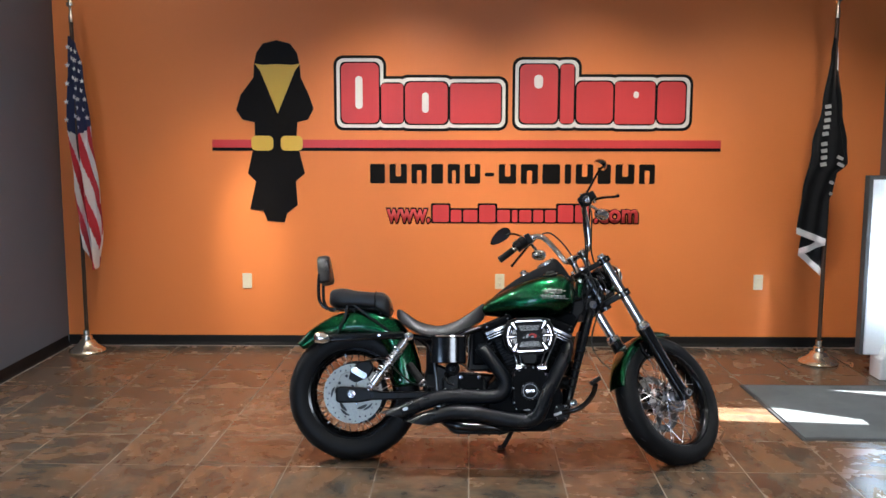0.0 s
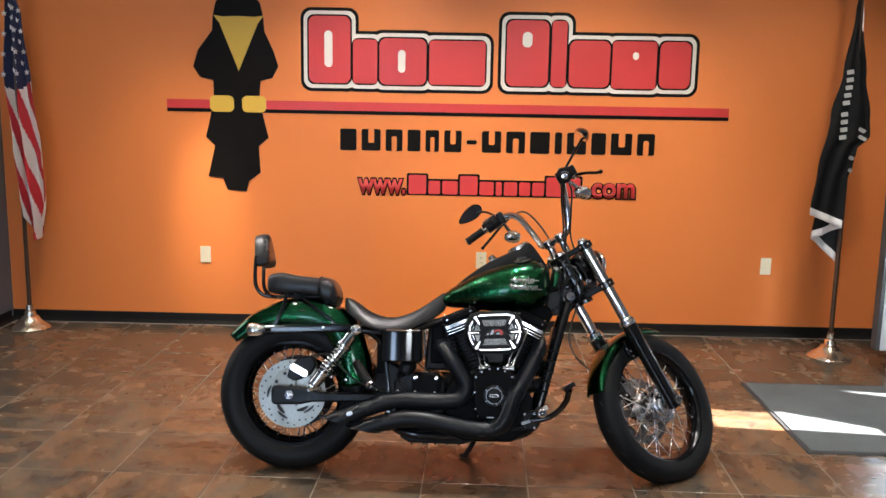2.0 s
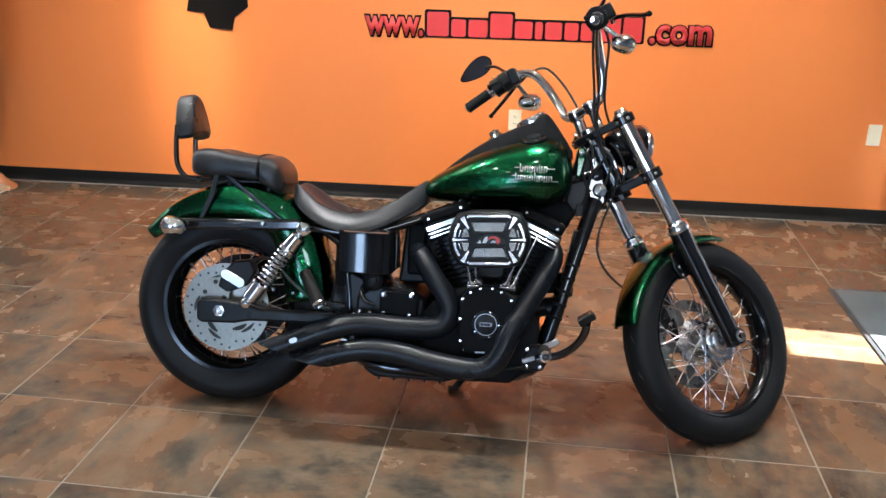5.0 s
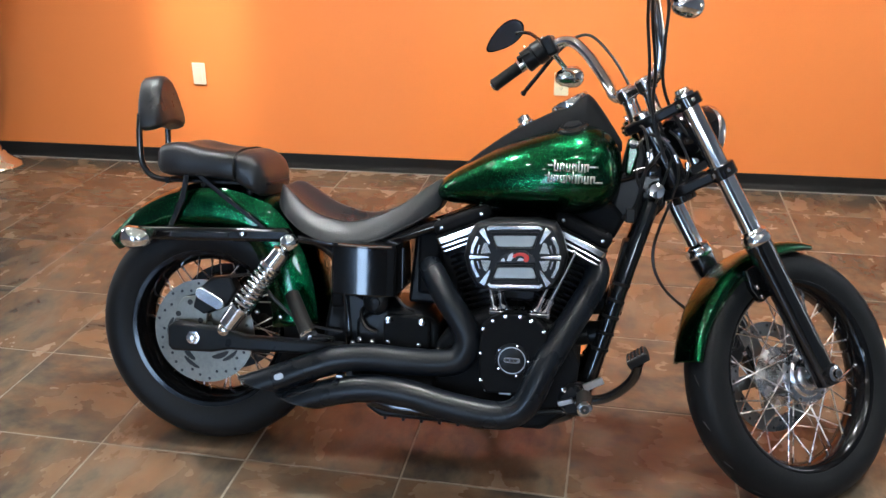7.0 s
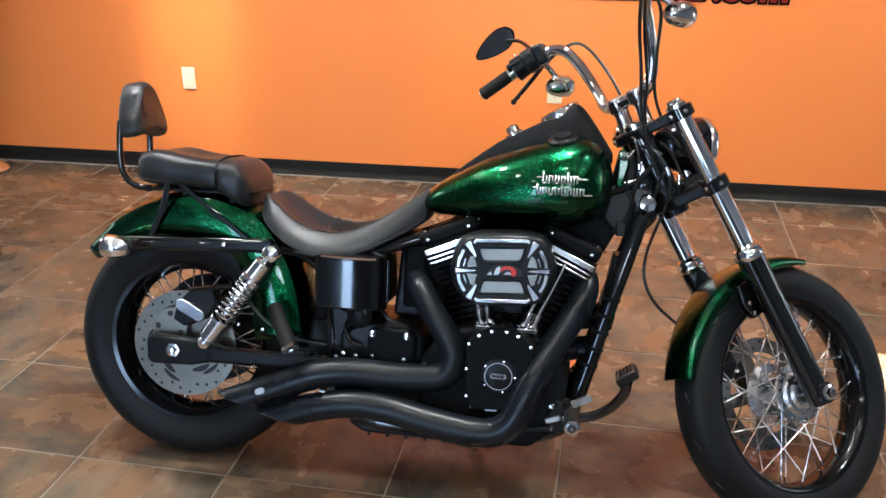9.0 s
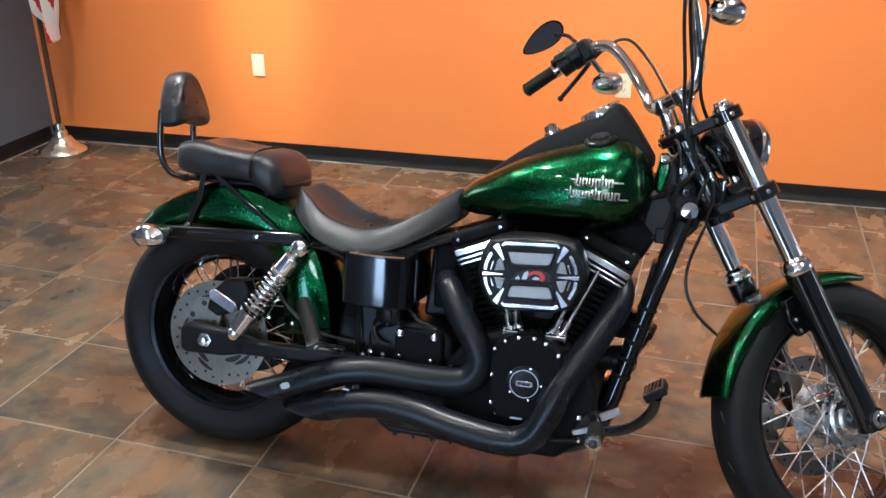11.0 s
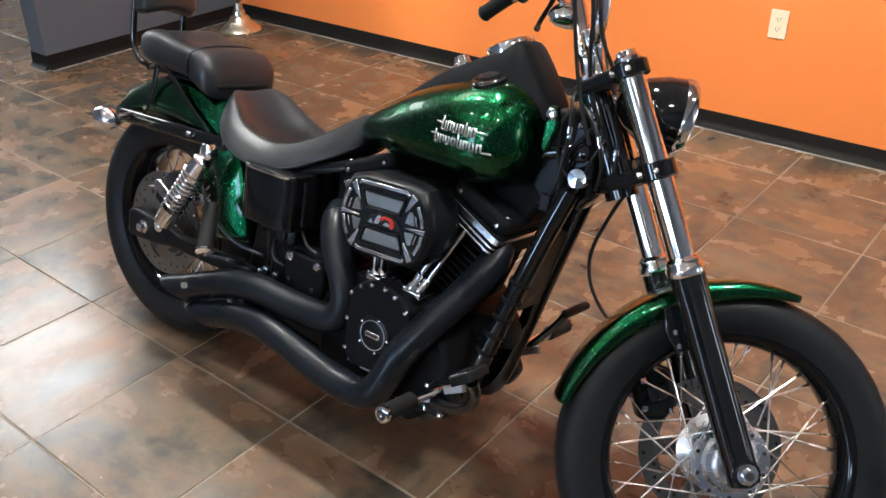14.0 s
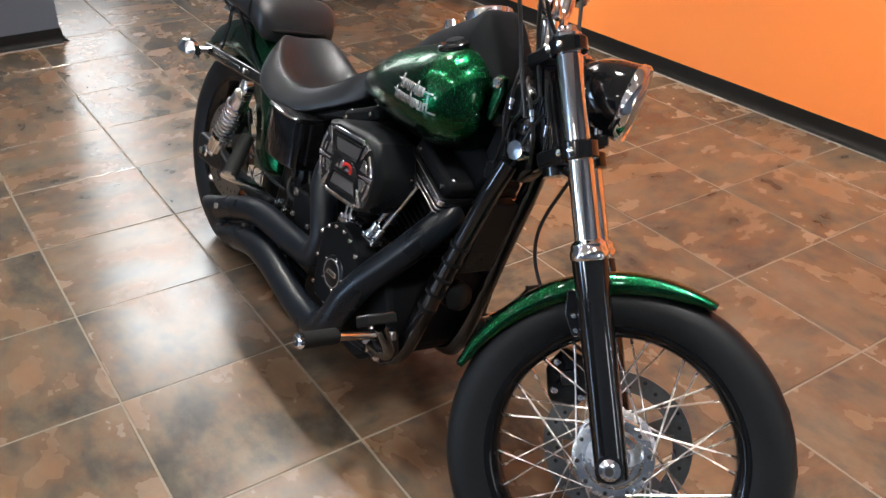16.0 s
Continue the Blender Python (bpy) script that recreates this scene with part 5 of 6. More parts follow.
for pts, r in (([(0.040, 1.175, 0.915), (0.064, 1.205, 0.905), (0.070, 1.235, 0.870), (0.058, 1.250, 0.815), (0.040, 1.240, 0.760)], 0.0040), ([(0.020, 1.150, 0.935), (0.052, 1.160, 0.925), (0.066, 1.172, 0.870), (0.056, 1.166, 0.800), (0.046, 1.150, 0.735), (0.040, 1.120, 0.700)], 0.0034),
               ([(0.036, 1.222, 0.925), (0.050, 1.245, 0.905), (0.050, 1.272, 0.850), (0.040, 1.270, 0.790)], 0.0032)):
    part("neck_wiring", pipe(pts, r, 8), M_CABLE, gus, "black wiring loom")
for p, w in (((0.060, 1.204, 0.906), (0.3, 0.7, -0.3)), ((0.068, 1.236, 0.868), (0, 0.4, -0.9)), ((0.064, 1.171, 0.872), (0, 0.1, -1)), ((0.050, 1.270, 0.850), (0, 0, -1))):
    part("cable_ferrule", turned([(0, 0.0062), (0.012, 0.0062), (0.014, 0.0045), (0.022, 0.0045)], p, w, 10), M_CHROME, gus, "small chrome cable ferrule")
bevel(part("connector", block(0.030, 0.050, 1.128, 1.152, 0.690, 0.726), M_SATIN, gus, "black wiring connector"), 0.003)
part("fork_lock", turned([(-0.02, 0.021), (0.006, 0.022), (0.012, 0.019), (0.014, 0.0006)], (0.040, 1.200, 0.774), (1, 0.1, 0.1), 22), M_CHROME, bike, "round chrome fork lock cover")
mount = part("tank_mount", plate([(1.118, 0.815), (1.135, 0.81), (1.150, 0.870), (1.142, 0.905), (1.122, 0.905)], 0.055, 0.075, 0), M_GREEN, bike, "green tank mount ear")
bevel(mount, 0.006, 3)
bolt_on(mount, (0.075, 1.134, 0.890), (1, 0, 0), 0.012, 0.010)
cover = part("neck_cover", plate([(1.085, 0.690), (1.165, 0.690), (1.172, 0.860), (1.158, 0.895), (1.124, 0.900), (1.104, 0.800)], -0.034, 0.030, 0), M_SATIN, bike, "satin black wiring cover at the neck")
bevel(cover, 0.010, 3)
reg = part("regulator", plate([(1.165, 0.64), (1.128, 0.64), (1.092, 0.46), (1.124, 0.46)], -0.045, 0.045, 0), M_SATIN, bike, "black regulator")
bevel(reg, 0.005, 2)
part("horn", turned([(0, 0.030), (0.01, 0.042), (0.03, 0.042), (0.036, 0.03), (0.038, 0.0006)], (-0.06, 1.06, 0.46), (-1, 0.2, 0), 24), M_SATIN, bike, "black horn")
flt = part("oil_filter", turned([(0, 0.030), (0.004, 0.034), (0.048, 0.034), (0.055, 0.026), (0.057, 0.0006)], (0.0, 1.055, 0.380), (0.15, 1, 0.22), 24), M_SATIN, bike, "gloss black oil filter")
part("filter_mount", rod((0.0, 0.98, 0.365), (0.0, 1.06, 0.386), 0.030, 18), M_SATIN, flt)
for k in range(5):
    p0 = Vector((0.075, 1.082, 0.36)).lerp(Vector((0.064, 1.127, 0.53)), k / 4)
    part("frame_clip", turned([(0, 0.0235), (0.008, 0.0235)], p0, (-0.06, 0.22, 0.97), 14), M_RUBBER, bike)

# engine
CRANK = Vector((0, 0.860, 0.328))
case = part("crankcase", plate([(0.66, 0.185), (0.74, 0.150), (0.95, 0.150), (1.025, 0.215), (1.035, 0.33), (0.99, 0.42), (0.90, 0.455), (0.80, 0.455), (0.72, 0.425), (0.66, 0.36)], -0.135, 0.140, 0), M_WRINKLE, bike, "black engine crankcase")
bevel(case, 0.014, 3)
cover_out = [(0.785, 0.285), (0.805, 0.255), (0.93, 0.262), (0.945, 0.300), (0.953, 0.400), (0.950, 0.432), (0.915, 0.458), (0.885, 0.468), (0.845, 0.466), (0.812, 0.452), (0.786, 0.428), (0.782, 0.36)]
tc = part("timing_cover", plate(cover_out, 0.140, 0.192, 0), M_WRINKLE, case, "textured black timing cover with chrome bolts")
bevel(tc, 0.007, 3)
for f, u in cover_out[:1] + cover_out[2:4] + cover_out[5:]:
    d = Vector((f, u)) - Vector((0.867, 0.36))
    d = d * 0.92 + Vector((0.867, 0.36))
    bolt_on(tc, (0.192, d.x, d.y), (1, 0, 0), 0.0058, 0.006)
for f0, f1, u in ((0.800, 0.828, 0.2625), (0.838, 0.868, 0.258)):
    bevel(part("gasket_edge", block(0.172, 0.190, f0, f1, u - 0.003, u + 0.003), M_CAST, tc, "bright gasket edge"), 0.001, 1)
tm = part("timer_plate", turned([(0, 0.043), (0.004, 0.042), (0.006, 0.036), (0.006, 0.0006)], (0.192, 0.868, 0.348), (1, 0, 0), 36), M_SATIN, case, "round black timer plate with silver ring")
part("ring", turned([(0.0055, 0.0345), (0.0078, 0.0345), (0.0078, 0.0325), (0.0055, 0.0330)], (0.192, 0.868, 0.348), (1, 0, 0), 40, True), M_CAST, tm)
bevel(part("badge", plate(round_rect(0.847, 0.889, 0.341, 0.355, 0.006), 0.197, 0.2002, 0), M_ALUM, tm, "silver badge bar"), 0.001)
for x0 in (0.853, 0.863, 0.873):
    part("badge_slot", plate(round_rect(x0, x0 + 0.009, 0.3445, 0.3515, 0.002), 0.2, 0.2006, 0), M_SLOT, tm)
for k in range(5):
    a = 2 * math.pi * k / 5 + 0.31
    bolt_on(tm, (0.195, 0.868 + 0.0405 * math.sin(a), 0.348 + 0.0405 * math.cos(a)), (1, 0, 0), 0.0042, 0.006)


def cylinder(sign, name):
    """One finned cylinder with its head and rocker box, leaning forward or back."""
    ang = radians(22.5 + (3.0 if sign > 0 else 0.0)) * sign
    at = pose(0, CRANK.y, CRANK.z) @ Matrix.Rotation(-ang, 4, "X")
    cy = part(name, plate(round_rect(-0.062, 0.062, -0.062, 0.062, 0.03, 5), 0.09, 0.335, 2), M_SATIN, bike, "black finned cylinder", at)
    for k in range(10):
        z = 0.142 + k * 0.0165
        g = 0.084 if k < 9 else 0.080
        bevel(part("fin", plate(round_rect(-g, g, -g * 0.92, g * 0.92, 0.035, 5), z, z + 0.006, 2), M_WRINKLE, cy), 0.0015, 1)
    part("head", plate(round_rect(-0.088, 0.088, -0.082, 0.082, 0.03, 5), 0.305, 0.345, 2), M_WRINKLE, cy)
    # rocker box with three machined edges
    for k, (z0, z1, g) in enumerate(((0.318, 0.3235, 0.0985), (0.330, 0.3355, 0.1005), (0.342, 0.357, 0.1015))):
        bevel(part("machined_rib", plate(round_rect(-0.108, 0.108, -g * 0.80, g * 0.80, 0.012, 4), z0, z1, 2), M_ALUM, cy, "machined aluminium rib"), 0.001, 1)
        bevel(part("black_rib", plate(round_rect(-0.1065, 0.1065, -g * 0.785, g * 0.785, 0.012, 4), z1, z1 + 0.0065, 2), M_WRINKLE, cy), 0.001, 1)
    rb = part("rocker_cover", plate(round_rect(-0.104, 0.104, -0.078, 0.078, 0.02, 5), 0.362, 0.400, 2), M_WRINKLE, cy, "textured black rocker cover")
    bevel(rb, 0.012, 3)
    for x in (-0.085, 0.085):
        for y in (-0.058, 0.058):
            bolt_on(rb, (x, y, 0.398), (0, 0, 1), 0.0062, 0.006)
    for y in (-0.055, 0.055):
        bolt_on(rb, (0.104, y, 0.380), (1, 0, 0), 0.0062, 0.006)
    return cy


cylinder(1, "front_cylinder")
cylinder(-1, "rear_cylinder")
for base, top in (((0.150, 0.818, 0.462), (0.118, 0.772, 0.600)), ((0.150, 0.838, 0.468), (0.118, 0.800, 0.600)), ((0.150, 0.918, 0.466), (0.118, 0.985, 0.628)), ((0.150, 0.938, 0.460), (0.118, 1.010, 0.622))):
    b0, t0 = Vector(base), Vector(top)
    way = (t0 - b0).normalized()
    pr = part("pushrod_tube", rod(b0, t0, 0.0058, 12), M_CHROME, bike, "chrome pushrod tube")
    part("collar", turned([(0, 0.013), (0.012, 0.013), (0.016, 0.010), (0.040, 0.010), (0.042, 0.0077)], b0, way, 14), M_CHROME, pr)
for f in (0.826, 0.928):
    lb = part("lifter_block", block(0.115, 0.166, f - 0.026, f + 0.026, 0.450, 0.466), M_CHROME, bike, "chrome lifter block", at=None)
    bevel(lb, 0.005, 3)
    for df in (-0.022, 0.022):
        bolt_on(lb, (0.158, f + df * 0.9, 0.464), (0.3, 0, 1), 0.0058, 0.008)

for f, u in ((0.852, 0.474), (0.869, 0.479), (0.886, 0.479), (0.902, 0.473)):
    bolt_on(case, (0.150, f, u - 0.012), (0.6, 0, 0.8), 0.0055, 0.010)
# air cleaner: black octagon with machined ribs and screens
AC = pose(0, 0.865, 0.612, 3.0, 0, 0)
ac_out = [(-0.128, 0.0), (-0.118, 0.045), (-0.098, 0.080), (-0.055, 0.090), (0.055, 0.090), (0.098, 0.080), (0.118, 0.045), (0.128, 0.0), (0.118, -0.045), (0.098, -0.078), (0.055, -0.088), (-0.055, -0.088), (-0.098, -0.078), (-0.118, -0.045)]
ac = part("air_cleaner", loft([[(x, f * g, u * g) for f, u in ac_out] for x, g in ((0.100, 0.88), (0.112, 0.97), (0.190, 1.0), (0.205, 0.97), (0.212, 0.90))]), M_SATIN, bike, "black air cleaner with machined ribs and mesh", AC)
AX = 0.2122


def ac_rib(pts, w, name="rib", material=None, h=0.006):
    """A raised flat rib along (forward, up) points."""
    pts = [Vector(p) for p in pts]
    lft, rgt = [], []
    for k, p in enumerate(pts):
        d = (pts[min(k + 1, len(pts) - 1)] - pts[max(k - 1, 0)]).normalized()
        nrm = Vector((-d.y, d.x))
        lft.append(p + nrm * w / 2)
        rgt.append(p - nrm * w / 2)
    ob = part(name, plate([(p.x, p.y) for p in lft + rgt[::-1]], AX - 0.004, AX + h, 0), material or M_ALUM, ac)
    return bevel(ob, 0.0012, 1)


for s in (1, -1):
    ac_rib([(-0.066, s * 0.066), (-0.060, s * 0.0725), (0.060, s * 0.0725), (0.066, s * 0.066)], 0.0085)
    part("screen", plate([(-0.052, s * 0.052), (0.052, s * 0.052), (0.042, s * 0.026), (-0.042, s * 0.026)], AX - 0.002, AX + 0.0025, 0), M_SCREEN, ac, "grey perforated screen", smooth=False)
    ac_rib([(-0.058, s * 0.0575), (0.058, s * 0.0575), (0.045, s * 0.0205), (-0.045, s * 0.0205), (-0.058, s * 0.0575)], 0.005, "screen_frame", M_SATIN, 0.005)
    for q in (1, -1):
        bevel(part("wedge_rib", plate([(q * 0.0585, s * 0.0345), (q * 0.0745, s * 0.0725), (q * 0.0885, s * 0.0635), (q * 0.0625, s * 0.0315)], AX - 0.004, AX + 0.006, 0), M_ALUM, ac), 0.0012, 1)
        part("side_screen", plate([(q * 0.060, s * 0.010), (q * 0.084, s * 0.008), (q * 0.076, s * 0.034), (q * 0.068, s * 0.034)], AX - 0.002, AX + 0.0025, 0), M_SCREEN, ac, "grey perforated screen", smooth=False)
        ac_rib([(q * 0.105, s * 0.008), (q * 0.102, s * 0.026), (q * 0.090, s * 0.050)], 0.0085)
        ac_rib([(q * 0.092, s * 0.009), (q * 0.086, s * 0.030)], 0.004, "thin_rib")
for q in (1, -1):
    bevel(part("spear_rib", plate([(q * 0.062, 0.0015), (q * 0.112, 0.0055), (q * 0.112, -0.0055), (q * 0.062, -0.0015)], AX - 0.004, AX + 0.006, 0), M_ALUM, ac), 0.0012, 1)
emblem = part("emblem", plate([(-0.045, -0.013), (-0.030, 0.006), (-0.008, 0.017), (0.022, 0.017), (0.044, 0.004), (0.052, -0.013)], AX, AX + 0.004, 0), M_DARKSTEEL, ac, "plain dark centre emblem")
bevel(emblem, 0.0015)
arc = [(0.014 + 0.021 * math.cos(radians(a)), -0.002 + 0.014 * math.sin(radians(a))) for a in range(-50, 171, 20)]
arc += [(0.012 + 0.011 * math.cos(radians(a)), -0.002 + 0.0065 * math.sin(radians(a))) for a in range(170, -51, -20)]
bevel(part("emblem_patch", plate(arc, AX + 0.004, AX + 0.0058, 0), M_RED, ac, "red arc patch"), 0.0006, 1)
for pts in ([(-0.020, -0.009), (-0.014, 0.006), (-0.005, 0.012), (-0.002, 0.002), (-0.009, -0.009)], [(0.004, -0.008), (0.012, -0.001), (0.020, -0.003), (0.026, -0.009)], [(-0.036, -0.010), (-0.027, 0.000), (-0.023, -0.010)]):
    bevel(part("emblem_patch", plate(pts, AX + 0.004, AX + 0.0055, 0), M_CAST, ac, "grey patch"), 0.0006, 1)

# masses seen through the frame: left-hand drive cover, electrical caddy, coil
pc = part("primary_cover", plate([(0.42, 0.26), (0.50, 0.205), (0.93, 0.195), (1.01, 0.25), (1.02, 0.35), (0.95, 0.43), (0.80, 0.42), (0.55, 0.43), (0.44, 0.38)], -0.185, -0.135, 0), M_SATIN, bike, "satin black primary drive cover")
bevel(pc, 0.012, 3)
bevel(part("electrical_caddy", plate([(0.565, 0.44), (0.700, 0.44), (0.720, 0.56), (0.690, 0.66), (0.585, 0.66)], -0.085, 0.035, 0), M_SATIN, bike, "black electrical caddy"), 0.01, 2)
bevel(part("ignition_coil", plate(round_rect(0.815, 0.915, 0.475, 0.66, 0.02), -0.055, 0.085, 0), M_SATIN, bike, "black ignition coil"), 0.008, 2)
bevel(part("pivot_block", plate([(0.335, 0.30), (0.37, 0.262), (0.47, 0.245), (0.475, 0.45), (0.42, 0.475), (0.36, 0.45)], -0.100, 0.082, 0), M_SATIN, bike, "black swingarm pivot casting"), 0.012, 3)
# plate added behind the engine so the gaps stay dark
bevel(part("intake_manifold", plate([(0.665, 0.43), (1.005, 0.43), (1.060, 0.60), (1.030, 0.705), (0.700, 0.705), (0.655, 0.60)], -0.085, -0.030, 0), M_WRINKLE, bike, "black backing plate added behind the engine gaps"), 0.015, 2)
# added filler that hides the wall between tank and front rocker box
bevel(part("wiring_caddy", plate([(0.94, 0.655), (1.10, 0.640), (1.13, 0.700), (1.10, 0.735), (0.94, 0.735)], -0.050, 0.040, 0), M_WRINKLE, bike, "black filler plate added under the tank"), 0.012, 2)
# transmission, oil pan, side covers
gb = part("gearbox", plate([(0.44, 0.21), (0.66, 0.20), (0.665, 0.40), (0.62, 0.435), (0.50, 0.435), (0.44, 0.40)], -0.12, 0.105, 0), M_SATIN, bike, "black gearbox")
bevel(gb, 0.012, 3)
gcov = part("gearbox_cover", plate(round_rect(0.520, 0.645, 0.325, 0.425, 0.018), 0.105, 0.128, 0), M_WRINKLE, gb, "black gearbox side cover")
bevel(gcov, 0.006)
for f, u in ((0.535, 0.412), (0.625, 0.412), (0.535, 0.352), (0.618, 0.350), (0.675, 0.345)):
    bolt_on(gb, (0.126 if f < 0.66 else 0.135, f, u), (1, 0, 0), 0.0118 if u > 0.40 else 0.0085, 0.010)
st_m = part("starter", turned([(0, 0.036), (0.146, 0.036), (0.154, 0.033), (0.158, 0.026), (0.160, 0.014), (0.166, 0.013), (0.168, 0.0006)], (-0.04, 0.495, 0.452), (1, 0, 0), 28), M_SATIN, gb, "black starter motor")
for k in range(3):
    a = 2 * math.pi * k / 3 + 0.5
    bolt_on(st_m, (0.116, 0.495 + 0.027 * math.cos(a), 0.452 + 0.027 * math.sin(a)), (1, 0, 0), 0.0038, 0.004, M_SATIN)
part("starter_lead", pipe([(0.080, 0.520, 0.480), (0.108, 0.548, 0.470), (0.118, 0.575, 0.448), (0.112, 0.600, 0.436)], 0.0042, 8), M_CABLE, gb, "black starter lead")
part("breather_hose", pipe([(0.070, 0.470, 0.440), (0.104, 0.455, 0.420), (0.118, 0.470, 0.385), (0.112, 0.500, 0.372)], 0.0055, 8), M_CABLE, gb, "black breather hose")
for f, u in ((0.440, 0.340), (0.458, 0.352), (0.476, 0.330), (0.492, 0.347)):
    bolt_on(gb, (0.122, f, u), (1, 0, 0.2), 0.0085, 0.014)
pan = part("oil_pan", plate([(0.47, 0.158), (0.51, 0.134), (0.74, 0.132), (0.80, 0.152), (0.80, 0.20), (0.47, 0.20)], -0.10, 0.105, 0), M_SATIN, bike, "black oil pan")
bevel(pan, 0.010, 2)
for k in range(5):
    bevel(part("pan_fin", block(-0.095, 0.1, 0.52 + k * 0.05, 0.528 + k * 0.05, 0.126, 0.136), M_SATIN, pan), 0.001, 1)
side_out = []
for i in range(13):
    g = math.pi * i / 12
    side_out.append((0.125 + 0.052 * math.sin(g) ** 0.30, 0.472 - 0.088 * math.cos(g)))
side_out += [(-0.12, 0.560), (-0.12, 0.384)]
bb = part("battery_cover", plate(side_out, 0.478, 0.612, 2), M_GLOSS, bike, "gloss black rounded battery cover")
bevel(bb, 0.006, 3)
bevel(part("cover_lid", plate([(x * 1.02, f) for x, f in side_out], 0.604, 0.616, 2), M_GLOSS, bb), 0.003, 2)
part("chrome_edge", pipe([(x * 1.025, f, 0.611) for x, f in side_out[3:11]], 0.0028, 8, 3), M_CHROME, bb, "thin chrome edge")
part("cover_post", rod((0.140, 0.572, 0.50), (0.140, 0.572, 0.605), 0.005), M_GLOSS, bb)
bevel(part("rear_box", block(-0.085, 0.085, 0.362, 0.402, 0.42, 0.615), M_WRINKLE, bike, "black electrical box"), 0.01, 2)
bevel(part("front_box", block(-0.09, 0.060, 0.595, 0.655, 0.47, 0.640), M_WRINKLE, bike, "black oil filler housing"), 0.01, 2)

# exhaust: two matte black sweeping pipes


def exhaust(name, pts, radii, slash):
    """A pipe drawn past its end and cut off along a slanting plane."""
    end, prev = Vector(pts[-1]), Vector(pts[-2])
    w = (end - prev).normalized()
    body = pipe(list(pts) + [tuple(end + w * 0.075)], 0.04, 24, 7, radii)
    cut = Vector(slash)
    for q in body[0]:
        along, limit = (q - end).dot(w), (q - end).dot(cut - w * cut.dot(w))
        if along > limit and along > -0.12:
            q -= w * (along - limit)
    e = part(name, body, M_EXHAUST, bike, "matte black sweeping exhaust pipe")
    def lip(g, lift):
        ring = [end + (q - end) * g for q in body[0][-24:]]
        return [q + w * lift for q in ring]
    part("tip_hole", loft([lip(0.90, -0.002), lip(0.90, 0.0012)]), M_SLOT, e)
    part("tip_ring", loft([lip(1.012, -0.003), lip(1.012, 0.0022), lip(0.90, 0.0022), lip(0.90, -0.003)], True), M_DARKSTEEL, e, "dark cut edge")
    return e


exhaust("upper_exhaust", [(0.080, 0.635, 0.552), (0.120, 0.655, 0.530), (0.148, 0.690, 0.484), (0.160, 0.735, 0.424), (0.164, 0.752, 0.380), (0.166, 0.738, 0.340), (0.168, 0.700, 0.320), (0.172, 0.600, 0.316), (0.178, 0.500, 0.320), (0.183, 0.420, 0.310), (0.186, 0.350, 0.287), (0.188, 0.270, 0.254), (0.190, 0.205, 0.228)],
        [0.031, 0.033, 0.034, 0.035, 0.0355, 0.036, 0.036, 0.036], (0.0, 0.0, 1.5))
exhaust("lower_exhaust", [(0.046, 1.056, 0.585), (0.074, 1.064, 0.560), (0.100, 1.054, 0.526), (0.131, 1.020, 0.464), (0.169, 0.978, 0.392), (0.195, 0.944, 0.326), (0.205, 0.922, 0.270), (0.2085, 0.899, 0.231), (0.2085, 0.864, 0.210), (0.207, 0.818, 0.205), (0.206, 0.770, 0.209), (0.204, 0.690, 0.222), (0.202, 0.600, 0.240), (0.200, 0.510, 0.245), (0.198, 0.430, 0.232), (0.196, 0.370, 0.214), (0.195, 0.318, 0.194)],
        [0.032, 0.034, 0.035, 0.0355, 0.036, 0.036, 0.036, 0.036], (0.0, 0.0, 1.7))
bevel(part("exhaust_badge", plate(round_rect(-0.013, 0.013, -0.008, 0.008, 0.007), 0.0, 0.0015, 0), M_SILVER, bike, "small silver pipe badge", at=pose(0.2225, 0.268, 0.262, 22, 0, 0)), 0.0005)
bevel(part("exhaust_bracket", block(0.12, 0.20, 0.44, 0.46, 0.20, 0.34), M_SATIN, bike), 0.004)
part("exhaust_clamp", block(0.190, 0.214, 0.420, 0.436, 0.271, 0.276), M_CAST, bike)

# foot controls


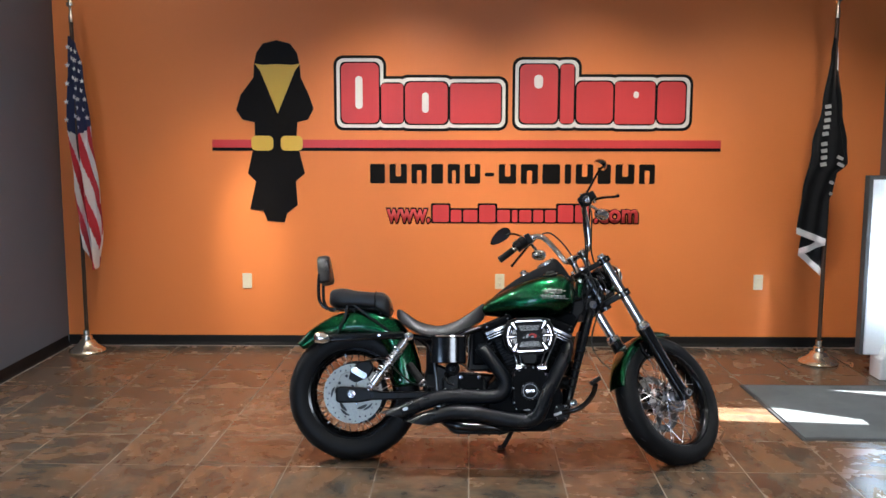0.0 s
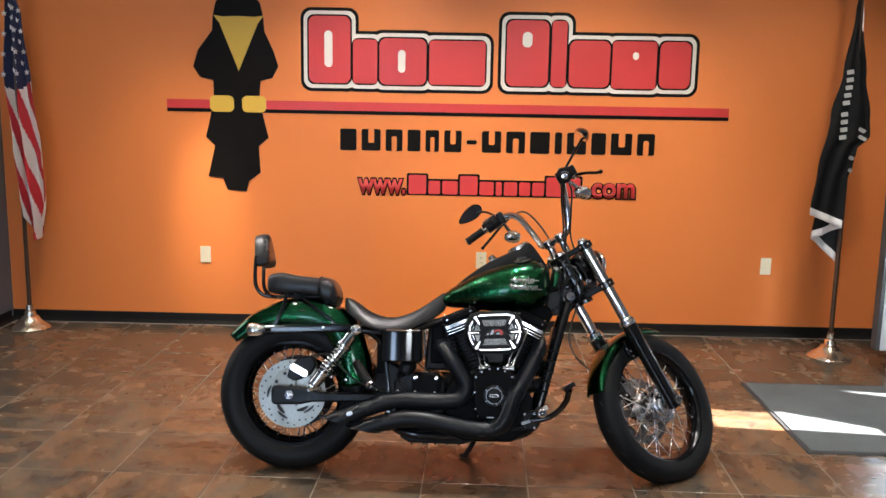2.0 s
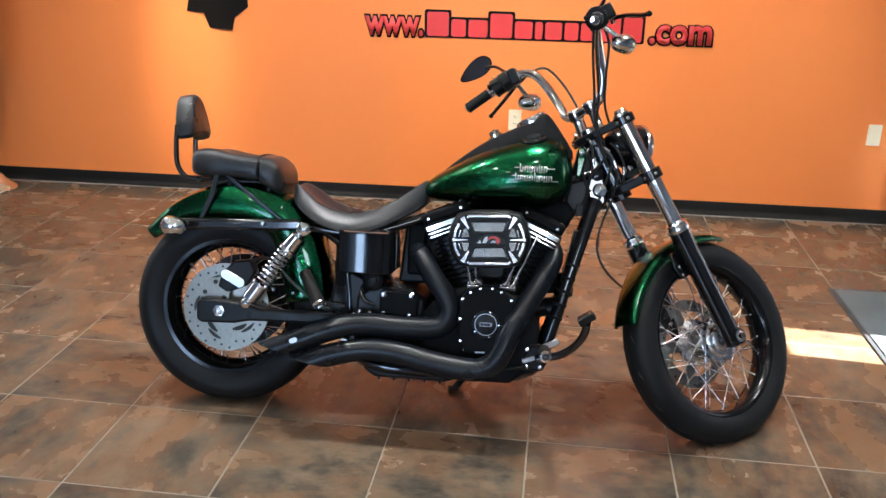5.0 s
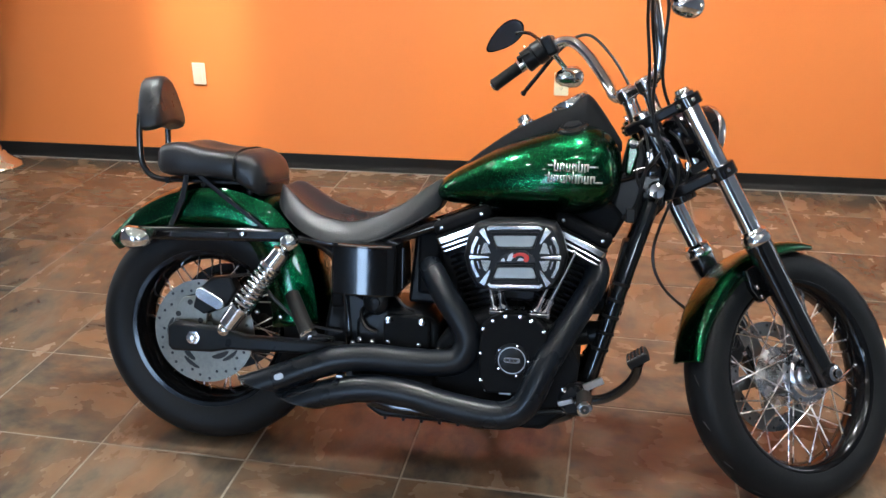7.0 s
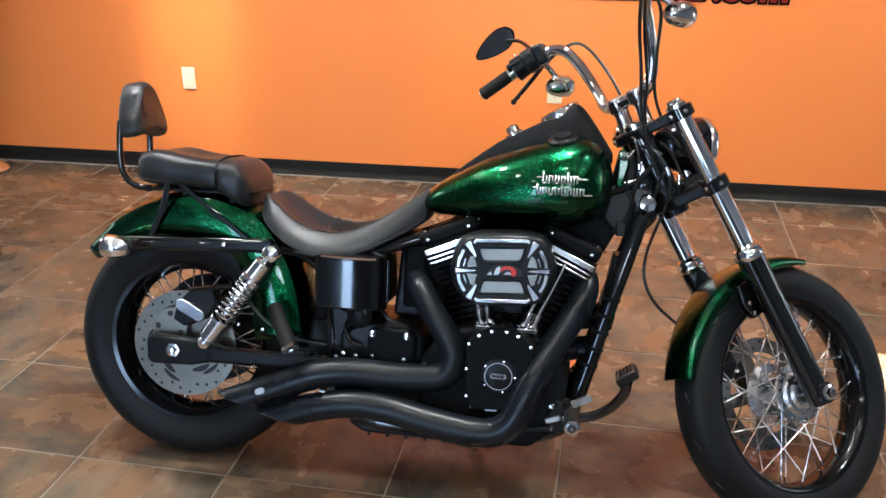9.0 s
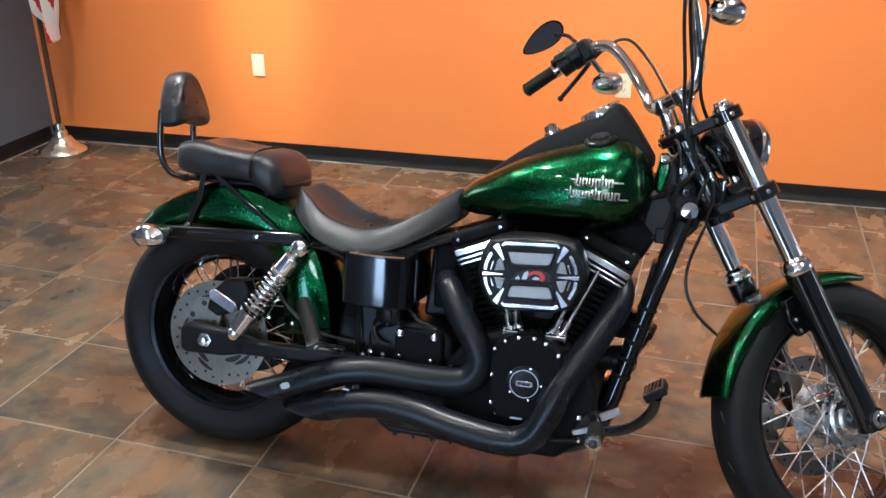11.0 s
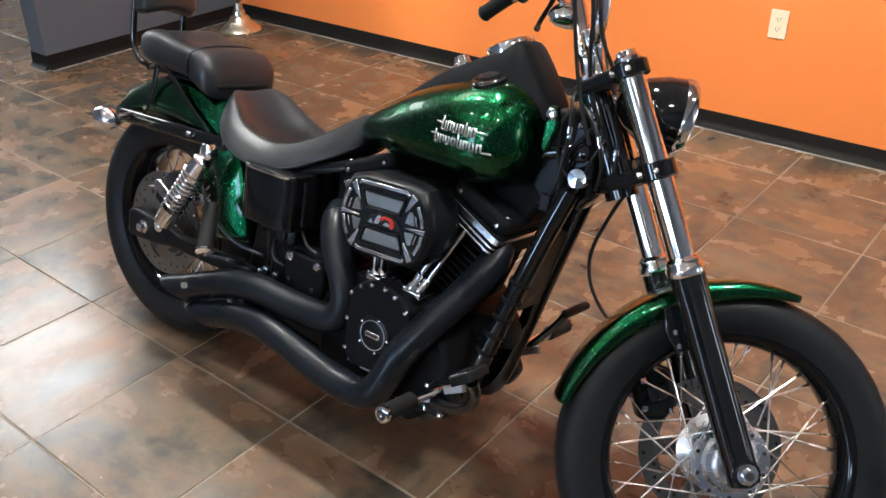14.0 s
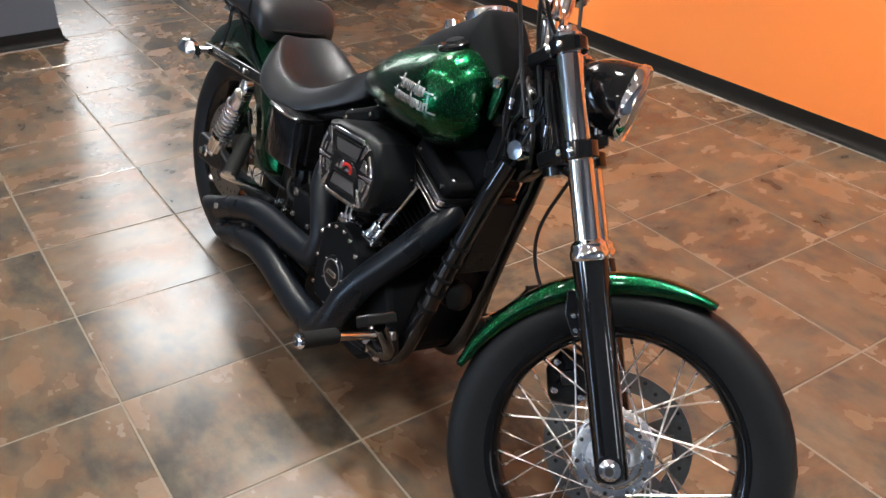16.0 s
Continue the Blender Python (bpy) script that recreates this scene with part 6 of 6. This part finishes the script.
def foot_control(s):
    br = part("foot_control", plate([(0.985, 0.200), (1.05, 0.200), (1.072, 0.245), (1.05, 0.285), (1.01, 0.285), (0.985, 0.25)], s * 0.110, s * 0.150, 0), M_SATIN, bike, "black forward foot control")
    bevel(br, 0.01, 2)
    part("peg_arm", rod((s * 0.14, 1.030, 0.270), (s * 0.275, 1.050, 0.296), 0.012, 12), M_CHROME, br)
    part("footpeg", turned([(0, 0.014), (0.004, 0.018), (0.088, 0.0185), (0.092, 0.014)], (s * 0.275, 1.050, 0.296), (s, 0.03, 0.02), 18), M_RUBBER, br, "ribbed rubber footpeg")
    part("peg_end", turned([(0.090, 0.0175), (0.098, 0.0175), (0.101, 0.013), (0.101, 0.0006)], (s * 0.275, 1.050, 0.296), (s, 0.03, 0.02), 18), M_CHROME, br, "slotted chrome peg end")
    part("peg_end_hub", turned([(0.1005, 0.0105), (0.1022, 0.0105), (0.1024, 0.0006)], (s * 0.275, 1.050, 0.296), (s, 0.03, 0.02), 12), M_SLOT, br)
    part("peg_end_cap", turned([(0.1015, 0.0035), (0.1040, 0.0030), (0.1042, 0.0006)], (s * 0.275, 1.050, 0.296), (s, 0.03, 0.02), 10), M_CHROME, br)
    bevel(part("linkage_block", block(-0.006, 0.006, -0.026, 0.026, -0.009, 0.009), M_CAST, br, "bright linkage block", at=pose(s * 0.158, 1.072, 0.292, 28, 0, 0)), 0.002)
    bevel(part("pivot_block", block(-0.005, 0.005, -0.020, 0.020, -0.007, 0.007), M_CAST, br, at=pose(s * 0.155, 1.005, 0.238, 20, 0, 0)), 0.002)
    for f, u in ((1.000, 0.215), (1.042, 0.215), (1.00, 0.27)):
        bolt_on(br, (s * 0.150, f, u), (s, 0, 0), 0.008, 0.008)
    return br


rc = foot_control(1)
lc = foot_control(-1)
part("brake_lever", pipe([(0.165, 1.030, 0.245), (0.178, 1.095, 0.262), (0.200, 1.140, 0.296), (0.232, 1.166, 0.340), (0.262, 1.172, 0.384)], 0.0125, 12), M_GLOSS, rc, "gloss black brake lever")
pad = part("brake_pedal", plate(round_rect(-0.034, 0.034, -0.026, 0.026, 0.005), -0.012, 0.008, 2), M_RUBBER, rc, "ribbed brake pedal pad", at=pose(0.272, 1.168, 0.402, 34, 0, 0))
bevel(pad, 0.003)
for k in range(5):
    bevel(part("pedal_rib", plate(round_rect(-0.031, 0.031, -0.022 + k * 0.009, -0.0155 + k * 0.009, 0.001), 0.008, 0.0105, 2), M_ALUM, rc, "bright pedal rib", at=pose(0.272, 1.168, 0.402, 34, 0, 0)), 0.0005, 1)
part("shift_lever", pipe([(-0.160, 1.030, 0.260), (-0.170, 1.075, 0.315), (-0.176, 1.115, 0.372), (-0.180, 1.132, 0.406)], 0.009, 10), M_GLOSS, lc)
part("shift_peg", rod((-0.172, 1.132, 0.404), (-0.262, 1.140, 0.410), 0.011, 12), M_RUBBER, lc)
part("linkage", rod((0.160, 0.72, 0.175), (0.160, 1.0, 0.215), 0.006), M_SATIN, bike)
# folded passenger pegs
for s in (1, -1):
    pp = part("passenger_peg", rod((s * 0.165, 0.283, 0.470), (s * 0.235, 0.350, 0.385), 0.019, 16, 0.021), M_RUBBER, bike, "folded rubber passenger peg")
    part("peg_collar", turned([(0, 0.0225), (0.006, 0.0225), (0.008, 0.014)], (s * 0.235, 0.350, 0.385), (s * 0.54, 0.52, -0.66), 14), M_CHROME, pp)
    part("peg_mount", rod((s * 0.235, 0.352, 0.380), (s * 0.14, 0.385, 0.350), 0.010), M_CHROME, pp)
# side stand on the far side
stand = part("side_stand", pipe([(-0.12, 0.82, 0.175), (-0.140, 0.80, 0.130), (-0.158, 0.772, 0.075), (-0.166, 0.752, 0.047)], 0.012, 12), M_SATIN, bike, "black side stand folded out")
bevel(part("stand_foot", block(-0.028, 0.028, -0.020, 0.020, -0.0035, 0.0045), M_SATIN, stand, at=pose(-0.168, 0.750, 0.0475) @ pose(0, 0, 0, 0, -14.5, 0)), 0.002)

# ---- fork, bars and front fender, in fork axes ----
for s in (1, -1):
    leg = part("fork_tube", rod((s * 0.107, 0, 0.36), (s * 0.107, 0, 0.780), 0.0245, 28), M_CHROME, bike, "polished chrome fork tube", FORK)
    part("fork_slider", turned([(-0.030, 0.018), (-0.024, 0.030), (0.05, 0.0315), (0.30, 0.032), (0.355, 0.0335), (0.375, 0.0335), (0.377, 0.026)], (s * 0.107, 0, 0), (0, 0, 1), 28), M_GLOSS, leg, "gloss black fork slider")
    part("seal_collar", turned([(0.375, 0.0335), (0.380, 0.0365), (0.392, 0.0365), (0.396, 0.0335), (0.404, 0.0335), (0.408, 0.030), (0.412, 0.0255)], (s * 0.107, 0, 0), (0, 0, 1), 28), M_CHROME, leg, "chrome seal collar")
    part("fork_cap", turned([(0.778, 0.0265), (0.792, 0.0265), (0.797, 0.020), (0.806, 0.0175), (0.808, 0.0006)], (s * 0.107, 0, 0), (0, 0, 1), 20), M_CHROME, leg, "chrome fork cap")
    part("axle_end", turned([(0, 0.020), (0.006, 0.020), (0.008, 0.013), (0.018, 0.012), (0.018, 0.006), (0.012, 0.005)], (s * 0.138, 0, 0), (s, 0, 0), 12), M_CHROME, leg, "chrome axle nut")
    part("axle_socket", rod((s * 0.1525, 0, 0), (s * 0.1566, 0, 0), 0.0085, 8), M_SLOT, leg)
    part("axle_boss", rod((s * 0.070, 0, 0), (s * 0.139, 0, 0), 0.026, 20), M_GLOSS, leg)
    # clamps
    for u, h, nm in ((0.755, 0.030, "upper_clamp"), (0.560, 0.034, "lower_clamp")):
        cl = part(nm, turned([(u, 0.033), (u + 0.003, 0.036), (u + h - 0.003, 0.036), (u + h, 0.033)], (s * 0.107, 0, 0), (0, 0, 1), 24), M_GLOSS, leg, "gloss black fork clamp")
        bolt_on(cl, (s * 0.107 + s * 0.005, -0.034, u + h / 2), (0.1 * s, -1, 0), 0.0075, 0.008)
        bolt_on(cl, (s * 0.140, -0.012, u + h / 2), (s, -0.4, 0), 0.0065, 0.006)
    # fender bracket
    fb = part("fender_bracket", plate([(-0.050, 0.235), (-0.010, 0.235), (0.0, 0.30), (-0.010, 0.325), (-0.050, 0.325), (-0.060, 0.28)], s * 0.062, s * 0.080, 0), M_GLOSS, leg, "black fender bracket")
    bevel(fb, 0.003)
    for u in (0.248, 0.275):
        bolt_on(fb, (s * 0.080, -0.042, u), (s, 0, 0), 0.0062, 0.006)
for u, h, nm in ((0.757, 0.026, "upper_triple_clamp"), (0.563, 0.028, "lower_triple_clamp")):
    tc2 = part(nm, plate([(-0.095, 0.026), (-0.050, 0.004), (0.050, 0.004), (0.095, 0.026), (0.115, -0.026), (0.045, -0.088), (-0.045, -0.088), (-0.115, -0.026)], u, u + h, 2), M_SATIN, bike, "satin black triple clamp", FORK)
    bevel(tc2, 0.006, 2)
part("stem_nut", turned([(0.783, 0.024), (0.795, 0.024), (0.80, 0.018), (0.802, 0.0006)], (0, -0.052, 0), (0, 0, 1), 18), M_CHROME, bike, "chrome stem nut", FORK)
fender("front_fender", [(0.352 * math.cos(radians(a)) * 1.0, 0.352 * math.sin(radians(a))) for a in (51, 60, 71, 84, 97, 110, 123, 135, 145)], lambda f: 0.050 + 0.010 * math.sin(math.pi * min(1, f * 1.15 + 0.05)), lambda f: 0.012 + 0.030 * math.sin(math.pi * min(1.0, 0.05 + f * 0.95)) + 0.006 * f, M_GREEN, "metal-flake green front fender", FORK)

bar_half = [(0.0, -0.034, 0.856), (0.060, -0.034, 0.856), (0.092, -0.030, 0.868), (0.116, -0.012, 0.910), (0.144, 0.000, 0.985), (0.169, 0.000, 1.040), (0.197, -0.010, 1.065), (0.234, -0.038, 1.072), (0.275, -0.077, 1.069), (0.330, -0.140, 1.060)]
bar = part("handlebar", pipe([(-x, f, u) for x, f, u in reversed(bar_half)] + bar_half[1:], 0.0150, 16, 5), M_CHROME, bike, "chrome ape-hanger handlebar", FORK)
for s in (1, -1):
    part("riser", turned([(0, 0.020), (0.01, 0.017), (0.045, 0.016), (0.055, 0.019)], (s * 0.042, -0.045, 0.783), (0, 0.15, 1), 18), M_CHROME, bar, "chrome handlebar riser")
    bevel(part("bar_clamp", block(s * 0.042 - 0.019, s * 0.042 + 0.019, -0.056, -0.012, 0.836, 0.876), M_CHROME, bar, "chrome bar clamp"), 0.008, 3)
    g0, g1 = Vector((s * 0.301, -0.104, 1.065)), Vector((s * 0.362, -0.178, 1.053))
    gw = (g1 - g0).normalized()
    part("grip", turned([(0.0, 0.014), (0.002, 0.0178), (0.086, 0.0178), (0.091, 0.0195), (0.096, 0.016), (0.096, 0.0006)], g0, gw, 20), M_RUBBER, bar, "black rubber grip")
    part("grip_collar", turned([(-0.010, 0.018), (0.004, 0.0195), (0.006, 0.017)], g0, gw, 20), M_CHROME, bar)
    part("grip_end", turned([(0.095, 0.015), (0.100, 0.012), (0.101, 0.0006)], g0, gw, 16), M_CHROME, bar)
    sw_at = Vector((s * 0.272, -0.074, 1.071))
    sw = part("switch_housing", turned([(-0.042, 0.018), (-0.038, 0.033), (-0.010, 0.034), (-0.006, 0.031), (0.026, 0.033), (0.030, 0.019)], sw_at, gw, 20), M_SATIN, bar, "black switch housing")
    bevel(part("switch", block(-0.010, 0.010, -0.008, 0.008, 0.0, 0.012), M_RUBBER, sw, at=pose(sw_at.x, sw_at.y - 0.026, sw_at.z + 0.006, 60, 0, 0)), 0.003)
    bevel(part("master_cylinder", block(-0.034, 0.034, 0.004, 0.056, -0.018, 0.026), M_SATIN, sw, "black lever perch", at=pose(s * 0.246, -0.050, 1.070, 0, 0, -s * 45)), 0.006, 2)
    part("pivot_bolt", turned([(0, 0.008), (0.050, 0.008), (0.054, 0.004)], (s * 0.262, -0.012, 1.038), (0, 0.1, 1), 12), M_CHROME, sw)
    bevel(part("perch_clamp", block(-0.016, 0.016, -0.030, 0.030, -0.026, 0.030), M_SATIN, sw, "black perch clamp", at=pose(s * 0.230, -0.034, 1.072, 0, 0, -s * 40)), 0.008, 2)
    bevel(part("button_row", block(-0.020, 0.020, -0.006, 0.006, -0.010, 0.010), M_RUBBER, sw, at=pose(sw_at.x - s * 0.004, sw_at.y - 0.030, sw_at.z + 0.010, 50, 0, -s * 50)), 0.003)
    bolt_on(sw, (sw_at.x, sw_at.y - 0.01, sw_at.z + 0.033), (0, -0.2, 1), 0.005, 0.004)
    bolt_on(sw, (s * 0.238, -0.042, 1.101), (0, -0.1, 1), 0.007, 0.006)
    part("lever", pipe([(s * 0.262, -0.010, 1.054), (s * 0.300, -0.006, 1.044), (s * 0.350, -0.020, 1.028), (s * 0.400, -0.042, 1.010), (s * 0.430, -0.048, 1.002)], 0.0066, 10), M_GLOSS, bar, "black control lever")
    part("lever_ball", turned([(-0.008, 0.003), (-0.005, 0.0075), (0.0, 0.009), (0.005, 0.0075), (0.008, 0.001)], (s * 0.430, -0.048, 1.002), (s * 0.7, -0.3, -0.3), 12), M_GLOSS, bar)
    # mirror
    part("mirror_stem", pipe([(s * 0.250, -0.044, 1.088), (s * 0.280, -0.024, 1.110), (s * 0.340, 0.000, 1.146), (s * 0.392, 0.000, 1.166)], 0.0055, 10), M_GLOSS, bar, "gloss black mirror stem")
    MAT = pose(s * 0.424, -0.021, 1.176, 16, s * 7, -s * 43) @ (pose(0, 0, 0, -5, 0, 9) if s < 0 else pose(0, 0, 0))
    shell = [[(x * g, y, z * g * (1.0 - 0.32 * s * x / 0.066)) for x, z in [(0.066 * math.cos(a), 0.031 * math.sin(a)) for a in [2 * math.pi * i / 32 for i in range(32)]]] for y, g in ((-0.010, 1.0), (0.002, 1.02), (0.012, 0.86), (0.020, 0.5), (0.023, 0.12))]
    part("mirror", loft(shell), M_GLOSS, bar, "black teardrop mirror", MAT)
    glass = [[(x * g, y, z * g * (1.0 - 0.32 * s * x / 0.066)) for x, z in [(0.066 * math.cos(a), 0.031 * math.sin(a)) for a in [2 * math.pi * i / 32 for i in range(32)]]] for y, g in ((-0.0095, 0.93), (-0.0112, 0.92))]
    part("mirror_glass", loft(glass), M_MIRROR, bar, "mirror glass", MAT)
    # front signal
    fs_at = (s * 0.254, -0.006, 0.974)
    fs = part("front_turn_signal", turned([(-0.045, 0.0008), (-0.040, 0.014), (-0.026, 0.024), (0.0, 0.030), (0.020, 0.030), (0.027, 0.027)], fs_at, (-s * 0.1, 0.9, -0.35), 24), M_CHROME, bar, "chrome bullet turn signal")
    part("lens", turned([(0.027, 0.0265), (0.034, 0.021), (0.037, 0.0008)], fs_at, (-s * 0.1, 0.9, -0.35), 24), M_LENS, bar, "clear lens")
    part("signal_stalk", rod((s * 0.236, -0.034, 1.056), (s * 0.250, -0.008, 1.000), 0.008), M_CHROME, bar)
# cables
for nm, pts in (("clutch_cable", [(-0.236, -0.026, 1.046), (-0.190, 0.012, 1.060), (-0.135, 0.028, 1.042), (-0.098, 0.028, 0.97), (-0.076, 0.018, 0.89), (-0.062, 0.0, 0.80), (-0.05, -0.02, 0.73)]),
                ("throttle_cable", [(0.240, -0.070, 1.052), (0.178, -0.060, 0.99), (0.135, -0.075, 0.90), (0.095, -0.085, 0.83), (0.070, -0.095, 0.75), (0.055, -0.10, 0.66)]),
                ("brake_line", [(0.238, -0.030, 1.050), (0.188, 0.010, 1.00), (0.150, -0.022, 0.92), (0.095, -0.030, 0.84), (0.055, -0.010, 0.76), (0.035, 0.020, 0.66), (-0.03, 0.035, 0.60)]),
                ("loom", [(0.228, -0.046, 1.050), (0.150, -0.025, 0.98), (0.105, -0.04, 0.88), (0.06, -0.06, 0.80), (0.03, -0.07, 0.70)]),
                ("front_brake_hose", [(-0.03, 0.035, 0.60), (-0.09, -0.052, 0.53), (-0.132, -0.125, 0.44), (-0.140, -0.132, 0.34), (-0.120, -0.080, 0.22), (-0.105, -0.03, 0.17)])):
    part(nm, pipe(pts, 0.0042, 8, 8), M_CABLE, bike, "black control cable", FORK)
# headlight
HW = Vector((0, cr, -sr))
HA = Vector((0, 0.060, 0.690))
hl = part("headlight", turned([(-0.085, 0.0008), (-0.080, 0.020), (-0.062, 0.042), (-0.035, 0.060), (0.0, 0.071), (0.032, 0.075), (0.036, 0.075)], HA, HW, 36), M_GLOSS, bike, "gloss black headlight with chrome ring", FORK)
part("ring", turned([(0.034, 0.0755), (0.040, 0.0785), (0.052, 0.0785), (0.058, 0.074), (0.054, 0.070), (0.036, 0.070)], HA, HW, 40, True), M_CHROME, hl, "chrome headlight ring")
part("reflector", turned([(-0.010, 0.0008), (-0.005, 0.030), (0.012, 0.052), (0.040, 0.069)], HA, HW, 36), M_CHROME, hl)
part("lens", turned([(0.048, 0.070), (0.056, 0.060), (0.063, 0.036), (0.065, 0.0008)], HA, HW, 36), M_LENS, hl, "clear headlight lens")
bevel(part("headlight_bracket", block(-0.020, 0.020, -0.012, 0.050, 0.590, 0.615), M_GLOSS, bike, at=FORK), 0.004)
part("headlight_mount", rod((0, 0.030, 0.600), (0, 0.036, 0.640), 0.014), M_CHROME, bike, at=FORK)
# front caliper on the far leg
fc = part("front_caliper", plate([(-0.128, 0.098), (-0.078, 0.084), (-0.040, 0.108), (-0.040, 0.178), (-0.085, 0.206), (-0.126, 0.168)], -0.104, -0.058, 0), M_SATIN, bike, "black front brake caliper", FORK)
bevel(fc, 0.01, 3)
for f, u in ((-0.112, 0.120), (-0.060, 0.102), (-0.100, 0.176)):
    bolt_on(fc, (-0.058, f, u), (1, 0, 0), 0.008, 0.006)
bevel(part("caliper_bridge", block(-0.060, -0.050, -0.098, -0.058, 0.126, 0.160), M_GLOSS, fc, "gloss black caliper bridge"), 0.004, 2)

# ---- tiled floor ----
STEP, TX, TY, LAID = 0.4445, -0.294, 4.050, -1.15
GRID = pose(TX, TY, 0, 0, 0, LAID)
floor = structure("floor", block(FAR_X - W, EAST + W, SOUTH - W, 7.6, -0.06, -0.0016), M_GROUT, "floor of brown slate-look tiles with pale grout", "floor")
tile_mesh = mesh_of("tile", rounded_slab(-0.2198, 0.2198, -0.2198, 0.2198, -0.012, 0.0, 0.0022), M_TILE, False)
rest = []
for i in range(-17, 9):
    for j in range(-20, 9):
        at = GRID @ pose((i + 0.5) * STEP, (j + 0.5) * STEP, 0)
        cx, cy = at.translation.x, at.translation.y
        if cx < FAR_X or cx > EAST + 0.1 or cy > 7.5:
            continue
        if -5.2 < cx and 2.2 < cy < 6.9:
            t = new("tile", tile_mesh)
            t.parent = floor
            t.matrix_local = at @ pose(0, 0, random.uniform(-0.0004, 0.0004), random.uniform(-0.05, 0.05), random.uniform(-0.05, 0.05), 90 * random.randrange(4))
        else:
            rest.append(moved(rounded_slab(-0.2198, 0.2198, -0.2198, 0.2198, -0.012, 0.0, 0.0022), at))
far = part("far_tiles", join(*rest), M_TILE, floor, smooth=False)
tagged(far, "brown slate-look tiles farther off", kind="stuff")
